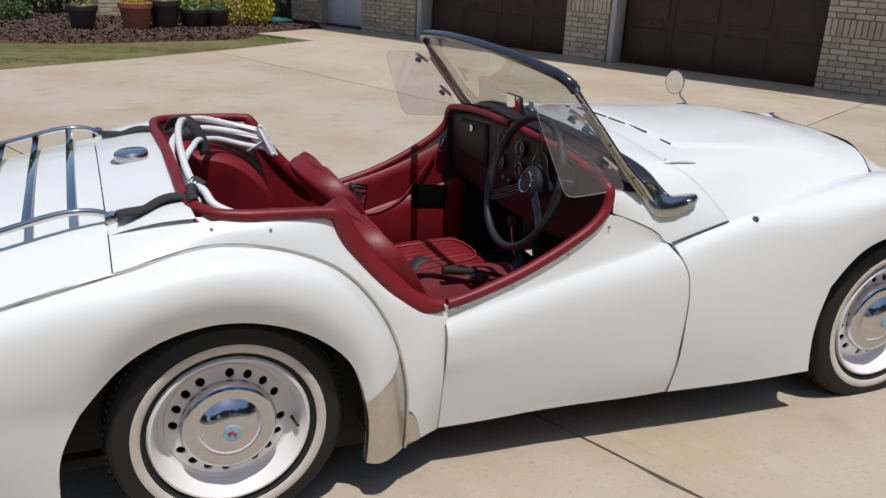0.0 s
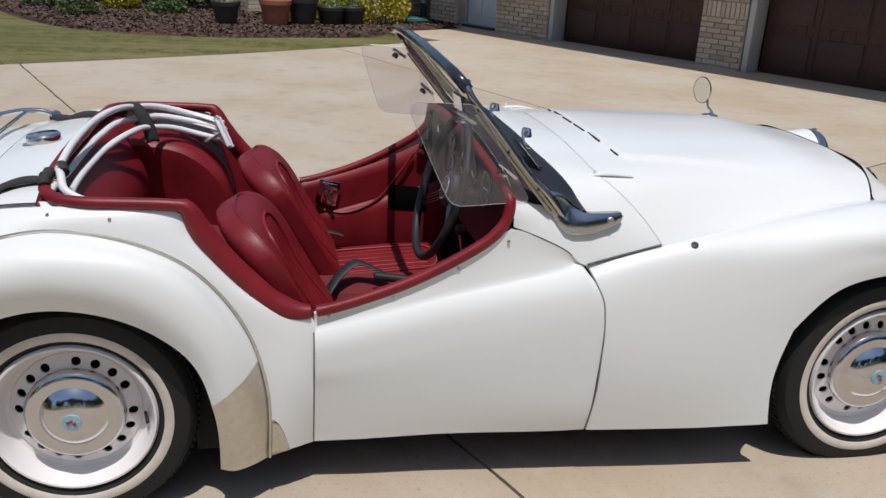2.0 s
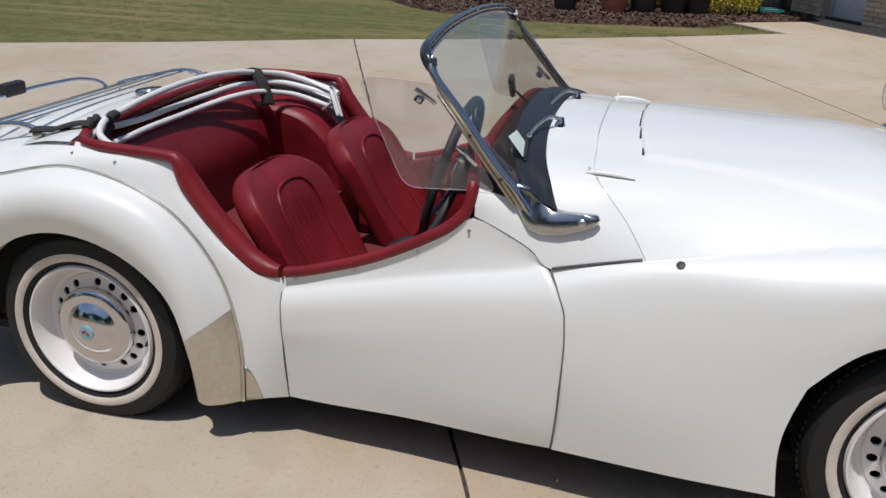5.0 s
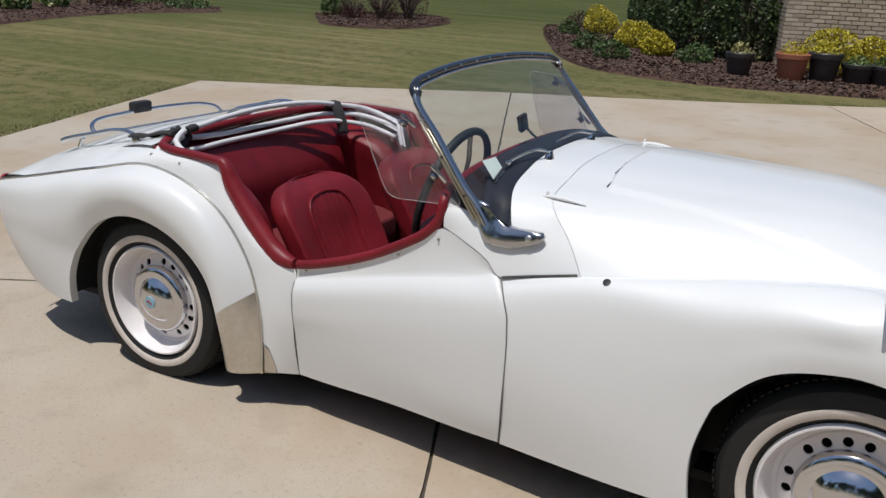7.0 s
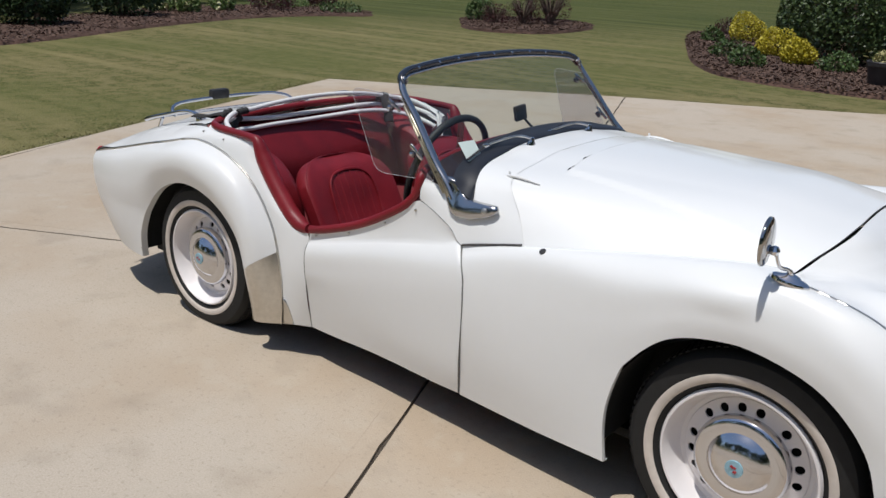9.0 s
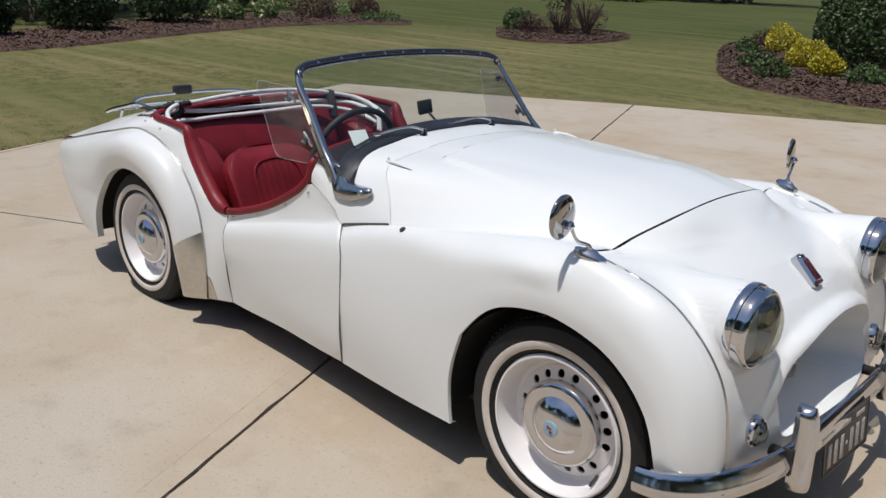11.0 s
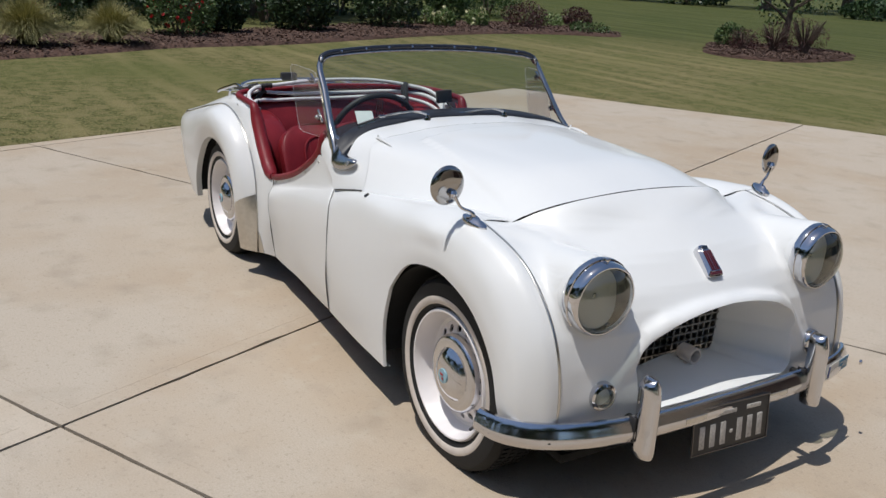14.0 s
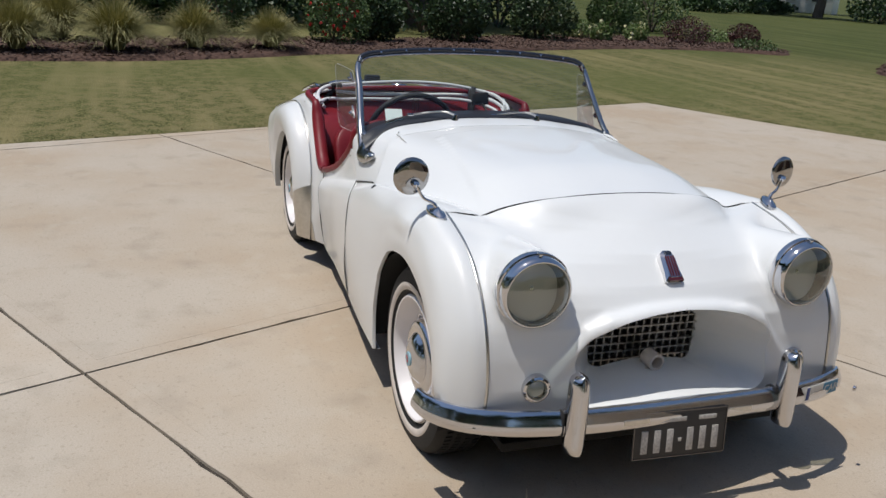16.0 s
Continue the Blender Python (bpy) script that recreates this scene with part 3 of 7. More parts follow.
SCUTTLE = np.array([tuple(v.co) for v in scuttle().data.vertices])
# thin strip drawn for the dark of the bonnet's front gap
bead([tuple(p + (.0022, 0, .0002)) for p in BONNET[3:-3:3, -1]], 1, "bonnet_seal", r=.0010, mat=DARKSEAM)
box_part("floor_pan", (3.2, 1.0, .03), pose(-.1, 0, .15), SHADE, car)
box_part("engine_block", (.55, .9, .4), pose(.62, 0, .40), SHADE, car)


# ---- wheels ----
def wheel():
    w = new("wheel")
    turn = pose(0, 0, 0, 90, 0, 0)      # lathe axis z becomes -y, the outer side of a wheel on the car's right
    r = 0.287
    prof = [(.19, -.14), (.215, -.15), (.26, -.145), (r - .006, -.12), (r, -.09), (r, -.03), (r - .006, .004), (.268, .020), (.235, .028), (.212, .025), (.196, .012), (.19, 0)]
    tyre = lathe_part("tyre", prof, turn, TYRE, w, "black road tyre", 72)
    lathe_part("whitewall", [(.232, .0285), (.229, .0298), (.212, .0275), (.209, .0250)], turn, BAND, tyre, "narrow cream whitewall band", 72)
    bm = bmesh.new()
    for a in np.linspace(0, 2 * math.pi, 90, endpoint=False):
        for h, ww in ((-.105, .02), (-.075, .018), (-.045, .018), (-.015, .02)):
            add_box(bm, (.004, .011, ww), turn @ pose(0, 0, 0, 0, 0, math.degrees(a) + (2 if h in (-.075, -.015) else 0)) @ pose(r, 0, h))
    part("tread", bm, TYRE, tyre)
    rim = lathe_part("rim", [(.17, -.10), (.183, -.03), (.188, .010), (.1925, .018), (.1950, .014), (.1905, .0215), (.1855, .0215), (.179, .010), (.172, -.018), (.163, -.036), (.1520, -.040), (.1500, -.036)], turn, RIM, w, "white painted steel rim", 72)
    # the disc between, with its row of round openings, as a ring of plates round each opening
    bm = bmesh.new()
    n, ri, ro, hr = 16, .105, .1500, .0112
    for k in range(n):
        a0 = 2 * math.pi * (k + .5) / n
        ah = a0 + radians((4.7, 1.6, -1.6, -4.7)[k % 4])
        outer, inner = [], []
        for t in np.linspace(0, 2 * math.pi, 24, endpoint=False):
            cx, cy = math.cos(t), math.sin(t)
            sc = 1 / max(abs(cx), abs(cy))
            rr = (ri + ro) / 2 + cx * sc * (ro - ri) / 2
            aa = a0 + cy * sc * math.pi / n
            outer.append((rr * math.cos(aa), rr * math.sin(aa), -.036 + .016 * (ro - rr) / (ro - ri)))
            q = (.1300 + hr * cx, hr * cy)
            ca, sa = math.cos(ah), math.sin(ah)
            inner.append((q[0] * ca - q[1] * sa, q[0] * sa + q[1] * ca, -.036 + .016 * (ro - q[0]) / (ro - ri)))
        vo, vi = [bm.verts.new(p) for p in outer], [bm.verts.new(p) for p in inner]
        vd = [bm.verts.new((p[0], p[1], p[2] - .006)) for p in inner]
        for j in range(24):
            bm.faces.new((vo[j], vo[(j + 1) % 24], vi[(j + 1) % 24], vi[j]))
            bm.faces.new((vi[j], vi[(j + 1) % 24], vd[(j + 1) % 24], vd[j]))
    bmesh.ops.transform(bm, matrix=turn, verts=bm.verts)
    part("wheel_disc", bm, RIM, rim, "pierced white disc", weld=0.0004)
    lathe_part("brake_drum", [(0, -.06), (.13, -.06), (.15, -.07), (.15, -.12)], turn, SHADE, w)
    cap = lathe_part("hubcap", [(.114, -.034), (.1170, -.020), (.1165, -.010), (.113, -.001), (.106, .004), (.094, .006), (.082, .0045), (.078, .0045), (.074, .008), (.068, .014), (.058, .021), (.046, .026), (.034, .0295), (.022, .031), (0, .032)], turn, BARCHROME, w, "polished domed hubcap", 72)
    lathe_part("emblem", [(.0225, .0300), (.0215, .0345), (0, .0365)], turn, EMBLEM, cap, "small blue and white enamel medallion", 24)
    bm = bmesh.new()
    for i, (ax, az, aw, ah) in enumerate(((-.006, .004, .009, .007), (.006, -.003, .008, .008), (.001, .006, .006, .005))):
        add_box(bm, (aw, .002, ah), pose(ax, -.0368, az), .0006, 1)
    part("emblem_mark", bm, plain_red, cap)
    bm = bmesh.new()
    add_tube(bm, [(.150, .030, -.05), (.153, .015, -.055), (.157, -.006, -.06)], .0042, 8)
    part("valve", bm, BLACK, w)
    return w


EMBLEM = plain("enamel_blue", (0.25, 0.42, 0.50), 0.25, grain=0.2, vary=0.2, scale=300)
plain_red = plain("enamel_red", (0.35, 0.02, 0.03), 0.3)
first = wheel()
first.parent = car
tagged(first, "whitewall tyre on a white steel wheel")
first.matrix_basis = pose(-AXLE, -.649, HUB_Z - .003, 0, -12, 0) @ Matrix.Scale(1.035, 4)
for x, y, z, spin, yaw in ((AXLE + .001, -.646, HUB_Z, 25, 0), (AXLE, .630, HUB_Z, 0, 180), (-AXLE, .630, HUB_Z, 0, 180)):
    copy_thing(first, pose(x, y, z, 0, spin, yaw) @ Matrix.Scale(1.045 if x > 0 else 1.035, 4))


# ---- lamps, bumper and brightwork ----
LENS = pane("lamp_glass", (0.72, 0.74, 0.67), 0.16)
PLATE = plain("plate_black", (0.02, 0.02, 0.022), 0.45, grain=0.1, vary=0.2, scale=80)
PLATE_INK = plain("plate_ink", (0.62, 0.60, 0.55), 0.5, grain=0.1, vary=0.1, scale=120)
PLATE_MARK = plain("plate_mark", (0.48, 0.46, 0.43), 0.55, grain=0.3, vary=0.2, scale=150)
GOLD = plain("yellowed_plate", (0.46, 0.42, 0.33), 0.38, metal=1.0, grain=0.05, vary=0.1, scale=60)
DARKSTEEL = plain("dark_steel", (0.20, 0.19, 0.19), 0.25, metal=1.0, grain=0.05, vary=0.1, scale=60)
STICKER = plain("permit_paper", (0.62, 0.72, 0.68), 0.6, grain=0.03, vary=0.03, scale=60)
EDGE = plain("perspex_edge", (0.52, 0.53, 0.55), 0.3)
STITCH = plain("piping", (0.33, 0.06, 0.06), 0.6)


def headlamp(s):
    lamp = new("headlamp")
    lamp.parent = car
    lamp["label"] = "round headlamp with deep chrome rim"
    m = aim((LAMP[0] - .043, s * LAMP[1], LAMP[2] - .007), (1, s * .02, -.03)) @ Matrix.Scale(.95, 4)
    lathe_part("pod_sleeve", [(.080, -.09), (.100, -.05), (.1150, -.012), (.1165, .0), (.1165, .006), (.110, .007)], m, WHITE, lamp, "white painted lamp pod", 64)
    lathe_part("rim", [(.108, .0), (.1165, .004), (.1185, .010), (.1185, .021), (.1170, .026), (.1125, .0275), (.1120, .031), (.1120, .042), (.1105, .050), (.1065, .0575), (.1025, .0605), (.0995, .0605), (.0980, .058), (.0980, .048)], m, CHROME, lamp, n=72)
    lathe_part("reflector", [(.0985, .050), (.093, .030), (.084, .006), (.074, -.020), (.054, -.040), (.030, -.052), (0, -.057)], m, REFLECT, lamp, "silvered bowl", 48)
    bm = bmesh.new()
    add_lathe(bm, [(.0982, .056), (.092, .067), (.080, .078), (.062, .088), (.042, .0945), (.02, .098), (0, .099)], 48, m)
    part("lens", bm, LENS, lamp, "clear domed glass lens")
    lathe_part("bulb", [(0, .012), (.006, .010), (.009, .002), (.009, -.04), (0, -.045)], m, CHROME, lamp, n=16)
    box_part("clip", (.012, .012, .02), m @ pose(0, .117, .035), CHROME, lamp, .003)


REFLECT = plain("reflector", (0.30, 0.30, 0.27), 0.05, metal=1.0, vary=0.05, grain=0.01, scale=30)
for s in (-1, 1):
    headlamp(s)
    side = new("side_lamp")
    side.parent = car
    side["label"] = "small round clear side lamp"
    m = aim((1.586, s * .455, .389), (1, s * .12, -.02))
    lathe_part("base", [(.0425, -.02), (.043, .002), (.040, .010), (.034, .014), (.030, .013), (.030, .004)], m, CHROME, side, n=36)
    lathe_part("lens", [(.0305, .011), (.027, .022), (.018, .029), (.008, .032), (0, .0325)], m, LENS, side, n=36)
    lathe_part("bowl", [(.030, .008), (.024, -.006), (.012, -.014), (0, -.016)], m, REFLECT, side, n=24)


def front_bumper():
    half = [(1.672, 0), (1.670, .22), (1.655, .42), (1.617, .58), (1.560, .685), (1.490, .742), (1.425, .757)]
    near = [(1.672, 0), (1.672, .22), (1.662, .40), (1.640, .54), (1.615, .610), (1.598, .645), (1.580, .668)]
    path = spline([(x, -y) for x, y in half[:0:-1]] + near, 110)
    prof = [(-.016, .033), (-.011, .0345), (-.005, .033), (.001, .026), (.006, .015), (.0095, .004), (.0115, -.001), (.0135, -.006), (.0145, -.016), (.0130, -.028), (.008, -.037), (0, -.041), (-.012, -.041)]
    t = np.gradient(path, axis=0)
    t /= np.linalg.norm(t, axis=1)[:, None]
    nrm = np.stack([t[:, 1], -t[:, 0]], 1)
    k = 0.86 + 0.14 * np.minimum(1, np.minimum(np.arange(110), np.arange(110)[::-1]) / 8)
    g = np.array([[(*(path[i] + nrm[i] * o), .312 + k[i] * h) for i in range(110)] for o, h in prof])
    bm = bmesh.new()
    add_grid(bm, g)
    for col in (g[:, 0], g[:, -1]):
        bm.faces.new([bm.verts.new(p) for p in col])
    ob = part("front_bumper", bm, BARCHROME, car, "curved chrome bumper bar", weld=0.0002, angle=30)
    return ob


front_bumper()
for s, y in ((-1, .368), (1, .362)):
    bm = bmesh.new()
    zs = np.linspace(0, 1, 22)
    sec = []
    for f in zs:
        z = .231 + .237 * f
        w = .030 * (1 - .12 * abs(f - .45) ** 2 * 2.0) * min(1, ((1 - f) / .08) ** .5 if f > .92 else 1) * min(1, (.80 + .20 * f / .05) if f < .05 else 1)
        d = .042 - .012 * max(0, f - .8) * 5 - .004 * max(0, .06 - f) / .06
        x0 = 1.672 + .006 * (.5 - f)
        row = [(x0 + d * math.cos(a) - (0.0 if math.cos(a) > 0 else 0), s * y + max(w, .003) * math.sin(a), z) for a in np.linspace(-math.pi / 2, math.pi / 2, 13)]
        row += [(x0 - .012, s * y + max(w, .003) * .9, z), (x0 - .012, s * y - max(w, .003) * .9, z)]
        sec.append(row)
    vs = add_grid(bm, np.array(sec), 1, wrap=True)
    bm.faces.new(vs[0][::-1]), bm.faces.new(vs[-1])
    part("overrider", bm, BARCHROME, car, "upright chrome bumper overrider", weld=0.0002, angle=50)
    for yy in (-.034, .034):
        box_part("overrider_gasket", (.03, .006, .075), pose(1.658, s * y + yy, .312), BLACK, car, .002)
    tube_part("bumper_bracket", [(1.50, s * .36, .30), (1.66, s * .36, .31)], .016, SHADE, car)
    lathe_part("bumper_bolt", [(.0085, -.006), (.008, .002), (.005, .004), (0, .0045)], aim((1.602 + (.040 if s > 0 else 0), s * (.642 + (.045 if s > 0 else 0)), .292), (1, s * .55, 0)), CHROME, car, n=20)

plate = new("number_plate")
plate.parent = car
plate["label"] = "black number plate with pale raised characters"
pm = pose(1.690, -.020, .249, 0, -6, -3) @ Matrix.Diagonal((1, 1.05, 1.12, 1))
box_part("plate_sheet", (.003, .298, .132), pm, PLATE, plate, .001)
bm = bmesh.new()
for y0, y1, z0, z1 in ((-.147, .147, .0625, .0645), (-.147, .147, -.0645, -.0625), (-.147, -.145, -.064, .064), (.145, .147, -.064, .064)):
    add_box(bm, (.003, y1 - y0, z1 - z0), pm @ pose(.002, (y0 + y1) / 2, (z0 + z1) / 2))
part("plate_edge", bm, DARKSTEEL, plate)
for k, y in enumerate((-.112, -.072, -.032, .032, .072, .112)):
    box_part("plate_mark", (.003, .020, .064), pm @ pose(.002, y, -.018), PLATE_MARK, plate, .001)
box_part("plate_mark", (.003, .010, .010), pm @ pose(.002, 0, -.018), PLATE_MARK, plate, .001)
box_part("plate_mark", (.003, .128, .012), pm @ pose(.002, -.048, .040), PLATE_MARK, plate, .001)
box_part("plate_mark", (.003, .056, .012), pm @ pose(.002, .084, .040), PLATE_MARK, plate, .001)
for y in (-.17, .19):
    box_part("plate_bracket", (.006, .085, .018), pose(1.684, y, .300), STEEL, car, .002)
# sticker on the end of the bumper
SM = pose(1.638, .530, .311, 0, 0, 13) @ pose(.0148, 0, 0)
st = box_part("bumper_sticker", (.002, .165, .046), SM, PLATE_INK, car, .0005, "worn pale and blue paper sticker")
box_part("sticker_patch", (.002, .075, .042), SM @ pose(.001, .044, 0), plain("sticker_blue", (0.05, 0.20, 0.33), 0.5), st, .0005)
box_part("sticker_patch", (.002, .016, .042), SM @ pose(.001, -.072, 0), plain("sticker_navy", (0.02, 0.05, 0.22), 0.5), st, .0005)
tx = bpy.data.curves.new("sticker_word", "FONT")
tx.body, tx.size, tx.extrude = "CAR", 0.036, 0.0004
tob = new("sticker_word", tx)
dg = bpy.context.evaluated_depsgraph_get()
word = bpy.data.meshes.new_from_object(tob.evaluated_get(dg))
bpy.data.objects.remove(tob)
word.materials.append(PLATE_INK)
wob = new("sticker_word", word)
wob.parent = st
wob.matrix_basis = SM @ pose(.0024, .010, -.013, 90, 0, 90)

# intake: mesh grille, crank guide
GRILLE = plain("grille_metal", (0.34, 0.33, 0.31), 0.4, metal=1.0, grain=0.1, vary=0.2, scale=60)
grille = new("radiator_grille")
grille.parent = car
grille["label"] = "dark egg-crate mesh grille deep in the intake"
box_part("backing", (.01, .42, .24), pose(1.375, 0, .44), SHADE, grille)
for k in range(-7, 8):
    box_part("grille_bar", (.014, .0050, .23), pose(1.397, k * .0275, .44), GRILLE, grille, 0)
for k in range(-4, 5):
    box_part("grille_bar", (.014, .40, .0050), pose(1.399, 0, .44 + k * .0265), GRILLE, grille, 0)
guide = new("crank_guide")
guide.parent = car
lathe_part("sleeve", [(.016, -.04), (.027, -.04), (.027, .012), (.025, .016), (.019, .016), (.018, -.025), (0, -.030)], aim((1.488, 0, .384), (1, 0, .02)), BAND, guide, n=28)
box_part("bracket", (.05, .062, .04), pose(1.470, 0, .342), BAND, guide, .006)

# badge on the nose
MAROON = plain("maroon_enamel", (0.085, 0.012, 0.020), 0.3, grain=0.1, vary=0.1, scale=100)
badge = new("bonnet_badge")
badge.parent = car
badge["label"] = "chrome shield badge with dark fluted bars and red base"
bz = aim((1.492, 0, .692), (.70, 0, .71)) @ Matrix.Diagonal((1.20, .96, 1, 1))
bm = bmesh.new()
out = [(-.020, -.052), (.020, -.052), (.026, -.046), (.023, -.02), (.021, .035), (.017, .050), (.009, .058), (-.009, .058), (-.017, .050), (-.021, .035), (-.023, -.02), (-.026, -.046)]
lo, hi, cr = ([bm.verts.new((x * k, y * k, z)) for x, y in out] for k, z in ((1, -.02), (1, .006), (.72, .015)))
for a, b in ((lo, hi), (hi, cr)):
    for i in range(len(out)):
        bm.faces.new((a[i], a[(i + 1) % len(out)], b[(i + 1) % len(out)], b[i]))
bm.faces.new(cr)
bmesh.ops.transform(bm, matrix=bz, verts=bm.verts)
part("shield", bm, CHROME, badge, angle=25)
for x in (-.011, -.004, .004, .011):
    box_part("flute", (.0042, .070, .006), bz @ pose(x, .000, .014), MAROON, badge, .0008)
box_part("base_bar", (.040, .014, .008), bz @ pose(0, -.041, .010), MAROON, badge, .002)
box_part("top_patch", (.018, .014, .006), bz @ pose(0, .045, .0125), DARKSTEEL, badge, .001)

# wing mirrors
for s in (-1, 1):
    mir = new("wing_mirror")
    mir.parent = car
    mir["label"] = "round chrome wing mirror on a slim stalk"
    foot, disc = (Vector((1.156, -.632, .790)), Vector((1.106, -.703, .892))) if s < 0 else (Vector((1.166, .630, .790)), Vector((1.136, .690, .893)))
    bm = bmesh.new()
    add_lathe(bm, [(.0, .016), (.009, .016), (.013, .011), (.022, .007), (.026, .003), (.027, -.006)], 28)
    bmesh.ops.transform(bm, matrix=Matrix.Translation(foot) @ pose(0, 0, 0, s * -8, 14, s * -15) @ Matrix.Diagonal((1.75, .85, 1, 1)), verts=bm.verts)
    part("foot", bm, CHROME, mir)
    tube_part("stalk", spline([foot + Vector((0, 0, .008)), foot + Vector((-.004, s * .008, .026)), (foot + disc) / 2 + Vector((.006, 0, -.012)), disc + Vector((.024, -s * .012, -.022))], 16), [.0065] * 4 + [.0048] * 12, CHROME, mir)
    lathe_part("knuckle", [(0, .013), (.009, .009), (.013, 0), (.009, -.009), (0, -.013)], pose(*(disc + Vector((.020, -s * .010, -.020)))), CHROME, mir, n=16)
    m = aim(disc, (-1, -.20, -.03) if s > 0 else (-1, -.087, 0)) @ Matrix.Scale(.87 if s > 0 else .93, 4)
    lathe_part("head", [(.0625, .003), (.0635, .0), (.0625, -.004), (.058, -.008), (.045, -.0115), (.025, -.0135), (0, -.014)], m, plain("mirror_back", (0.40, 0.39, 0.38), 0.06, metal=1.0, vary=0.05, grain=0.02, scale=20), mir, n=48)
    lathe_part("mirror_glass", [(0, .002), (.060, .0022)], m, MIRROR, mir, n=48)

# windscreen
screen = new("windscreen")
screen.parent = car
screen["label"] = "raked flat windscreen in chrome frame with dark top rail"
TOP_HALF = [(.560, 1.098), (.552, 1.118), (.520, 1.132), (.44, 1.142), (.25, 1.155)]
BOT_HALF = [(.592, .820), (.50, .866), (.35, .899), (.18, .914)]
W_TOP = spline([(.094 - .87 * (z - .82), y, z) for y, z in [*[(-y, z) for y, z in TOP_HALF], (0, 1.160), *TOP_HALF[::-1]]], 70)
W_BOT = spline([(.094 - .80 * (z - .82), y, z) for y, z in [*[(-y, z) for y, z in BOT_HALF], (0, .919), *BOT_HALF[::-1]]], 70)
bm = bmesh.new()
add_grid(bm, np.stack([W_BOT + (W_TOP - W_BOT) * f for f in np.linspace(0.01, 0.985, 8)]))
gl = part("pane", bm, GLASS, screen, "clear faintly tinted glass")
gl.visible_shadow = False
tube_part("top_rail", W_TOP, .0125, plain("rail_black", (0.02, 0.024, 0.035), 0.22, coat=0.5, grain=0.05, vary=0.1, scale=40), screen, "dark top rail with small studs", n=10, flat=1.25)
tube_part("rail_trim", W_TOP[4:-4] + (.012, 0, -.012), .0045, CHROME, screen, n=8)
for y in np.linspace(-.46, .46, 9):
    k = np.argmin(abs(W_TOP[:, 1] - y))
    lathe_part("stud", [(.0055, 0), (.005, .003), (0, .0045)], aim(W_TOP[k] + (.012, 0, .004), (.9, 0, .45)), CHROME, screen, n=12)
def on_scuttle(p):
    d = np.sum((SCUTTLE[None, :, :2] - p[:, None, :2]) ** 2, 2)
    near = np.argsort(d, 1)[:, :4]
    w = 1 / (np.take_along_axis(d, near, 1) + 1e-6)
    return np.sum(SCUTTLE[near, 2] * w, 1) / np.sum(w, 1)


rows = [W_BOT + (-.012, 0, .016), W_BOT + (-.002, 0, .017), W_BOT + (.010, 0, .014)]
for wide, high in ((.028, .0175), (.046, .0145), (.062, .0095), (.070, .0050), (.073, -.002)):
    row = W_BOT + (wide, 0, 0)
    skin_z = on_scuttle(row) + high
    row[:, 2] = np.convolve(np.r_[[skin_z[0]] * 3, skin_z, [skin_z[-1]] * 3], np.ones(7) / 7, "valid")
    rows.append(row)
bm = bmesh.new()
apron = np.array(rows)
for e, s in ((0, -1), (-1, 1)):
    apron[:, e] += np.stack([np.linspace(.004, .012, len(rows)), np.full(len(rows), s * .016), np.linspace(-.004, -.016, len(rows))], 1)
add_grid(bm, apron)
cowl = bmesh.new()
back = [W_BOT + (-.010, 0, .013)]
for wide in (-.035, -.065, -.10, -.14):
    row = W_BOT + (wide, 0, 0)
    row[:, 0] = np.maximum(row[:, 0], -.029 + .001 * wide)
    row[:, 2] = on_scuttle(row) + .006
    back.append(row)
add_grid(cowl, np.array(back)[::-1])
part("dash_cowl", cowl, DASH, car, "dark trim behind the windscreen")
part("base_seal", bm, APRON, screen, "black rubber apron")
tube_part("base_channel", W_BOT + (-.002, 0, -.002), .010, BLACK, screen, n=8)
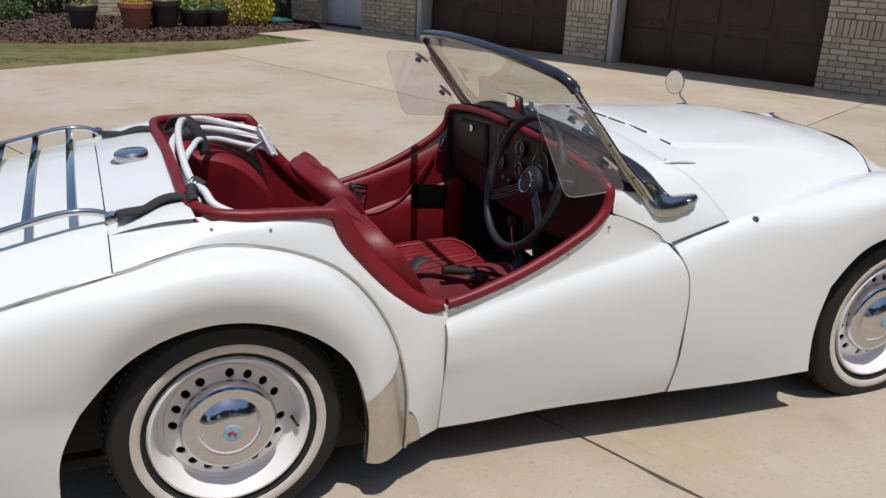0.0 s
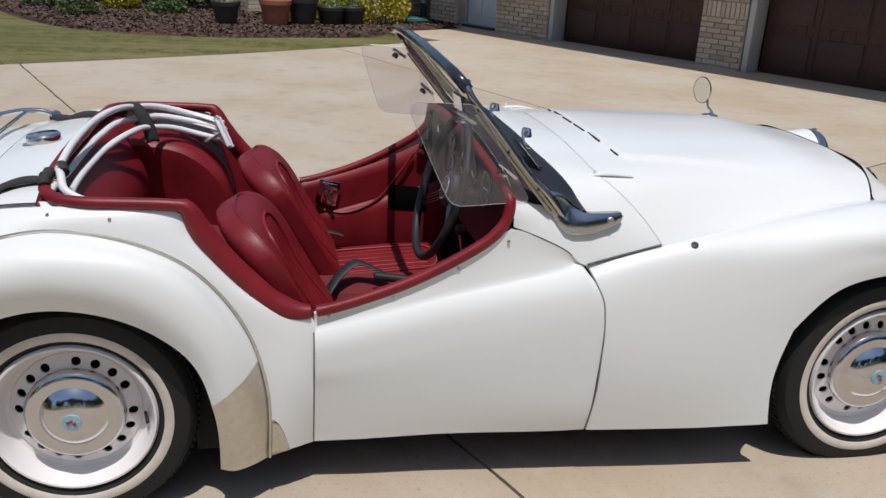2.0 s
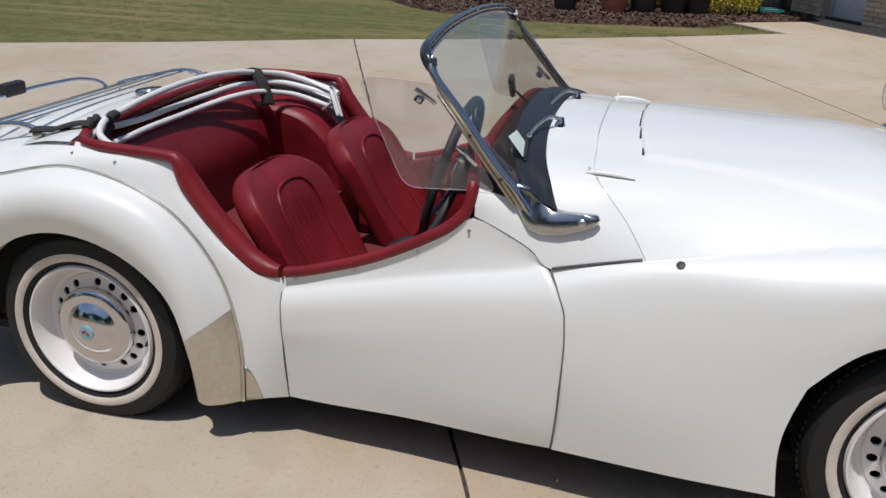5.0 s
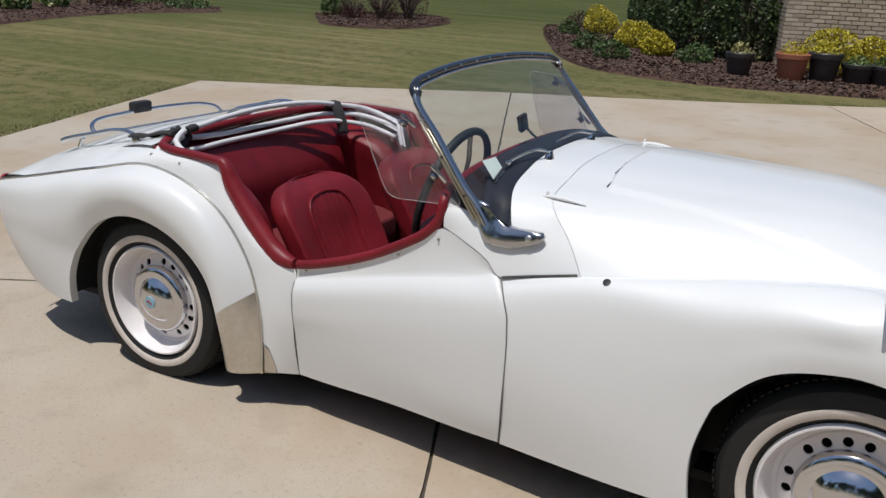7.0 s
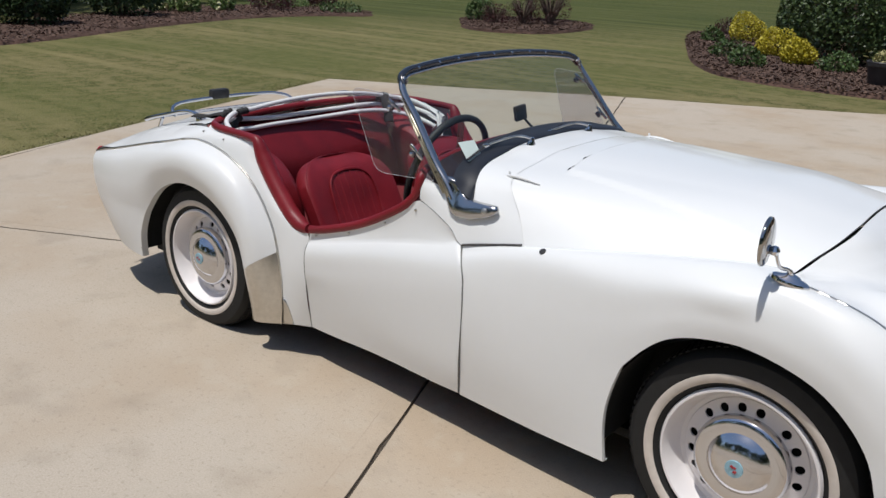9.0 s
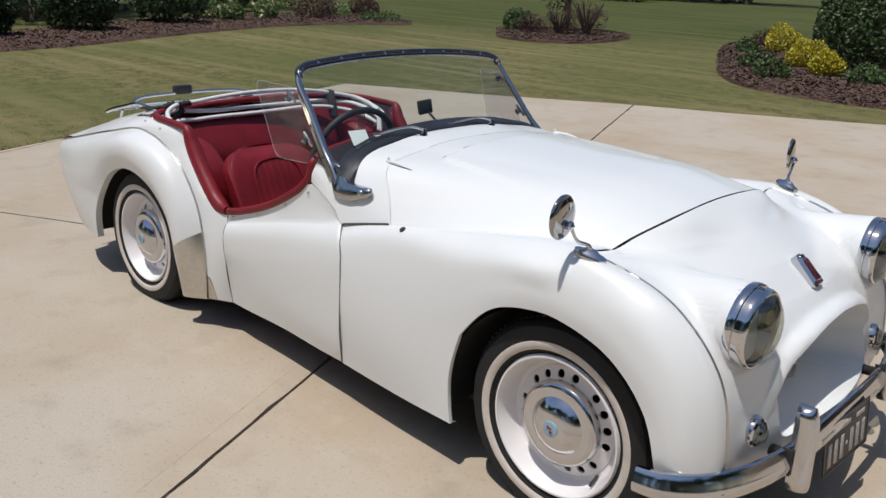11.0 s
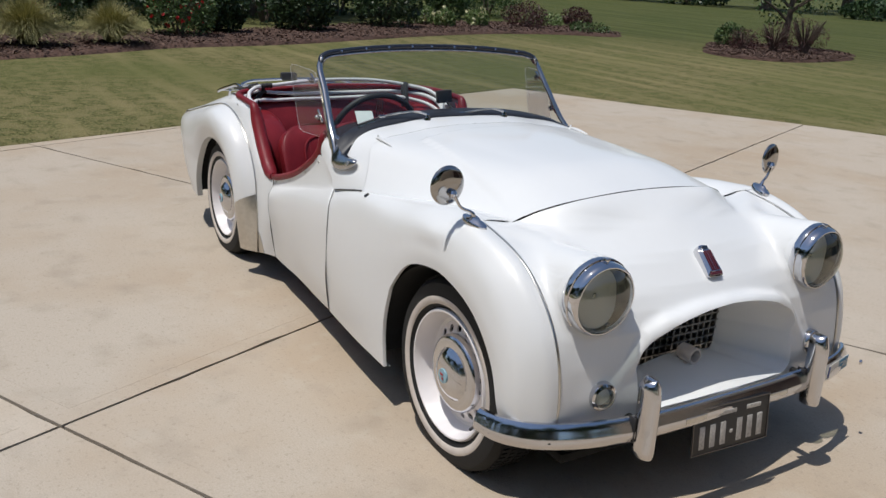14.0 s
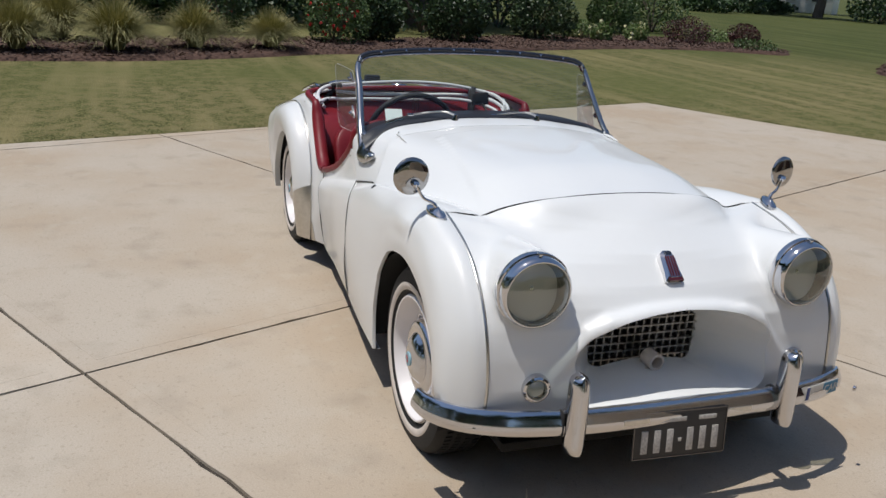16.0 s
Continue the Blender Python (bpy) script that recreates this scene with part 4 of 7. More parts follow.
for s in (-1, 1):
    a, b = np.array((.108, s * .606, .775)), np.array((-.149, s * .563, 1.100))
    post = new("post")
    post.parent = screen
    bm = bmesh.new()
    add_tube(bm, spline([a, a + (b - a) * .35, a + (b - a) * .7, b, b + (-.001, -s * .014, .018)], 24), [.0155 - .003 * f for f in np.linspace(0, 1, 24)], 12, flat=.75)
    part("post_bar", bm, POSTCHROME, screen, angle=60)
    bm = bmesh.new()
    way = Vector(b - a).normalized()
    flank = Vector((0, s, 0)).cross(way).normalized()
    face = flank.cross(way)
    turn = Matrix((flank, face, way)).transposed().to_4x4()
    for k, (off, wide) in enumerate(((.013, .009), (.0235, .008))):
        mid = Vector(a + (b - a) * .47) - flank * off * (1 if flank.x > 0 else -1) + Vector((0, s * .009, 0))
        add_box(bm, (wide, .007, np.linalg.norm(b - a) * (.86 - .1 * k)), Matrix.Translation(mid) @ turn, .0015, 1)
    part("post_channel", bm, GOLD, screen, "yellowed side channel with two flanges")
    for f in (.25, .55, .85):
        p = a + (b - a) * f + (-.014, s * .0135, 0)
        lathe_part("channel_screw", [(.0045, 0), (.004, .002), (0, .003)], aim(p, (0, s, .1)), BLACK, screen, n=10)
    bpy.data.objects.remove(post)
    # foot of the post, swept forward
    low = [(.034, .842), (.046, .822), (.085, .762), (.104, .738), (.135, .729), (.190, .733), (.245, .752), (.266, .764), (.273, .777), (.266, .787), (.235, .787), (.195, .786), (.165, .790), (.136, .803), (.113, .822), (.097, .838), (.070, .846)]
    bm = bmesh.new()
    rings = []
    for off, k in ((-.006, .96), (-.001, 1.0), (.006, .99), (.0100, .95), (.0130, .87), (.0145, .72), (.0150, .45)):
        cx, cz = .125, .79
        rings.append([(cx + (x - cx) * k, s * (.606 + off - .34 * (z - .765) + (0 if z < .80 else .16 * (z - .80))), cz + (z - cz) * k) for x, z in low])
    vs = add_grid(bm, np.array(rings), 1, wrap=True)
    bmesh.ops.triangulate(bm, faces=[bm.faces.new(vs[-1]), bm.faces.new(vs[0][::-1])])
    part("post_foot", bm, POSTCHROME, screen, "swept chrome stanchion foot", angle=75)
    sole = spline([(x, s * (.607 - .34 * (z - .765)), z + .005) for x, z in ((.088, .758), (.108, .738), (.135, .730), (.190, .734), (.245, .753), (.266, .766))], 20)
    tube_part("foot_sole", sole, .0042, CHROME, screen, n=8)
    for x, z in ((.128, .752), (.232, .770)):
        lathe_part("screw", [(.009, 0), (.009, .004), (.005, .006), (0, .006)], aim((x, s * (.6215 - .34 * (z - .765)), z), (0, s, .33)), STEEL, screen, n=14)
# wipers
for y in (-.198, .188):
    wip = new("wiper")
    wip.parent = car
    p0 = np.array((.118, y, .918))
    lathe_part("spindle", [(.016, -.012), (.014, .004), (.009, .012), (.006, .022), (0, .023)], aim(p0, (.25, 0, .97)), CHROME, wip, n=20)
    tip = np.array((.062, y - .185, .925))
    tube_part("arm", spline([p0 + (0, 0, .016), p0 + (-.02, -.03, .026), tip + (.005, .05, .008), tip], 14), [.0055] * 4 + [.0040] * 10, STEEL, wip, n=6)
    tube_part("blade", spline([(.052, y - .085, .938), (.058, y - .185, .922), (.070, y - .30, .896)], 16), .005, BLACK, wip, n=6, flat=.6)
    box_part("clip", (.012, .03, .012), pose(*tip), CHROME, wip, .003)
box_part("permit_sticker", (.001, .075, .070), pose(.052, -.455, .915, 0, -39, -6), STICKER, screen, 0, "pale paper permit")
# inner mirror on its stalk
im = new("inner_mirror")
im.parent = car
box_part("head", (.014, .085, .056), pose(-.052, -.018, .972, 0, -8, 8), BLACK, im, .006, "black oblong rear-view mirror")
box_part("mirror_glass", (.002, .077, .048), pose(-.052, -.018, .972, 0, -8, 8) @ pose(-.0078, 0, 0), MIRROR, im, .0006)
tube_part("stem", spline([(-.040, -.012, .955), (-.02, -.002, .935), (.015, .005, .915)], 10), .005, BLACK, im, n=6)

# perspex wind deflectors beside the posts
for s in (-1, 1):
    wd = new("wind_deflector")
    wd.parent = car
    wd["label"] = "clear perspex wind deflector clamped to the windscreen post"
    cor = [(-.125, .590, 1.066), (-.312, .626, 1.080), (-.204, .632, .804), (.015, .590, .812)] if s < 0 else [(-.118, .586, 1.056), (-.300, .612, 1.062), (-.232, .606, .800), (.005, .572, .798)]
    out = []
    for i in range(4):
        p, a, b = (np.array(cor[(i + k) % 4]) for k in (0, -1, 1))
        r = (.03, .040, .040, .02)[i]
        a, b = p + (a - p) / np.linalg.norm(a - p) * r, p + (b - p) / np.linalg.norm(b - p) * r
        out += [(1 - t) ** 2 * a + 2 * t * (1 - t) * p + t * t * b for t in np.linspace(0, 1, 7)]
    out = np.array(out) * (1, s, 1)
    bm = bmesh.new()
    v1, v2 = [bm.verts.new(p) for p in out], [bm.verts.new(p + (0, s * .004, 0)) for p in out]
    bm.faces.new(v1), bm.faces.new(v2[::-1])
    ob = part("sheet", bm, PERSPEX, wd, smooth=False)
    ob.visible_shadow = False
    tube_part("edge", np.r_[out, out[:1]] + (0, s * .002, 0), .0007, EDGE, wd, n=5)
    for p in ((-.150, .592, 1.037), (-.045, .607, .912)):
        q = np.array(p) * (1, s, 1) + (.012, 0, .004)
        box_part("clamp", (.060, .008, .013), Matrix.Translation(q) @ pose(-.018, 0, -.010, 0, 35, 0), CHROME, wd, .003)
        lathe_part("clamp_screw", [(.006, 0), (.006, .010), (.003, .012), (0, .012)], aim(q + (-.030, s * .006, -.018), (0, s, 0)), CHROME, wd, n=12)
        box_part("clamp_pad", (.022, .016, .018), Matrix.Translation(q) @ pose(-.034, 0, -.021, 0, 35, 0), DARKSTEEL, wd, .003)

# pegs for a cover along door and quarter, on both sides
SKIN = np.array([tuple(v.co) for o in car.children if o.name in ("door", "rear_quarter") for v in o.data.vertices]) * (1, -1, 1)
for s in (-1, 1):
    for x, z, y in ((-.041, .709, .630), (-.17, .634, .640), (-.336, .558, .637), (-.498, .511, .630), (-.798, .690, .612), (-1.001, .762, .608), (-1.13, .772, .603)):
        y = SKIN[np.argmin(np.sum((SKIN[:, (0, 2)] - (x, z)) ** 2, 1)), 1] + .0005
        bm = bmesh.new()
        add_lathe(bm, [(.0045, -.004), (.0040, .001), (.0024, .0015), (.0024, .003), (.0036, .004), (.0036, .005), (0, .0056)], 12, aim((x, s * y, z), (0, s, .12)))
        part("cover_peg", bm, STEEL, car)
    # bonnet hinge, a slim bullet of metal
    pts = spline([(.195, s * .486, .8585), (.23, s * .488, .869), (.27, s * .489, .871), (.340, s * .490, .860)], 16)
    tube_part("bonnet_hinge", pts, [.0012 + .0068 * math.sin(math.pi * f) ** .7 for f in np.linspace(0.02, .98, 16)], WHITE, car, n=8)
    box_part("hinge_post", (.008, .006, .022), pose(.228, s * .487, .877), WHITE, car, .002)
    lathe_part("grommet", [(.0102, -.006), (.0102, .0), (.0092, .0004), (0, .0004)], aim((.466, s * .6515, .7092), (-.12, s * .55, .82)), BLACK, car, n=20)
for y in (-.292, -.175, -.058, .058, .175, .292):
    x = .3285 + .22 * y * y
    i = np.argmin(np.sum((BONNET.reshape(-1, 3)[:, :2] - (x - .010, y)) ** 2, 1))
    z = BONNET.reshape(-1, 3)[i, 2]
    box_part("bonnet_vent", (.0028, .098, .0056), pose(x, y, z + .0014) @ pose(0, 0, 0, math.degrees(math.atan(-.34 * y)), 40, math.degrees(math.atan(-.44 * y))), BLACK, car, 0)

# filler cap, luggage rack
lathe_part("filler_cap", [(.047, -.02), (.048, .010), (.047, .024), (.042, .030), (.03, .031), (0, .032)], pose(-1.262, -.026, .819, 0, -6, 0), CHROME, car, "round chrome fuel filler cap", 48)
lathe_part("filler_collar", [(.060, -.01), (.059, .004), (.050, .006)], pose(-1.262, -.026, .819, 0, -6, 0), STEEL, car, "", 40)
rack = new("luggage_rack")
rack.parent = car
rack["label"] = "chrome tube luggage rack over the boot lid"
for s in (-1, 1):
    tube_part("side_rail", spline([(-1.335, s * .480, .780), (-1.36, s * .480, .797), (-1.42, s * .480, .806), (-1.58, s * .484, .778), (-1.70, s * .488, .750), (-1.735, s * .490, .738)], 24), .009, CHROME, rack, n=10)
    lathe_part("clamp", [(.018, -.012), (.020, 0), (.018, .012), (.010, .016), (0, .016)], aim((-1.338, s * .480, .782), (0, s, .2)), CHROME, rack, n=20)
    bm = bmesh.new()
    add_lathe(bm, [(0, .004), (.02, .004), (.028, 0), (.03, -.006)], 24)
    bmesh.ops.transform(bm, matrix=pose(-1.37, s * .485, .757, 0, -10, 0) @ Matrix.Diagonal((3.0, .9, 1.6, 1)), verts=bm.verts)
    part("pad", bm, WHITE, rack)
    tube_part("foot", spline([(-1.68, s * .44, .748), (-1.70, s * .44, .715), (-1.72, s * .44, .665)], 8), .008, CHROME, rack, n=8)
for x in (-1.425, -1.525, -1.625, -1.715):
    z = float(np.interp(x, [-1.735, -1.58, -1.42], [.738, .778, .806]))
    box_part("slat", (.022, .975, .005), pose(x, 0, z, 0, -10, 0), CHROME, rack, .002)
tube_part("rear_loop", spline([(-1.70, -.36, .745), (-1.73, -.355, .768), (-1.765, -.31, .782), (-1.79, -.15, .790), (-1.795, 0, .791), (-1.79, .15, .790), (-1.765, .31, .782), (-1.73, .355, .768), (-1.70, .36, .745)], 40), .008, CHROME, rack, n=10)
box_part("brake_lamp", (.040, .100, .048), pose(-1.800, -.040, .806), BLACK, car, .010, "black high brake lamp on the rack")
# tail lamps
for s in (-1, 1):
    lathe_part("tail_lamp", [(.026, 0), (.025, .012), (.015, .022), (0, .026)], aim((-1.935, s * .60, .572), (-1, 0, .1)), plain_red, car, "small red tail lamp", 20)


# ---- cockpit ----
TRIM_HALF = [(-1.165, 0, .838), (-1.168, .25, .832), (-1.166, .42, .819), (-1.152, .520, .803), (-1.115, .575, .797), (-1.06, .596, .795), (-.98, .600, .793), (-.87, .602, .789), (-.842, .603, .785), (-.828, .604, .765), (-.812, .604, .728), (-.76, .606, .66), (-.69, .609, .592), (-.635, .611, .545), (-.590, .613, .526), (-.535, .614, .526), (-.40, .613, .560), (-.27, .615, .609), (-.15, .615, .673), (-.085, .612, .718), (-.048, .606, .765), (-.040, .598, .815), (-.045, .560, .838), (-.050, .46, .862), (-.052, .30, .880), (-.052, 0, .888)]


def cockpit_trim():
    for s in (-1, 1):
        p = spline(TRIM_HALF, 480) * (1, s, 1)
        n = len(p)
        w = np.array([smooth_step(-.86, -.80, x) * (1 - smooth_step(-.62, -.52, x)) for x in p[:, 0]])
        p[:, 1] -= s * .010 * w
        r = np.array([.0150 + .017 * smooth_step(-.86, -.80, x) * (1 - smooth_step(-.62, -.52, x)) for x in p[:, 0]])
        k = int(np.argmin(np.abs(p[:, 0] + .535) + 10 * (p[:, 2] > .6)))
        tube_part("cockpit_trim", p[:k:3], r[:k:3], RED, car, "padded red leather edge roll", n=12)
        tube_part("cockpit_trim", p[k + 1::3], r[k + 1::3], RED, car, "padded red leather edge roll", n=12)


cockpit_trim()


def sheet(name, lines, nu, nv, mat, parent, label="", s=1, thick=0.006):
    bm = bmesh.new()
    add_grid(bm, loft(lines, nu, nv), s)
    return skin(part(name, bm, mat, parent, label), thick)


inner = new("cockpit_lining")
inner.parent = car
inner["label"] = "red leather cockpit lining"
box_part("floor", (1.20, 1.14, .02), pose(-.30, 0, .185), CARPET, inner, .003, "red carpeted floor")
# footwell carpets near-black, with the shade under the dash in their colour
box_part("toe_board", (.02, 1.10, .55), pose(.345, 0, .44, 0, -8, 0), SHADE, inner, .004, "toe board carpet, black with the dash shade in its colour")
box_part("footwell_mat", (.42, 1.12, .012), pose(.12, 0, .202), SHADE, inner, .003, "footwell carpet sheet, black with the dash shade in its colour")
for s in (-1, 1):
    # door lining and the lining of the quarter behind it
    sheet("door_lining", [[(-.545, .590, .20), (-.2, .600, .20), (.30, .600, .20)], [(-.545, .596, .36), (-.2, .607, .38), (.30, .610, .42)], [(-.545, .600, .515), (-.27, .604, .595), (.02, .596, .74)]], 24, 10, RED, inner, "red leather door lining", s)
    # same near-black on the sides, shade of the scuttle put into the colour
    sheet("kick_panel", [[(-.06, .598, .20), (.34, .60, .20)], [(-.05, .603, .50), (.34, .60, .48)], [(-.045, .592, .80), (.34, .57, .70)]], 8, 10, SHADE, inner, "footwell side, near-black for the shade under the dash", s)
    sheet("quarter_lining", [[(-.545, .588, .20), (-.66, .578, .20), (-.755, .572, .20)], [(-.548, .594, .40), (-.67, .586, .42), (-.765, .578, .48)], [(-.56, .598, .515), (-.71, .592, .60), (-.86, .580, .765)]], 16, 12, RED, inner, "", s)
    # wheel arch box, with a rolled front corner
    bm = bmesh.new()
    prof = spline([(-1.16, .725), (-1.02, .718), (-.92, .692), (-.85, .640), (-.79, .555), (-.765, .40), (-.76, .20)], 30)
    g = np.stack([np.stack([prof[:, 0] - e, np.full(30, y), prof[:, 1] - d], 1) for y, e, d in ((.555, 0, 0), (.45, 0, 0), (.425, .003, .004), (.412, .012, .016), (.412, .05, .05), (.54, .25, .25))])
    g[-1, :, 2] = np.maximum(.19, g[-1, :, 2] - .3)
    add_grid(bm, g, s)
    part("wheel_arch_cover", bm, RED, inner, "red leather covered wheel arch box")
# back of the luggage well
def across(x, z, drop=0.0, w=.60):
    return [(x + .014, -w, z - drop), (x + .003, -w * .5, z - drop * .2), (x, 0, z), (x + .003, w * .5, z - drop * .2), (x + .014, w, z - drop)]


sheet("well_back", [across(-1.055, .20), across(-1.060, .45), across(-1.068, .64), across(-1.105, .705), across(-1.178, .812, .028, .575)], 30, 14, RED, inner, "red leather back panel")
box_part("well_floor", (.40, 1.1, .02), pose(-.97, 0, .40), CARPET, inner, .004)
box_part("well_step", (.02, .74, .24), pose(-.775, 0, .29), CARPET, inner, .004)
# tunnel
bm = bmesh.new()
g = [[(x, y, z) for x in np.linspace(-.78, .35, 12)] for y, z in ((-.125, .19), (-.115, .30), (-.085, .345), (0, .36), (.085, .345), (.115, .30), (.125, .19))]
add_grid(bm, np.array(g))
part("tunnel", bm, CARPET, inner, "carpeted transmission tunnel")
lever = new("gear_lever")
lever.parent = car
tube_part("stick", spline([(.02, .0, .35), (-.015, -.005, .44), (-.03, -.008, .52)], 8), .006, CHROME, lever, n=8)
lathe_part("knob", [(0, -.02), (.014, -.016), (.019, 0), (.014, .015), (0, .02)], pose(-.032, -.008, .535), BLACK, lever, n=18)
lathe_part("gaiter", [(.05, 0), (.035, .02), (.02, .045), (.01, .06)], pose(.025, 0, .345), BLACK, lever, n=18)
brk = new("handbrake")
brk.parent = car
tube_part("lever", spline([(-.02, -.085, .33), (-.16, -.085, .375), (-.30, -.085, .40)], 8), .009, CHROME, brk, n=8)
tube_part("grip", [(-.20, -.085, .384), (-.32, -.085, .403)], .014, BLACK, brk, n=10)


# seats
def bucket_seat():
    seat = new("bucket_seat")
    lean = pose(-.462, 0, .335, 0, -29, 0)
    # backrest: rounded shield, padded
    def outline(f):
        z = f * .462
        u = max(0, (f - .66) / .34)
        return .232 * (.93 + .07 * min(1, f / .4)) * max(.0, 1 - u ** 2.3) ** .42, z
    bm = bmesh.new()
    rows = []
    for f in [*np.linspace(0, .66, 14), *(.66 + .34 * np.sin(np.linspace(.08, 1.47, 18)))]:
        w, z = outline(f)
        ring = []
        u = max(0, (f - .55) / .45)
        th = .050 * (1 - .5 * u ** 4)
        rear = (.046 + .020 * min(1, f / .6)) * (1 - .60 * u ** 4)
        for a in np.linspace(0, 2 * math.pi, 40, endpoint=False):
            c, si = math.cos(a), math.sin(a)
            y = w * math.copysign(abs(si) ** .62, si)
            x = (th if c > 0 else rear) * math.copysign(abs(c) ** .8, c) - .05 * u ** 2.2
            if c > 0:
                x -= .030 * (1 - (y / w) ** 2) * math.sin(math.pi * min(1, f * 1.15)) - .028 * (y / w) ** 4
            ring.append((x, y, z))
        rows.append(ring)
    rows.append([(x * .5 - .004, y * .6, .4635) for x, y, z in rows[-1]])
    vs = add_grid(bm, np.array(rows), 1, wrap=True)
    bm.faces.new(vs[-1]), bm.faces.new(vs[0][::-1])
    bmesh.ops.transform(bm, matrix=lean, verts=bm.verts)
    back = part("backrest", bm, RED, seat, "rounded red leather backrest")
    # centre panel with pleats: a raised arch of piping and upright seams
    arch = [(-.108, .02), (-.118, .18), (-.118, .27), (-.108, .335), (-.080, .368), (-.03, .382), (0, .384), (.03, .382), (.080, .368), (.108, .335), (.118, .27), (.118, .18), (.108, .02)]

    def face_x(y, z):
        f = z / .462
        w, _ = outline(f)
        u = max(0, (f - .55) / .45)
        th = .050 * (1 - .5 * u ** 4)
        si = min(.999, (abs(y) / w) ** (1 / .62))
        c = math.sqrt(1 - si * si)
        return th * c ** .8 - .05 * u ** 2.2 - .030 * (1 - (y / w) ** 2) * math.sin(math.pi * min(1, f * 1.15)) + .028 * (y / w) ** 4
    pts = spline(arch, 50)
    tube_part("panel_piping", [lean @ Vector((face_x(y, z) + .002, y, z)) for y, z in pts], .0056, RED, back, n=6)
    for y in (-.084, -.05, -.017, .017, .05, .084):
        zt = .375 - 2.4 * y * y
        tube_part("pleat", [lean @ Vector((face_x(y, z) - .0004, y, z)) for z in np.linspace(.03, zt, 12)], .0038, RED, back, n=6)
    edge = []
    for f in [*np.linspace(0.02, .66, 20), *(.66 + .34 * np.sin(np.linspace(.08, 1.40, 22)))]:
        w, z = outline(f)
        edge.append((face_x(w * .95, z) - .004, w * .965, z))
    edge = edge + [(x, -y, z) for x, y, z in edge[::-1]]
    tube_part("edge_piping", [lean @ Vector(p) for p in edge], .0035, RED, back, n=6)
    # cushion
    bm = bmesh.new()
    rows = []
    for f in np.linspace(0, 1, 18):
        x = -.44 + f * .43
        w = .215 * (1 - .12 * max(0, f - .6) / .4)
        top = .325 + .030 * f - .05 * max(0, f - .88) / .12 * (max(0, f - .88) / .12)
        ring = [(x, w * math.copysign(abs(math.sin(a)) ** .5, math.sin(a)), (top - .055) + (.055 if math.cos(a) > 0 else .06) * math.copysign(abs(math.cos(a)) ** .6, math.cos(a)) - (.012 * (1 - (math.sin(a)) ** 2) if math.cos(a) > 0 else 0)) for a in np.linspace(0, 2 * math.pi, 36, endpoint=False)]
        rows.append(ring)
    vs = add_grid(bm, np.array(rows), 1, wrap=True)
    bm.faces.new(vs[0]), bm.faces.new(vs[-1][::-1])
    cush = part("cushion", bm, RED, seat, "pleated red leather cushion")
    for y in np.linspace(-.10, .10, 6):
        tube_part("cushion_pleat", [(x, y, .3145 + .030 * (x + .44) / .43) for x in np.linspace(-.42, -.10, 8)], .0017, STITCH, cush, n=6)
    tube_part("cushion_piping", spline([(-.42, -.125, .320), (-.2, -.125, .333), (-.09, -.11, .343), (-.06, 0, .346), (-.09, .11, .343), (-.2, .125, .333), (-.42, .125, .320)], 30), .003, STITCH, cush, n=6)
    box_part("runner", (.40, .38, .05), pose(-.24, 0, .225), BLACK, seat, .01)
    return seat


seat_r = bucket_seat()
seat_r.parent = car
seat_r["label"] = "red leather bucket seat with pleated centre"
seat_r.matrix_basis = pose(-.036, -.310, -.004)
copy_thing(seat_r, pose(.006, .280, -.006))

# dash
dash = new("dashboard")
dash.parent = car
dash["label"] = "vinyl dashboard, darkened for the shade of its overhang, with round instruments"
sheet("dash_panel", [[(-.030, -.575, .60), (-.035, -.3, .58), (-.035, 0, .57), (-.035, .3, .58), (-.030, .575, .60)], [(-.032, -.585, .72), (-.045, -.3, .74), (-.045, 0, .74), (-.045, .3, .74), (-.032, .585, .72)], [(-.035, -.575, .815), (-.040, -.3, .868), (-.040, 0, .877), (-.040, .3, .868), (-.035, .575, .815)]], 30, 12, DASH, dash)
for y, z, r in ((-.39, .785, .052), (-.215, .785, .052), (-.07, .81, .03), (.07, .81, .03), (-.07, .735, .03), (.07, .735, .03)):
    m = aim((-.049, y, z), (-1, 0, .08))
    # instrument rings in dark metal too, for the overhang's shade
    lathe_part("gauge_ring", [(r, 0), (r, .008), (r - .006, .009), (r - .008, .004)], m, DARKSTEEL, dash, n=32)
    lathe_part("gauge_face", [(0, .004), (r - .007, .004)], m, BLACK, dash, n=32)
    box_part("gauge_needle", (r * .9, .003, .002), m @ pose(.004, 0, .006, 0, 0, 130 * y * 7), PLATE_INK, dash, 0)
sheet("glovebox", [[(-.050, .19, .68), (-.050, .48, .68)], [(-.051, .19, .76), (-.051, .48, .76)], [(-.049, .21, .835), (-.047, .46, .815)]], 8, 8, DASH, dash, "", 1)
lathe_part("glovebox_lock", [(.014, 0), (.013, .006), (0, .007)], aim((-.052, .33, .80), (-1, 0, 0)), CHROME, dash, n=18)
for y in (-.02, .02):
    lathe_part("switch_knob", [(.01, 0), (.011, .018), (.006, .022), (0, .022)], aim((-.048, y, .685), (-1, 0, 0)), BLACK, dash, n=14)

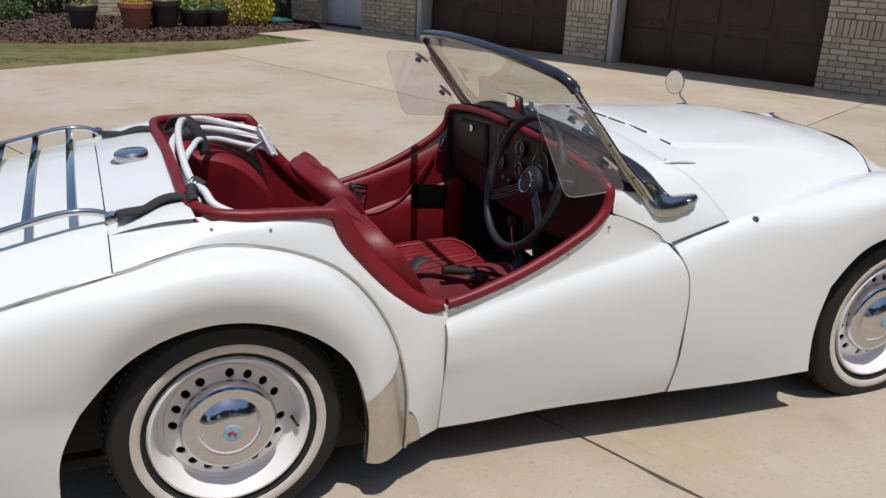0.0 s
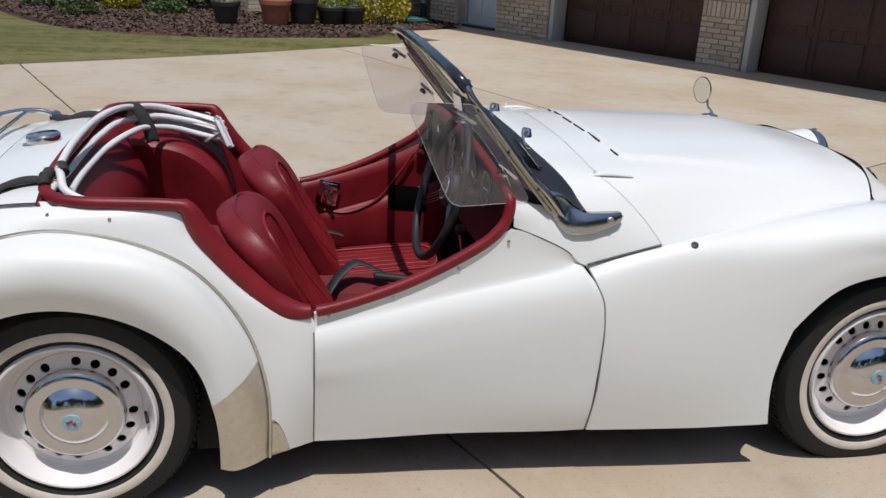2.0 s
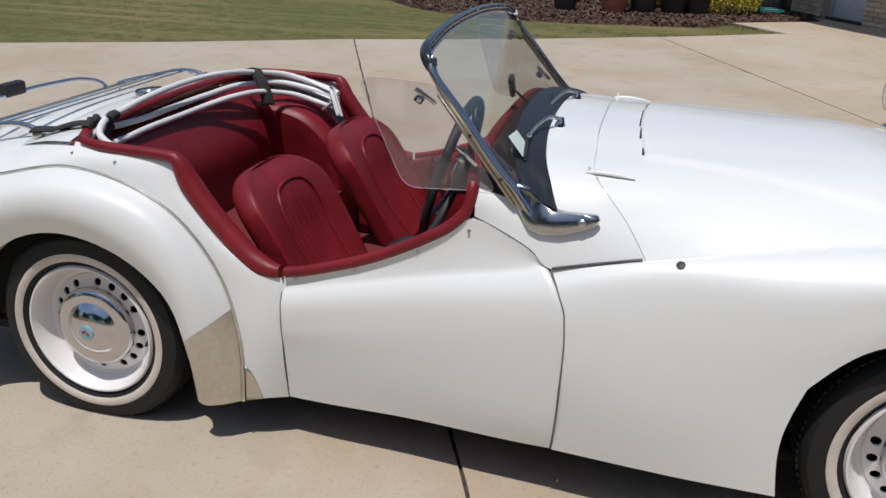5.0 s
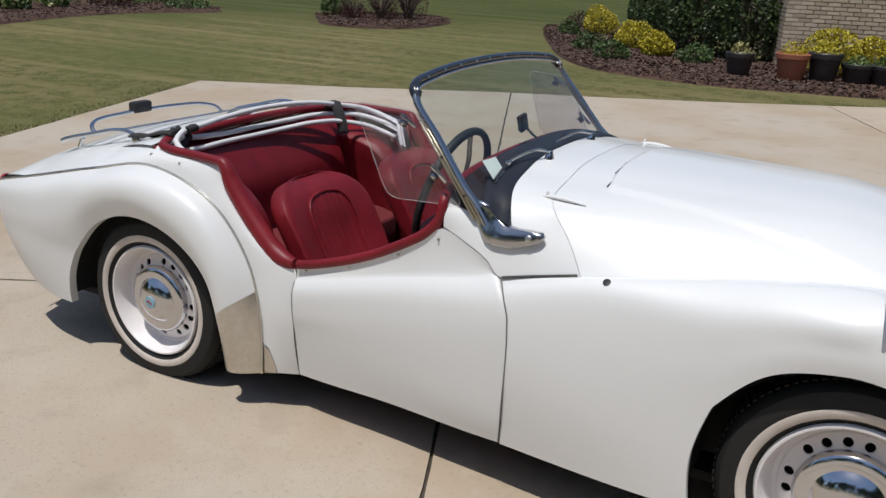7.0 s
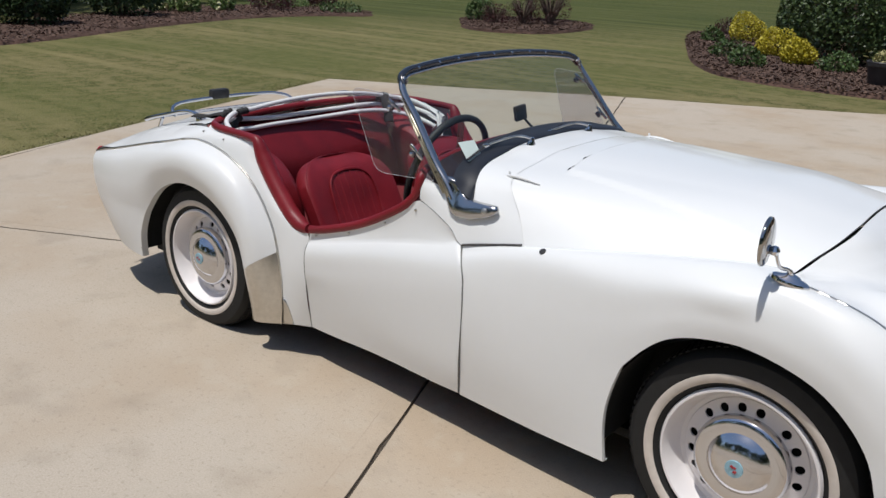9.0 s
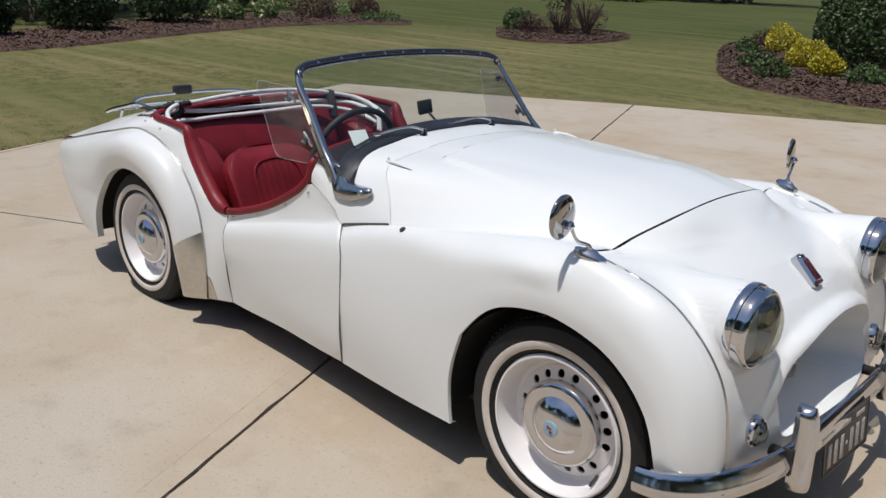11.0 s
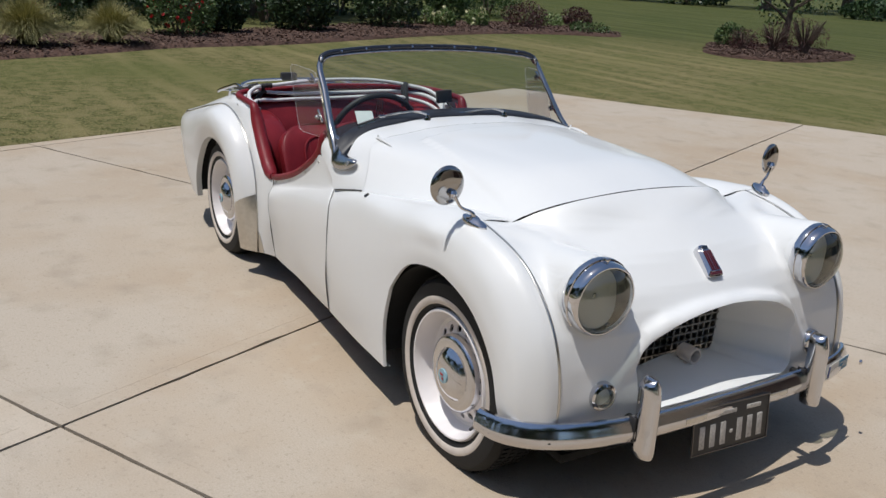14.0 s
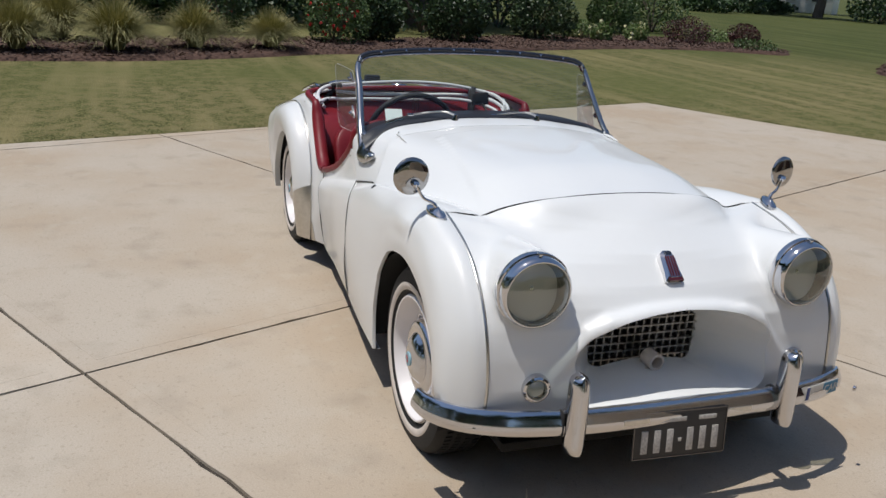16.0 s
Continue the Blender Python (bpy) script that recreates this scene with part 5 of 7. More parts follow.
# steering wheel
sw = new("steering_wheel")
sw.parent = car
sw["label"] = "black thin-rimmed steering wheel with sprung spokes"
SWM = aim((-.150, -.305, .762), (-1, 0, .30))
th = np.linspace(0, 2 * math.pi, 72, endpoint=False)
tube_part("rim", [SWM @ Vector((.208 * math.cos(a), .208 * math.sin(a), .012)) for a in th], .0125, BLACK, sw, n=12, closed=True)
for a in (90, 210, 330):
    for d in (-.014, -.005, .005, .014):
        c, si = math.cos(radians(a)), math.sin(radians(a))
        tube_part("spoke", [SWM @ Vector((r * c - d * si, r * si + d * c, h)) for r, h in ((.04, -.012), (.12, -.006), (.203, .012))], .0020, DARKSTEEL, sw, n=6)
lathe_part("hub", [(.052, -.05), (.056, -.02), (.052, -.004), (.034, .004), (.030, .002), (0, .003)], SWM, BLACK, sw, n=36)
lathe_part("hub_ring", [(.036, .002), (.034, .007), (.030, .006)], SWM, CHROME, sw, n=36)
lathe_part("medallion", [(0, .007), (.028, .005)], SWM, DASH, sw, n=30)
tube_part("column", [SWM @ Vector((0, 0, -.03)), SWM @ Vector((0, 0, -.45))], .022, BLACK, sw, n=14)

# hood frame folded round the back of the cockpit
hood = new("hood_frame")
hood.parent = car
hood["label"] = "white tubular hood frame folded down behind the seats"


def bow(points, r=.0100):
    return tube_part("bow", spline(points, 110), r, FRAMEPAINT, hood, n=10)


bow([(-.800, .480, .765), (-.90, .505, .785), (-1.00, .480, .818), (-1.070, .380, .850), (-1.105, .20, .874), (-1.130, 0, .879), (-1.142, -.18, .871), (-1.145, -.32, .858), (-1.138, -.43, .843), (-1.124, -.478, .832), (-1.110, -.520, .806), (-1.070, -.540, .785), (-1.02, -.545, .772), (-.97, -.542, .764)])
bow([(-.800, .470, .745), (-.90, .490, .765), (-1.02, .455, .795), (-1.10, .33, .812), (-1.140, .12, .808), (-1.150, -.06, .805), (-1.150, -.25, .805), (-1.146, -.40, .812), (-1.142, -.48, .806), (-1.148, -.520, .790), (-1.115, -.548, .780), (-1.06, -.556, .774), (-1.01, -.552, .768)])
bow([(-.795, .460, .715), (-.875, .480, .722), (-.96, .450, .755), (-1.03, .35, .788), (-1.07, .21, .796), (-1.112, .06, .785), (-1.126, -.10, .780), (-1.130, -.26, .779), (-1.128, -.36, .776), (-1.118, -.44, .772), (-1.098, -.49, .764), (-1.06, -.520, .756), (-1.01, -.530, .748), (-.96, -.528, .742)])
for p, q, w in (((-.822, .466, .788), (-.780, .432, .700), .026), ((-.815, .472, .770), (-.95, .515, .800), .018), ((-.800, .462, .742), (-.945, .500, .770), .016), ((-.795, .455, .755), (-.86, .480, .700), .020)):
    a, b = Vector(p), Vector(q)
    d = b - a
    box_part("hinge_plate", (.005, w, d.length), Matrix.Translation((a + b) / 2) @ d.to_track_quat("Z", "X").to_matrix().to_4x4(), FRAMEPAINT, hood, .002, "flat white hinge link")
    for e in (a, b):
        lathe_part("rivet", [(.008, -.004), (.008, .004), (.004, .006), (0, .006)], aim(e, (-.3, -1, .3)), STEEL, hood, n=12)
bm = bmesh.new()
tri = [(-.828, .470, .792), (-.812, .458, .792), (-.768, .426, .700), (-.790, .440, .694), (-.850, .485, .738), (-.855, .488, .752)]
fr, bk = [bm.verts.new(p) for p in tri], [bm.verts.new((x + .004, y + .004, z)) for x, y, z in tri]
bm.faces.new(fr), bm.faces.new(bk[::-1])
for i in range(6):
    bm.faces.new((fr[i], fr[(i + 1) % 6], bk[(i + 1) % 6], bk[i]))
part("pivot_plate", bm, FRAMEPAINT, hood, "white three-cornered pivot plate")
# straps of black cloth round the bows
p = spline([(-1.118, .395, .820), (-1.102, .385, .858), (-1.078, .370, .866), (-1.050, .352, .840), (-1.030, .345, .800), (-1.015, .340, .740)], 24)
bm = bmesh.new()
add_grid(bm, np.stack([p + (.018, .013, -.002), p + (.002, 0, .003), p + (-.018, -.013, -.002)]))
skin(part("hood_strap", bm, CLOTH, hood, "black cloth hood strap"), .005)
for line in ([(-1.138, -.395, .848), (-1.132, -.425, .846), (-1.122, -.455, .838)], [(-1.135, -.43, .822), (-1.136, -.455, .800), (-1.130, -.475, .775), (-1.112, -.485, .750)], [(-1.120, -.46, .770), (-1.095, -.495, .757), (-1.07, -.515, .748)], [(-1.150, -.46, .842), (-1.158, -.49, .830), (-1.155, -.515, .815)]):
    tube_part("hood_tape", spline(line, 10), [.013 + .003 * math.sin(2.1 * k) for k in range(10)], CLOTH, hood, "black cloth tape wound round the bow", n=9)
for s in (-1, 1):
    # loose black webbing on the deck
    rs = np.random.RandomState(3 + s)
    u = np.linspace(0, 1, 20)
    yc = -.455 if s < 0 else .35
    base = np.stack([-1.165 - .165 * u, yc - s * -.05 * u + .012 * np.sin(6 * u), .832 - .028 * u + .010 * np.sin(7 * u + s) * (u < .95) - .10 * (abs(yc) - .35) * 1.0 * 0], 1)
    zdeck = .832 - .135 * (base[:, 1] ** 2) * .75 - .024 * ((-1.175 - base[:, 0]) / .17).clip(0)
    base[:, 2] = zdeck + .010 + .008 * np.abs(np.sin(5 * u))
    bm = bmesh.new()
    add_grid(bm, np.stack([base + (0, -.026, -.004), base + (0, 0, .006), base + (0, .026, -.004)]))
    skin(part("loose_webbing", bm, CLOTH, car, "crumpled black webbing on the rear deck"), .006)

# seat belt across the driver's seat, door catches and cables
for pts, w in (([(-.475, -.115, .350), (-.455, -.095, .378), (-.42, -.05, .405), (-.37, -.02, .428), (-.32, -.035, .415), (-.27, -.06, .392), (-.22, -.09, .378)], .026), ([(-.50, .44, .35), (-.46, .44, .38), (-.38, .42, .372)], .022)):
    p = spline(pts, 24)
    bm = bmesh.new()
    add_grid(bm, np.stack([p + (.006, -w, 0), p, p + (-.006, w, 0)]))
    skin(part("seat_belt", bm, plain("belt_webbing", (0.018, 0.020, 0.023), 0.6, grain=0.2, vary=0.1, scale=200), car, "dark grey seat belt webbing"), .003)
box_part("belt_buckle", (.05, .04, .018), pose(-.19, -.11, .376, 0, 8, 30), BLACK, car, .004, "black seat belt buckle")
for s in (-1, 1):
    catch = new("door_catch")
    catch.parent = car
    catch["label"] = "chrome door catch on the red door lining"
    y = s * .592
    box_part("plate", (.080, .005, .095), pose(-.425, y - s * .012, .490, 0, 12, 0), CHROME, catch, .002)
    for dx in (-.022, 0, .022):
        box_part("rib", (.010, .010, .060), pose(-.425 + dx, y - s * .018, .482, 0, 12, 0), CHROME, catch, .003)
    box_part("bolt", (.060, .022, .022), pose(-.418, y - s * .022, .520, 0, 12, 0), CHROME, catch, .004)
    tube_part("pull", [(-.43, y - s * .028, .495), (-.405, y - s * .032, .450)], .006, STEEL, catch, n=8)
    box_part("hinge", (.05, .03, .06), pose(-.055, s * .586, .675, 0, 20, 0), CHROME, catch, .006)
    tube_part("pull_cord", spline([(-.44, y - s * .006, .42), (-.36, y - s * .012, .41), (-.24, y - s * .012, .46), (-.16, y - s * .01, .56), (-.10, y - s * .008, .65)], 24), .005, RED, catch, n=6)
    # flat black plate in place of a pocket's shaded inside
    box_part("pocket_opening", (.150, .004, .100), pose(-.118, y - s * .016, .468, 0, 4, 0), HOLLOW, catch, .001, "flat black plate for the shade inside a pocket opening")
    sheet("door_pocket", [[(-.46, .588, .24), (-.1, .588, .24), (.05, .588, .24)], [(-.46, .582, .34), (-.1, .580, .38), (.05, .582, .42)], [(-.46, .588, .40), (-.12, .588, .50), (.05, .588, .56)]], 12, 6, RED, catch, "", s)


# ---- the body as this car stands: cockpit a little further ahead, scuttle lower, rear wings fuller ----
def settle(p):
    x, y, z = p[:, 0], p[:, 1], p[:, 2]
    dx = np.interp(x, [-2, -1.4, -1.12, -.85, -.5, -.15, .2, .5, .85, 1.15, 1.5], [-.008, -.008, -.006, .010, .007, .014, .014, .015, .010, .002, 0])
    screen_zone = smooth_step(-.5, -.35, x) * (1 - smooth_step(.3, .5, x))
    dx = dx - .012 * smooth_step(.80, 1.08, z) * screen_zone
    rear = smooth_step(-1.75, -1.2, x) * (1 - smooth_step(-.85, -.6, x)) * smooth_step(.3, .6, z) * smooth_step(.35, .55, np.abs(y))
    mid = smooth_step(-.2, .15, x) * (1 - smooth_step(.5, 1.0, x))
    top = smooth_step(.82, .90, z) * smooth_step(-.15, .0, x) * (1 - smooth_step(.6, 1.1, x))
    dz = .020 * rear - .010 * mid - .016 * top - .012 * smooth_step(.95, 1.1, z) * screen_zone
    dy = -.020 * smooth_step(.1, .6, y) * (1 - .5 * smooth_step(1.3, 1.5, x)) + .007 * smooth_step(.2, .55, -y) * smooth_step(-.45, -.2, x) * (1 - smooth_step(.6, 1.0, x))
    return p + np.stack([dx, dy, dz], 1)


bpy.context.view_layer.update()
rolling = {o for w in car.children if w.name.startswith("wheel") for o in [w, *w.children_recursive]}
for ob in car.children_recursive:
    if ob.type == "MESH" and ob not in rolling:
        if ob.data.users > 1:
            ob.data = ob.data.copy()
        co = np.empty(len(ob.data.vertices) * 3)
        ob.data.vertices.foreach_get("co", co)
        m = np.array(ob.matrix_world)
        place = settle(co.reshape(-1, 3) @ m[:3, :3].T + m[:3, 3])
        back = np.linalg.inv(m)
        ob.data.vertices.foreach_set("co", (place @ back[:3, :3].T + back[:3, 3]).ravel())
        ob.data.update()


# ---- the ground ----
def concrete():
    m, nt, b = principled("concrete")
    co = nt.nodes.new("ShaderNodeTexCoord")

    def tex(scale, detail, lo, hi, a, c):
        n, r = nt.nodes.new("ShaderNodeTexNoise"), nt.nodes.new("ShaderNodeMapRange")
        n.inputs["Scale"].default_value, n.inputs["Detail"].default_value = scale, detail
        nt.links.new(co.outputs["Object"], n.inputs["Vector"])
        r.inputs[1].default_value, r.inputs[2].default_value, r.inputs[3].default_value, r.inputs[4].default_value = lo, hi, a, c
        nt.links.new(n.outputs[0], r.inputs[0])
        return n, r.outputs[0]

    def blend(fac, a, c):
        x = nt.nodes.new("ShaderNodeMix")
        x.data_type = "RGBA"
        nt.links.new(fac, x.inputs[0])
        for k, v in ((6, a), (7, c)):
            if isinstance(v, tuple):
                x.inputs[k].default_value = (*v, 1)
            else:
                nt.links.new(v, x.inputs[k])
        return x.outputs[2]

    fine, f1 = tex(160, 4, .3, .7, 0, 1)
    _, f2 = tex(0.8, 10, .42, .62, 0, .80)
    _, f3 = tex(4.5, 12, .54, .72, 0, .46)
    _, f6 = tex(7.0, 12, .55, .68, 0, .34)
    _, f7 = tex(60, 3, .58, .70, 0, .40)
    _, f4 = tex(0.35, 3, .35, .65, 0, .4)
    _, f5 = tex(22, 6, .66, .78, 0, .45)
    c = blend(f1, (0.415, 0.352, 0.278), (0.535, 0.462, 0.372))
    c = blend(f4, c, (0.50, 0.448, 0.375))
    c = blend(f2, c, (0.425, 0.332, 0.235))
    c = blend(f3, c, (0.335, 0.280, 0.215))
    c = blend(f5, c, (0.24, 0.20, 0.155))
    c = blend(f6, c, (0.50, 0.445, 0.365))
    c = blend(f7, c, (0.30, 0.25, 0.19))
    info, rr = nt.nodes.new("ShaderNodeObjectInfo"), nt.nodes.new("ShaderNodeMapRange")
    rr.inputs[3].default_value, rr.inputs[4].default_value = 0.95, 1.05
    nt.links.new(info.outputs["Random"], rr.inputs[0])
    sc = nt.nodes.new("ShaderNodeVectorMath")
    sc.operation = "SCALE"
    nt.links.new(c, sc.inputs[0])
    nt.links.new(rr.outputs[0], sc.inputs["Scale"])
    nt.links.new(sc.outputs[0], b.inputs["Base Color"])
    b.inputs["Roughness"].default_value = 0.85
    b.inputs["Specular IOR Level"].default_value = 0.25
    bp = nt.nodes.new("ShaderNodeBump")
    bp.inputs["Strength"].default_value, bp.inputs["Distance"].default_value = 0.8, 0.0020
    nt.links.new(fine.outputs[0], bp.inputs["Height"])
    nt.links.new(bp.outputs[0], b.inputs["Normal"])
    return m


def lawn_material(name, k=1.0):
    """Mown grass: blades' grain, dry patches and soft mowing bands."""
    m, nt, b = principled(name)
    co = nt.nodes.new("ShaderNodeTexCoord")
    fine, patch, broad, wave = (nt.nodes.new("ShaderNodeTex" + t) for t in ("Noise", "Noise", "Noise", "Noise"))
    mp = nt.nodes.new("ShaderNodeMapping")
    mp.inputs["Rotation"].default_value = (0, 0, radians(28))
    nt.links.new(co.outputs["Object"], mp.inputs["Vector"])
    for n, s, d in ((fine, 48, 12), (patch, 5.0, 14), (broad, 0.28, 6)):
        n.inputs["Scale"].default_value, n.inputs["Detail"].default_value = s, d
        nt.links.new(co.outputs["Object"], n.inputs["Vector"])
    mp.inputs["Scale"].default_value = (0.16, 2.3, 1.0)
    wave.inputs["Scale"].default_value, wave.inputs["Detail"].default_value = 1.0, 6
    nt.links.new(mp.outputs[0], wave.inputs["Vector"])

    def rng(out, lo, hi, a, c):
        r = nt.nodes.new("ShaderNodeMapRange")
        r.inputs[1].default_value, r.inputs[2].default_value, r.inputs[3].default_value, r.inputs[4].default_value = lo, hi, a, c
        nt.links.new(out, r.inputs[0])
        return r.outputs[0]

    def blend(fac, a, c):
        x = nt.nodes.new("ShaderNodeMix")
        x.data_type = "RGBA"
        nt.links.new(fac, x.inputs[0])
        for i, v in ((6, a), (7, c)):
            if isinstance(v, tuple):
                x.inputs[i].default_value = (*[q * k for q in v], 1)
            else:
                nt.links.new(v, x.inputs[i])
        return x.outputs[2]

    tuft = nt.nodes.new("ShaderNodeTexNoise")
    tuft.inputs["Scale"].default_value, tuft.inputs["Detail"].default_value = 26, 12
    nt.links.new(co.outputs["Object"], tuft.inputs["Vector"])
    c = blend(rng(fine.outputs[0], .41, .59, 0, 1), (0.056, 0.064, 0.017), (0.214, 0.196, 0.084))
    c = blend(rng(tuft.outputs[0], .46, .60, 0, .34), c, (0.062, 0.072, 0.020))
    c = blend(rng(patch.outputs[0], .45, .58, 0, .70), c, (0.218, 0.186, 0.086))
    c = blend(rng(wave.outputs[0], .47, .64, 0, .8), c, (0.262, 0.222, 0.104))
    c = blend(rng(broad.outputs[0], .42, .66, 0, .65), c, (0.110, 0.124, 0.038))
    far = nt.nodes.new("ShaderNodeVectorMath")
    far.operation = "LENGTH"
    nt.links.new(co.outputs["Object"], far.inputs[0])
    mow = nt.nodes.new("ShaderNodeTexNoise")
    mow.inputs["Scale"].default_value, mow.inputs["Detail"].default_value = .9, 10
    nt.links.new(mp.outputs[0], mow.inputs["Vector"])
    green = blend(rng(mow.outputs[0], .40, .62, 0, 1), (0.040, 0.060, 0.015), (0.096, 0.106, 0.034))
    c = blend(rng(far.outputs["Value"], 15, 23, 0, .85), c, green)
    nt.links.new(c, b.inputs["Base Color"])
    b.inputs["Roughness"].default_value = 0.95
    b.inputs["Specular IOR Level"].default_value = 0.15
    bp = nt.nodes.new("ShaderNodeBump")
    bp.inputs["Strength"].default_value, bp.inputs["Distance"].default_value = 1.0, 0.03
    nt.links.new(fine.outputs[0], bp.inputs["Height"])
    nt.links.new(bp.outputs[0], b.inputs["Normal"])
    return m


CONCRETE = concrete()
JOINT = plain("joint_dirt", (0.060, 0.048, 0.036), 0.95, grain=0.4, vary=0.3, scale=40)
GRASS = lawn_material("lawn")
MULCH = two_tone("mulch", (0.060, 0.032, 0.024), (0.13, 0.078, 0.058), 24.0, 0.95, 0.03, 8, 0.35, 0.65)
CHIP = leafy("mulch_chips", (0.045, 0.027, 0.021), (0.150, 0.095, 0.072), 0.9)
JA, JB, J0 = np.array((-.385, .923)), np.array((.887, .462)), np.array((.435, -1.700))
DRIVE = [(17, -20), (-1.5, -20), (-1.9, -8.5), (-3.68, -2.45), (-4.45, -.27), (-5.02, 1.32), (-6.26, 4.92), (-4.68, 5.80), (-3.22, 6.76), (-2.09, 7.33), (-.94, 7.99), (.58, 8.98), (1.85, 9.92), (1.52, 10.35), (1.20, 10.82), (1.85, 11.25), (2.55, 11.72), (2.45, 12.5), (3.6, 13.4), (10.5, 4), (17, 2)]


def clip(poly, origin, normal):
    """The part of a polygon on the side that the normal points to."""
    out = []
    d = [float(np.dot(np.subtract(p, origin), normal)) for p in poly]
    for i in range(len(poly)):
        a, b, da, db = np.array(poly[i]), np.array(poly[(i + 1) % len(poly)]), d[i], d[(i + 1) % len(poly)]
        if da >= 0:
            out.append(tuple(a))
        if da * db < 0:
            out.append(tuple(a + (b - a) * da / (da - db)))
    return out


def flat_part(name, outline, z, material, parent=None, depth=0.0, label="", bevel=0.0):
    bm = bmesh.new()
    top = [bm.verts.new((x, y, z)) for x, y in outline]
    face = bm.faces.new(top)
    if face.normal.z < 0:
        face.normal_flip()
    if depth:
        low = [bm.verts.new((x, y, z - depth)) for x, y in outline]
        for i in range(len(top)):
            j = (i + 1) % len(top)
            bm.faces.new((top[i], top[j], low[j], low[i]))
        if bevel:
            bmesh.ops.bevel(bm, geom=[e for e in face.edges], offset=bevel, segments=2, affect="EDGES", profile=0.5)
    bmesh.ops.triangulate(bm, faces=[f for f in bm.faces if len(f.verts) > 4])
    return part(name, bm, material, parent, label, smooth=False)


def slab(poly, field):
    """One cast slab: slightly chipped edges, and the field a little proud of the tooled border along the joints."""
    mid = np.mean(poly, axis=0)
    rim = []
    for i in range(len(poly)):
        a, b = np.array(poly[i]), np.array(poly[(i + 1) % len(poly)])
        k = max(1, int(np.linalg.norm(b - a) / .11))
        for j in range(k):
            p = a + (b - a) * j / k
            w = np.linalg.norm(mid - p)
            rim.append(p + (mid - p) / w * (abs(chip.normal(0, .0030)) + (.009 if chip.rand() < .05 else 0)))
    bm = bmesh.new()
    face = bm.faces.new([bm.verts.new((x, y, 0)) for x, y in rim])
    if face.normal.z < 0:
        face.normal_flip()
    for v in bm.verts:
        v.co.z = -.0006
    edges = [e for e in bm.edges if e.is_boundary]
    low = bmesh.ops.extrude_edge_only(bm, edges=edges)["geom"]
    for v in low:
        if isinstance(v, bmesh.types.BMVert):
            v.co.z = -.05
    if len(field) >= 3:
        high, low = ([bm.verts.new((x, y, z)) for x, y in field] for z in (0, -.001))
        cap = bm.faces.new(high)
        for i in range(len(high)):
            bm.faces.new((high[i - 1], high[i], low[i], low[i - 1]))
        if cap.normal.z < 0:
            cap.normal_flip()
    bmesh.ops.triangulate(bm, faces=[f for f in bm.faces if len(f.verts) > 4])
    return part("slab", bm, CONCRETE, drive, smooth=False)


chip = np.random.RandomState(8)
ground = flat_part("ground", [(-600, -600), (600, -600), (600, 600), (-600, 600)], -0.03, GRASS)
tagged(ground, "mown lawn of dry green-brown grass reaching distant trees", "lawn", kind="structure")
drive = flat_part("driveway", DRIVE, -0.012, JOINT, depth=0.1)
tagged(drive, "pale beige concrete driveway of large slabs with dark joints", "driveway", kind="structure")
NA, NB = np.array((JA[1], -JA[0])), np.array((-JB[1], JB[0]))
b_cuts, a_cuts = [-40, -7.5, -3.9, 0, 3.85, 7.6, 11.4, 40], [-40, -7.6, -3.9, 0, 2.47, 40]
for b0, b1 in zip(b_cuts, b_cuts[1:]):
    for a0, a1 in zip(a_cuts, a_cuts[1:]):
        outline = []
        for g in (0.0050, 0.085):
            poly = DRIVE
            for o, nn in ((J0 + JB * b0 + NA * g, NA), (J0 + JB * b1 - NA * g, -NA), (J0 + JA * a0 + NB * g, NB), (J0 + JA * a1 - NB * g, -NB)):
                poly = clip(poly, o, nn)
                if len(poly) < 3:
                    break
            outline.append([p for i, p in enumerate(poly) if np.linalg.norm(np.subtract(p, poly[i - 1])) > 0.02])
        if len(outline[0]) >= 3:
            slab(*outline)


def inside(poly, x, y):
    c = np.zeros(len(x), bool)
    for (x0, y0), (x1, y1) in zip(poly, poly[1:] + poly[:1]):
        if y0 != y1:
            c ^= ((y0 > y) != (y1 > y)) & (x < (x1 - x0) * (y - y0) / (y1 - y0) + x0)
    return c


def ring_of(points, n=90):
    p = [*points, points[0]]
    return [tuple(q) for q in spline(p, n)[:-1]]


def from_quads(name, quads, material, label, category, parent=None):
    """One mesh of many small four-sided pieces: array (n, 4, 3)."""
    q = np.asarray(quads, float)
    n = len(q)
    me = bpy.data.meshes.new(name)
    me.vertices.add(4 * n)
    me.vertices.foreach_set("co", q.reshape(-1))
    me.loops.add(4 * n)
    me.loops.foreach_set("vertex_index", np.arange(4 * n, dtype=np.int32))
    me.polygons.add(n)
    me.polygons.foreach_set("loop_start", np.arange(0, 4 * n, 4, dtype=np.int32))
    me.update(calc_edges=True)
    me.validate()
    me.materials.append(material)
    ob = new(name, me)
    if parent:
        ob.parent = parent
        if label:
            ob["label"] = label
    else:
        tagged(ob, label, category, kind="stuff")
    return ob


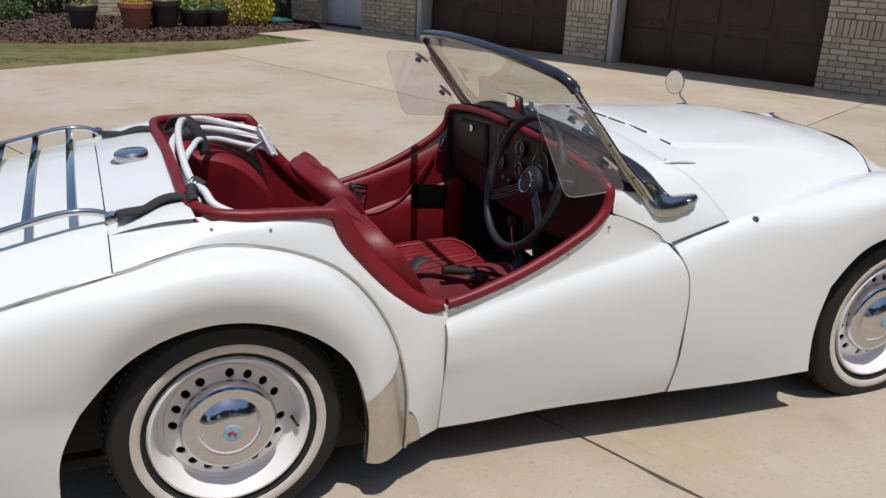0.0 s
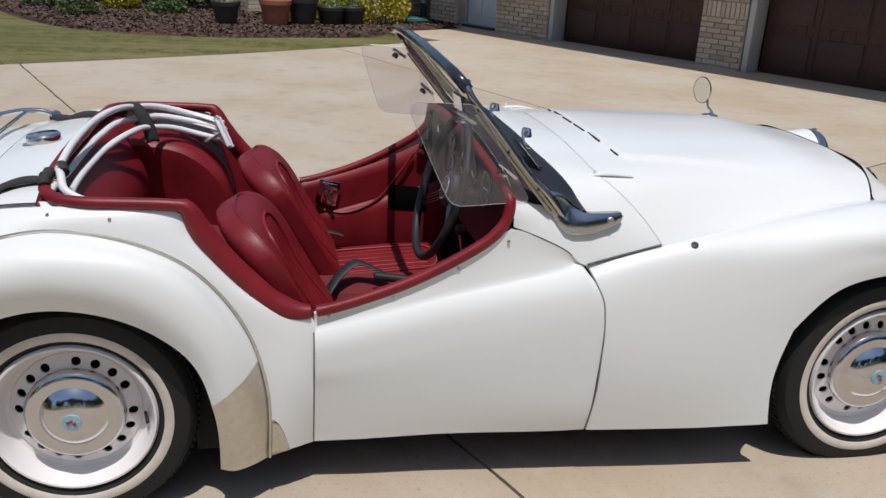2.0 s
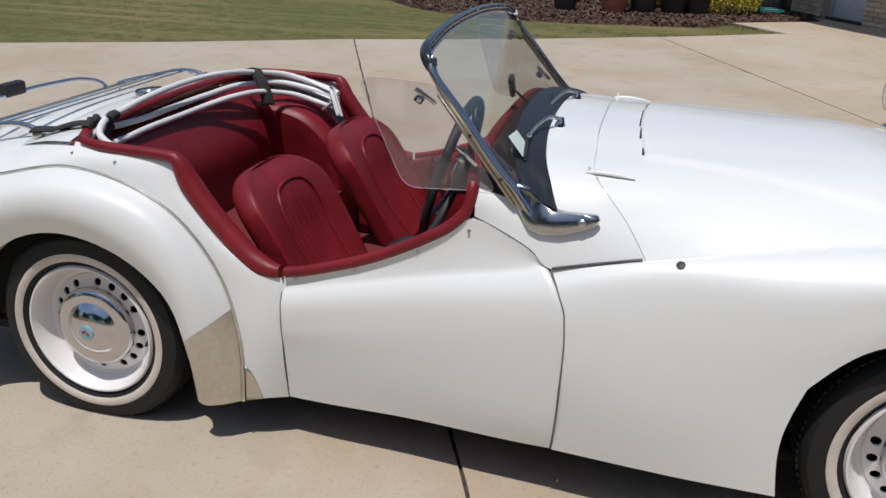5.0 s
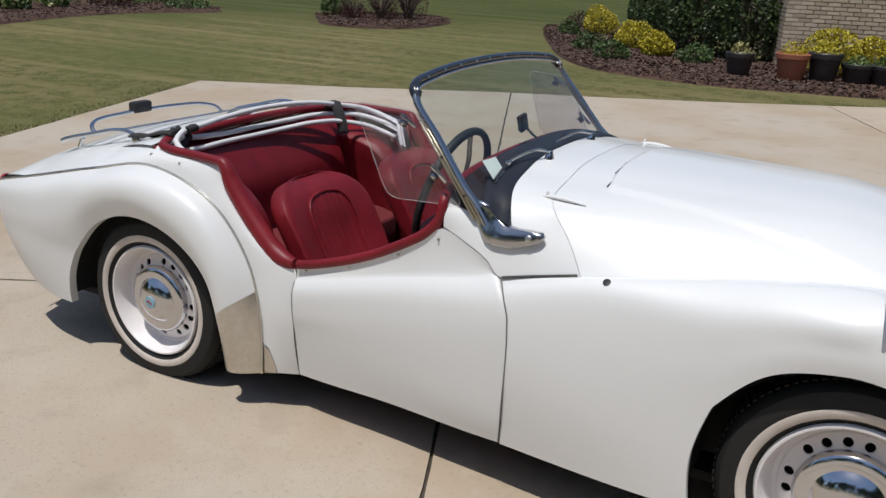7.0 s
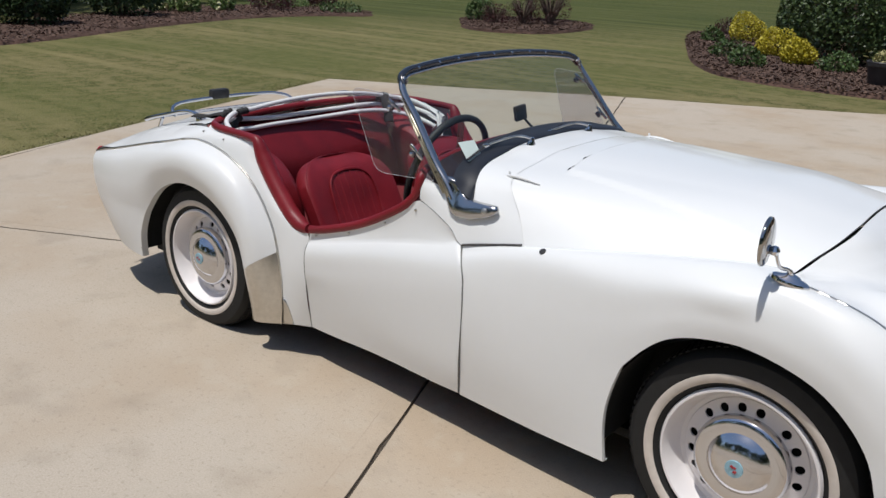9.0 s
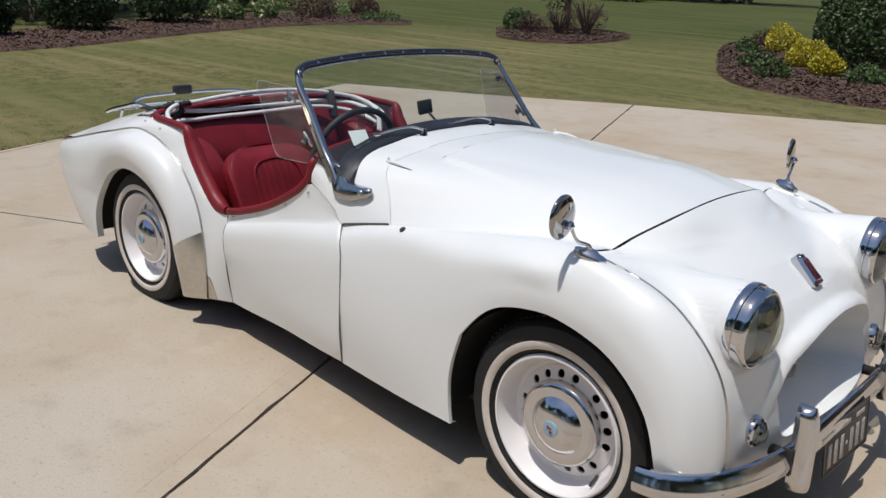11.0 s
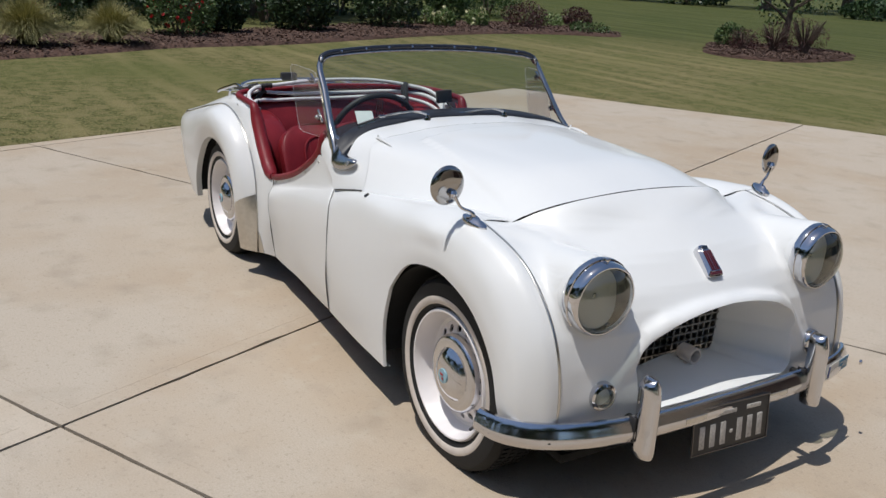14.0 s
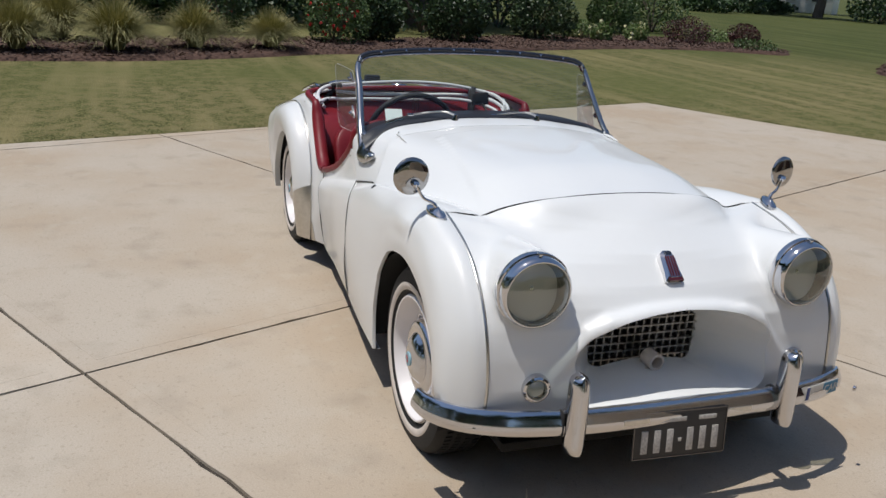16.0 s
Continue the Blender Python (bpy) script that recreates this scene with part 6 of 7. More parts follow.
# planting beds
BED_LONG = ring_of([(-7.8, -7.4), (-8.4, -5.2), (-9.14, -3.07), (-9.55, -1.4), (-10.65, .68), (-11.23, 1.54), (-12.0, 3.9), (-13.9, 7.6), (-15.1, 10.8), (-15.2, 12.9), (-14.7, 14.4), (-15.6, 15.3), (-17.6, 15.0), (-18.7, 13.2), (-18.2, 10.4), (-16.6, 7.3), (-15.3, 5.0), (-14.2, 3.1), (-13.6, 1.0), (-12.6, -1.6), (-11.6, -5.0), (-10.6, -7.8)], 120)
BED_ISLE = ring_of([(-11.9, 14.8), (-10.9, 13.7), (-10.0, 13.5), (-9.2, 14.2), (-9.15, 15.7), (-9.8, 17.7), (-11.2, 18.6), (-12.8, 17.6), (-12.9, 16.2)], 60)
BED_HOUSE = ring_of([(-7.4, 18.4), (-6.6, 16.3), (-5.6, 14.1), (-4.1, 11.2), (-3.35, 10.3), (-2.4, 9.85), (-1.2, 9.75), (-.2, 9.95), (.99, 10.39), (1.20, 10.85), (1.85, 11.3), (2.5, 11.8), (2.3, 12.9), (1.5, 13.9), (-.8, 13.4), (-2.6, 15.5), (-4.4, 19.6), (-6.4, 20.6)], 110)
rng = np.random.RandomState(11)
for nm, bed, count in (("planting_bed", BED_LONG, 20000), ("planting_bed", BED_ISLE, 8000), ("planting_bed", BED_HOUSE, 26000)):
    bm = bmesh.new()
    b2 = np.array(bed)
    way = np.roll(b2, -1, 0) - np.roll(b2, 1, 0)
    way /= np.linalg.norm(way, axis=1)[:, None]
    area = np.sum(b2[:, 0] * np.roll(b2[:, 1], -1) - b2[:, 1] * np.roll(b2[:, 0], -1))
    inward = np.stack([-way[:, 1], way[:, 0]], 1) * np.sign(area)
    rings = [np.column_stack([b2, np.full(len(b2), -.035)]), np.column_stack([b2 + inward * .06, np.full(len(b2), .005)]), np.column_stack([b2 + inward * .22, np.full(len(b2), .035)])]
    add_grid(bm, np.array(rings), 1, wrap=True)
    top = [bm.verts.new(p) for p in rings[-1]]
    fc = bm.faces.new(top)
    bmesh.ops.triangulate(bm, faces=[fc])
    ob = part(nm, bm, MULCH, weld=0.001)
    tagged(ob, "raised planting bed covered in brown bark mulch", "planting bed", kind="structure")
    lo, hi = b2.min(0), b2.max(0)
    p = rng.uniform(lo, hi, (count * 3, 2))
    p = p[inside(bed, p[:, 0], p[:, 1])][:count]
    n = len(p)
    an, ln, wd, tl = rng.uniform(0, 6.28, n), rng.uniform(.012, .040, n), rng.uniform(.006, .013, n), rng.uniform(-.5, .5, n)
    dx, dz = np.stack([np.cos(an) * ln, np.sin(an) * ln, np.sin(tl) * ln], 1), np.stack([-np.sin(an) * wd, np.cos(an) * wd, rng.uniform(-.01, .01, n)], 1)
    base = np.column_stack([p, np.full(n, .048)])
    q = np.stack([base - dx - dz, base + dx - dz, base + dx + dz, base - dx + dz], 1)
    from_quads("bark_chips", q, CHIP, "loose brown bark mulch chips", "bark mulch")

# blades of grass along the slabs, thinning out into the lawn
BLADE = leafy("grass_blades", (0.115, 0.118, 0.036), (0.235, 0.212, 0.095), 0.8)
n = 1300000
p = rng.uniform((-17, -8), (4, 19), (n, 2))
gap = np.full(n, 9.0)
for a, b in zip(np.array(DRIVE[1:17]), np.array(DRIVE[2:18])):
    f = np.clip(((p - a) @ (b - a)) / ((b - a) @ (b - a)), 0, 1)
    gap = np.minimum(gap, np.linalg.norm(p - a - f[:, None] * (b - a), axis=1))
ok = ~inside(DRIVE, p[:, 0], p[:, 1]) & (rng.rand(n) < np.exp(-np.maximum(0, gap - .06) / .10))
for bed in (BED_LONG, BED_ISLE, BED_HOUSE):
    ok &= ~inside(bed, p[:, 0], p[:, 1])
p, gap = p[ok], gap[ok]
n = len(p)
an, hh = rng.uniform(0, 6.28, n), rng.uniform(.010, .024, n)
bw = np.stack([np.cos(an), np.sin(an), 0 * an], 1) * .0050
up = np.stack([rng.normal(0, .020, n), rng.normal(0, .020, n), hh], 1)
base = np.column_stack([p, np.full(n, -.032)])
q = np.stack([base - bw, base + bw, base + bw * .25 + up, base - bw * .25 + up], 1)
from_quads("grass_blades", q, BLADE, "short mown grass blades of the lawn", "grass")


# ---- plants ----
def blob_points(r, n, rs, lumps=9):
    """Places over an uneven rounded crown of radii r, with lumps and gaps, and the outward way at each."""
    v = rs.normal(size=(n, 3))
    v[:, 2] = np.abs(v[:, 2]) * 1.15 - .55
    v /= np.linalg.norm(v, axis=1)[:, None]
    c = rs.normal(size=(lumps, 3))
    c /= np.linalg.norm(c, axis=1)[:, None]
    c[:, 2] = np.abs(c[:, 2])
    bump = np.max(np.clip(v @ c.T, 0, 1) ** 6 * rs.uniform(.1, .35, lumps), axis=1)
    depth = 1 - rs.uniform(0, 1, n) ** 2 * .5
    return v * (0.78 + bump)[:, None] * depth[:, None] * r, v


def leaf_quads(p, v, size, rs, narrow=.5, droop=0.0):
    n = len(p)
    t = rs.normal(size=(n, 3)) + v * .9
    t[:, 2] -= droop
    t /= np.linalg.norm(t, axis=1)[:, None]
    w = np.cross(t, rs.normal(size=(n, 3)))
    w /= np.linalg.norm(w, axis=1)[:, None]
    s = size * rs.uniform(.6, 1.3, n)[:, None]
    return np.stack([p - t * s * .5, p + w * s * narrow * .5, p + t * s * .55, p - w * s * narrow * .5], 1)


def shrub(name, at, r, mat, label, category, leaves=1800, size=.06, seed=1, group="", narrow=.55, stems=7, flowers=None, lift=.0, flower_size=.06, flower_count=60):
    rs = np.random.RandomState(seed)
    bush = thing(name, label, category, group, at=(*at, 0.0))
    r = np.array(r, float)
    bm = bmesh.new()
    for k in range(stems):
        a = rs.uniform(0, 6.28)
        tip = np.array((math.cos(a) * r[0] * .6, math.sin(a) * r[1] * .6, lift + r[2] * rs.uniform(.8, 1.3)))
        add_tube(bm, spline([(math.cos(a) * .05, math.sin(a) * .05, -.02), tip * (.35, .35, .45), tip], 7), np.linspace(.016, .004, 7) * (r[2] / .5 + .4), 5)
    part("stem", bm, BARK, bush)
    p, v = blob_points(r, leaves, rs)
    p[:, 2] += lift + r[2] * .50
    p[:, 2] = np.maximum(p[:, 2], .03)
    from_quads("crown", leaf_quads(p, v, size, rs, narrow), mat, "", "", bush)
    if flowers:
        p, v = blob_points(r * 1.04, flower_count, rs)
        p[:, 2] += lift + r[2] * .50
        p[:, 2] = np.maximum(p[:, 2], .08)
        for i in range(len(p)):
            at6 = np.repeat(p[i:i + 1], 6, 0)
            from_quads("flower", leaf_quads(at6 + rs.normal(0, .012, at6.shape), np.repeat(v[i:i + 1], 6, 0), flower_size, rs, .9), flowers, "", "", bush)
    return bush


BARK = plain("bark", (0.10, 0.075, 0.055), 0.9, grain=0.3, vary=0.2, scale=60)
LEAF_DARK = leafy("leaf_dark", (0.012, 0.030, 0.010), (0.055, 0.095, 0.030), .45)
LEAF_GREEN = leafy("leaf_green", (0.025, 0.055, 0.012), (0.10, 0.16, 0.045), .5)
LEAF_HEDGE = leafy("leaf_hedge", (0.022, 0.045, 0.012), (0.085, 0.125, 0.040), .45)
LEAF_LIGHT = leafy("leaf_light", (0.05, 0.10, 0.020), (0.17, 0.24, 0.07), .5)
LEAF_GOLD = leafy("leaf_gold", (0.30, 0.26, 0.015), (0.62, 0.52, 0.05), .5)
LEAF_WINE = leafy("leaf_wine", (0.030, 0.010, 0.010), (0.11, 0.035, 0.032), .5)
LEAF_STRAW = leafy("blade_straw", (0.14, 0.15, 0.04), (0.50, 0.44, 0.20), .6)
PETAL_RED = leafy("petal_red", (0.42, 0.008, 0.012), (0.62, 0.03, 0.03), .5)
PETAL_PALE = leafy("petal_pale", (0.55, 0.52, 0.22), (0.75, 0.72, 0.50), .6)


def grass_clump(at, r, h, seed):
    rs = np.random.RandomState(seed)
    clump = thing("ornamental_grass", "tussock of arching straw-tipped ornamental grass in mulch", "grass clump", "grass clumps in the long bed", at=(*at, .02))
    n, k = 3400, 5
    a, lean, hh = rs.uniform(0, 6.28, n), rs.uniform(.02, 1.0, n) ** .6, rs.uniform(.6, 1.05, n) * h
    quads = []
    t = np.linspace(0, 1, k + 1)
    out = lean[:, None] * r * (t[None] ** 1.25) + (.12 * r * rs.rand(n) * (.3 + .7 * lean))[:, None]
    z = hh[:, None] * (t[None] * 1.12 - (lean * rs.uniform(.45, 1.05, n))[:, None] * t[None] ** 2.4)
    bend = a[:, None] + rs.normal(0, .35, n)[:, None] * t[None]
    x, y = np.cos(bend) * out, np.sin(bend) * out
    w = .0065 * (1 - .8 * t)
    c = np.stack([x, y, z], -1)
    side = np.stack([-np.sin(a), np.cos(a), 0 * a], 1)[:, None] * w[None, :, None]
    for i in range(k):
        quads.append(np.stack([c[:, i] - side[:, i], c[:, i] + side[:, i], c[:, i + 1] + side[:, i + 1], c[:, i + 1] - side[:, i + 1]], 1))
    from_quads("blades", np.stack(quads, 1).reshape(-1, 4, 3), LEAF_STRAW, "", "", clump)
    bm = bmesh.new()
    add_lathe(bm, [(.10, 0), (.08, .06), (.0, .10)], 12)
    part("crown_base", bm, BARK, clump)
    return clump


for i, (x, y, r, h) in enumerate(((-10.0, -2.95, .62, .84), (-11.8, -2.5, .66, .92), (-10.35, -1.66, .74, .86), (-11.05, -.47, .66, .80), (-11.5, .80, .62, .70), (-9.3, -4.4, .70, .84), (-8.7, -5.9, .70, .80))):
    grass_clump((x, y), r, h, 20 + i)
shrub("rose_bush", (-13.2, 2.30), (.68, .68, .80), LEAF_GREEN, "green rose bush with small red flowers", "rose bush", 4600, .060, 41, flowers=PETAL_RED, flower_count=44, flower_size=.06)
shrub("rose_bush", (-14.9, .35), (.60, .60, .75), LEAF_DARK, "dark green rose bush with few red flowers", "rose bush", 3600, .060, 42, flowers=PETAL_RED, flower_count=14, flower_size=.055)
for i, (x, y, rr, h) in enumerate(((-13.9, 3.25, .55, .72), (-14.7, 5.35, .76, .86), (-16.2, 8.1, .92, .98))):
    shrub("evergreen_shrub", (x, y), (rr, rr, h), LEAF_DARK, "rounded dark evergreen shrub in the mulch bed", "shrub", 5200, .085, 50 + i, "evergreens in the long bed")
for i, (x, y, rr, h) in enumerate(((-20.6, 12.6, .80, .95), (-22.0, 15.1, 1.15, 1.15))):
    shrub("light_green_shrub", (x, y), (rr, rr, h), LEAF_GREEN, "loose light green shrub on the lawn behind the bed", "shrub", 3600, .09, 56 + i, "loose shrubs behind the bed")
for i, (x, y) in enumerate(((-17.1, 9.7), (-16.6, 10.1), (-17.0, 11.4))):
    shrub("hydrangea", (x, y), (.36, .36, .34), LEAF_LIGHT, "low light-green shrub with cream flower heads", "shrub", 900, .07, 60 + i, "cream flowering shrubs", flowers=PETAL_PALE, flower_count=22, flower_size=.085)
for i, (x, y, rr) in enumerate(((-16.9, 12.9, .64), (-17.6, 15.4, .52))):
    shrub("barberry", (x, y), (rr, rr, rr * .80), LEAF_WINE, "dark wine-red barberry shrub", "shrub", 2400, .055, 66 + i, "wine-red shrubs")
shrub("ground_cover", (-17.6, 14.2), (.5, .7, .30), LEAF_LIGHT, "low light-green ground cover plants", "plant", 900, .06, 69)
shrub("ground_cover", (-15.6, 14.2), (.8, .6, .20), LEAF_GREEN, "low light-green ground cover plants", "plant", 900, .06, 70)
# the round island bed
shrub("evergreen_shrub", (-12.2, 15.9), (.45, .45, .44), LEAF_GREEN, "small bright evergreen shrub in the island bed", "shrub", 1500, .06, 71)
for i, (x, y, rr, h) in enumerate(((-11.3, 15.4, .42, .36), (-10.8, 15.9, .55, .52), (-10.3, 16.4, .62, .66))):
    shrub("barberry", (x, y), (rr, rr, h), LEAF_WINE, "upright brown-red twiggy shrub in the island bed", "shrub", 1300, .05, 72 + i, "twiggy shrubs", stems=60, narrow=.3)
# beside the house
for i, (x, y, rr, h) in enumerate(((-5.5, 17.0, .46, .46), (-3.80, 14.0, .40, .36), (-3.02, 12.85, .32, .30), (-.12, 12.0, .46, .56), (1.20, 11.75, .50, .60), (.45, 12.5, .36, .48))):
    shrub("golden_shrub", (x, y), (rr, rr, h), LEAF_GOLD, "bright yellow-leaved golden shrub", "shrub", 3200, .050, 80 + i, "golden shrubs by the house")
for i, (x, y, rr, h) in enumerate(((-3.35, 15.6, .95, 1.3), (-2.55, 14.5, .95, 1.3), (-1.65, 13.7, .85, 1.25), (-4.2, 17.2, .9, 1.3))):
    shrub("holly_bush", (x, y), (rr, rr, h), LEAF_HEDGE, "tall glossy dark green hedge shrub by the house", "shrub", 5600, .080, 90 + i, "hedge shrubs by the house")
for i, (x, y, rr) in enumerate(((-5.9, 16.1, .30), (-4.3, 12.9, .34), (-3.45, 11.6, .34), (-2.2, 12.3, .35))):
    shrub("perennial", (x, y), (rr, rr, .24), LEAF_GREEN, "low mixed green perennial in the mulch", "plant", 700, .06, 97 + i, "low perennials")
shrub("barberry", (-6.6, 18.6), (.35, .35, .3), LEAF_WINE, "small wine-red shrub in the mulch bed", "shrub", 700, .05, 103)


# pots
def pot(at, r, h, mat, label, plant, seed, lip=.04):
    ob = thing("plant_pot", label, "plant pot", "pots by the house", at=(*at, .045))
    bm = bmesh.new()
    add_lathe(bm, [(0, 0), (r * .70, 0), (r * .74, h * .05), (r * .90, h * .72), (r * .92, h * .78), (r * 1.0, h * .80), (r * 1.02, h * .97), (r * .98, h), (r * .88, h * .98), (r * .84, h * .86), (0, h * .84)], 40)
    part("bowl", bm, mat, ob)
    rs = np.random.RandomState(seed)
    p, v = blob_points(np.array((r * .8, r * .8, h * .5)), 260, rs)
    p[:, 2] += h * 1.0
    from_quads("plant", leaf_quads(p, v, .08, rs, .22), plant, "", "", ob)


TERRACOTTA = plain("terracotta", (0.36, 0.13, 0.075), 0.8, grain=0.08, vary=0.15, scale=30)
DARKPOT = plain("dark_pot", (0.035, 0.032, 0.034), 0.5, grain=0.1, vary=0.2, scale=30)
pot((-1.24, 10.86), .21, .33, DARKPOT, "tall black plastic pot on the mulch", LEAF_STRAW, 1)
pot((-.52, 10.98), .24, .37, TERRACOTTA, "terracotta plant pot on the mulch", LEAF_GOLD, 2)
pot((-.10, 11.18), .24, .40, DARKPOT, "black plant pot with golden shrub", LEAF_GOLD, 3)
pot((.34, 11.30), .23, .27, DARKPOT, "wide dark glazed pot on the mulch", LEAF_LIGHT, 4)
pot((.68, 11.42), .22, .27, DARKPOT, "wide dark glazed pot on the mulch", LEAF_LIGHT, 5)
hose = thing("garden_hose", "coiled teal garden hose on the mulch", "hose", at=(1.80, 12.0, .06))
bm = bmesh.new()
rs = np.random.RandomState(5)
add_tube(bm, [((.20 + .03 * math.sin(k * .9)) * math.cos(k * .35), (.17 + .03 * math.cos(k * .7)) * math.sin(k * .35), .012 + .0006 * k + .01 * rs.rand()) for k in range(70)], .011, 6)
part("coil", bm, plain("hose_teal", (0.02, 0.20, 0.19), 0.5), hose)


# ---- the house ----
def brick_material():
    m, nt, b = principled("brick")
    info = nt.nodes.new("ShaderNodeObjectInfo")
    geo = nt.nodes.new("ShaderNodeNewGeometry")
    add = nt.nodes.new("ShaderNodeMath")
    add.operation = "ADD"
    nt.links.new(info.outputs["Random"], add.inputs[0])
    nt.links.new(geo.outputs["Random Per Island"], add.inputs[1])
    fr = nt.nodes.new("ShaderNodeMath")
    fr.operation = "FRACT"
    nt.links.new(add.outputs[0], fr.inputs[0])
    ra = nt.nodes.new("ShaderNodeValToRGB")
    ra.color_ramp.elements[0].color, ra.color_ramp.elements[1].color = (0.42, 0.34, 0.25, 1), (0.62, 0.53, 0.42, 1)
    e = ra.color_ramp.elements.new(.5)
    e.color = (0.54, 0.45, 0.345, 1)
    nt.links.new(fr.outputs[0], ra.inputs[0])
    co, no = nt.nodes.new("ShaderNodeTexCoord"), nt.nodes.new("ShaderNodeTexNoise")
    no.inputs["Scale"].default_value = 30
    nt.links.new(co.outputs["Object"], no.inputs["Vector"])
    mr = nt.nodes.new("ShaderNodeMapRange")
    mr.inputs[3].default_value, mr.inputs[4].default_value = .82, 1.15
    nt.links.new(no.outputs[0], mr.inputs[0])
    sc = nt.nodes.new("ShaderNodeVectorMath")
    sc.operation = "SCALE"
    nt.links.new(ra.outputs[0], sc.inputs[0])
    nt.links.new(mr.outputs[0], sc.inputs["Scale"])
    nt.links.new(sc.outputs[0], b.inputs["Base Color"])
    b.inputs["Roughness"].default_value = 0.9
    return m


BRICK = brick_material()
MORTAR = plain("mortar", (0.38, 0.34, 0.28), 0.95, grain=0.08, vary=0.1, scale=60)
DOORWOOD = plain("dark_door", (0.060, 0.026, 0.018), 0.5, grain=0.15, vary=0.15, scale=25)
TRIMPAINT = plain("trim_paint", (0.50, 0.50, 0.50), 0.5, grain=0.02, vary=0.06, scale=20)
DOORPAINT = plain("door_paint", (0.62, 0.66, 0.70), 0.45, grain=0.02, vary=0.04, scale=20)
ROOF = plain("soffit", (0.55, 0.53, 0.50), 0.7, grain=0.03, vary=0.05, scale=10)
G0, GD = np.array((2.406, 12.80)), np.array((.510, -.860))
GN = np.array((-.860, -.510))
WALL_H = 2.75
PIECE = {}


def brick_mesh(w, h):
    if (w, h) not in PIECE:
        bm = bmesh.new()
        add_box(bm, (w, .03, h), None, .004, 1)
        me = bpy.data.meshes.new("brick")
        bm.to_mesh(me)
        bm.free()
        me.materials.append(BRICK)
        PIECE[(w, h)] = me
    return PIECE[(w, h)]


def brick_wall(name, p0, way, length, label, height=WALL_H, single=0, thick=.25, soldier=None):
    """A wall from p0 along way; its face looks to the right of the way seen from above turned out by the caller's order."""
    way = np.array(way) / np.linalg.norm(way)
    yaw = math.degrees(math.atan2(way[1], way[0]))
    m = pose(p0[0], p0[1], -.03, 0, 0, yaw)
    bm = bmesh.new()
    add_box(bm, (length, thick, height), pose(length / 2, thick / 2 + .012, height / 2))
    wall = part(name, bm, MORTAR, None, smooth=False)
    wall.matrix_basis = m
    tagged(wall, label, "wall", kind="structure")
    bw, bh, j = .194, .057, .010
    joined = bmesh.new()
    count = 0
    z, row = 0.0, 0
    while z < height - .06:
        tall = soldier and soldier[0] <= z < soldier[1]
        h = .194 if tall else bh
        w = bh if tall else bw
        x = 0.0 if (row % 2 == 0 or tall) else -(bw + j) / 2
        while x < length:
            x0, x1 = max(0, x), min(length, x + w)
            if x1 - x0 > .03:
                cx = (x0 + x1) / 2
                jig = ((row * 37 + int(x * 113)) % 7 - 3) * .0006
                if count < single:
                    ob = new("brick", brick_mesh(round(x1 - x0, 3), h))
                    ob.parent = wall
                    ob.matrix_basis = pose(cx, .003 + jig, z + h / 2)
                    count += 1
                else:
                    y0 = -.012 + jig
                    vs = [joined.verts.new(p) for p in ((x0 + .003, y0, z + .003), (x1 - .003, y0, z + .003), (x1 - .003, y0, z + h - .003), (x0 + .003, y0, z + h - .003), (x0, .014, z), (x1, .014, z), (x1, .014, z + h), (x0, .014, z + h))]
                    for f in ((0, 1, 2, 3), (0, 4, 5, 1), (1, 5, 6, 2), (2, 6, 7, 3), (3, 7, 4, 0)):
                        joined.faces.new([vs[k] for k in f])
            x += w + j
        z += h + j
        row += 1
    if joined.verts:
        rest = part("brickwork", joined, BRICK, wall, smooth=False)
        tagged(rest, kind="stuff")
    else:
        joined.free()
    return wall


def at_wall(s, off=.27):
    return G0 + GD * s + GN * off


# garage front: brick piers, two wide doors, a white side door
brick_wall("wall_garage_1", at_wall(1.62), GD, 1.12, "buff brick pier of the garage front", single=0, soldier=None)
brick_wall("wall_garage_2", at_wall(5.39), GD, .64, "buff brick pier between the garage doors", single=240, soldier=(.62, .80))
brick_wall("wall_garage_3", at_wall(8.78), GD, 3.4, "buff brick wall beside the garage door", single=0, soldier=(.62, .80))
brick_wall("wall_garage_4", at_wall(0.0), GD, .72, "buff brick wall beside the side door")
brick_wall("wall_garage_5", at_wall(-.6, .9), GN * -1, 2.0, "buff brick return wall")
brick_wall("wall_house", (-.95, 12.85), (3.5, 1.0), 3.9, "buff brick house wall behind the pots", single=60)
brick_wall("wall_house_side", (-.95 - 2.2, 12.85 + 8.0), (2.2, -8.0), 8.3, "buff brick side wall of the house")


def garage_door(name, s0, s1, label):
    yaw = math.degrees(math.atan2(GD[1], GD[0]))
    p = at_wall(s0, 0)
    ob = thing(name, label, "garage door", "garage doors", at=(p[0], p[1], 0), turn=yaw)
    w, h = s1 - s0, 2.2
    box_part("door_leaf", (w, .05, h), pose(w / 2, .03, h / 2), DOORWOOD, ob, .004)
    n = max(4, int(w / .6))
    for r in range(4):
        for k in range(n):
            cw = w / n
            box_part("panel", (cw - .10, .02, .42), pose((k + .5) * cw, 0, .28 + r * .55), DOORWOOD, ob, .010)
    for k in range(int(w / .15)):
        box_part("board_groove", (.006, .012, h), pose(.08 + k * .15, .004, h / 2), DOORWOOD, ob, 0)
    return ob


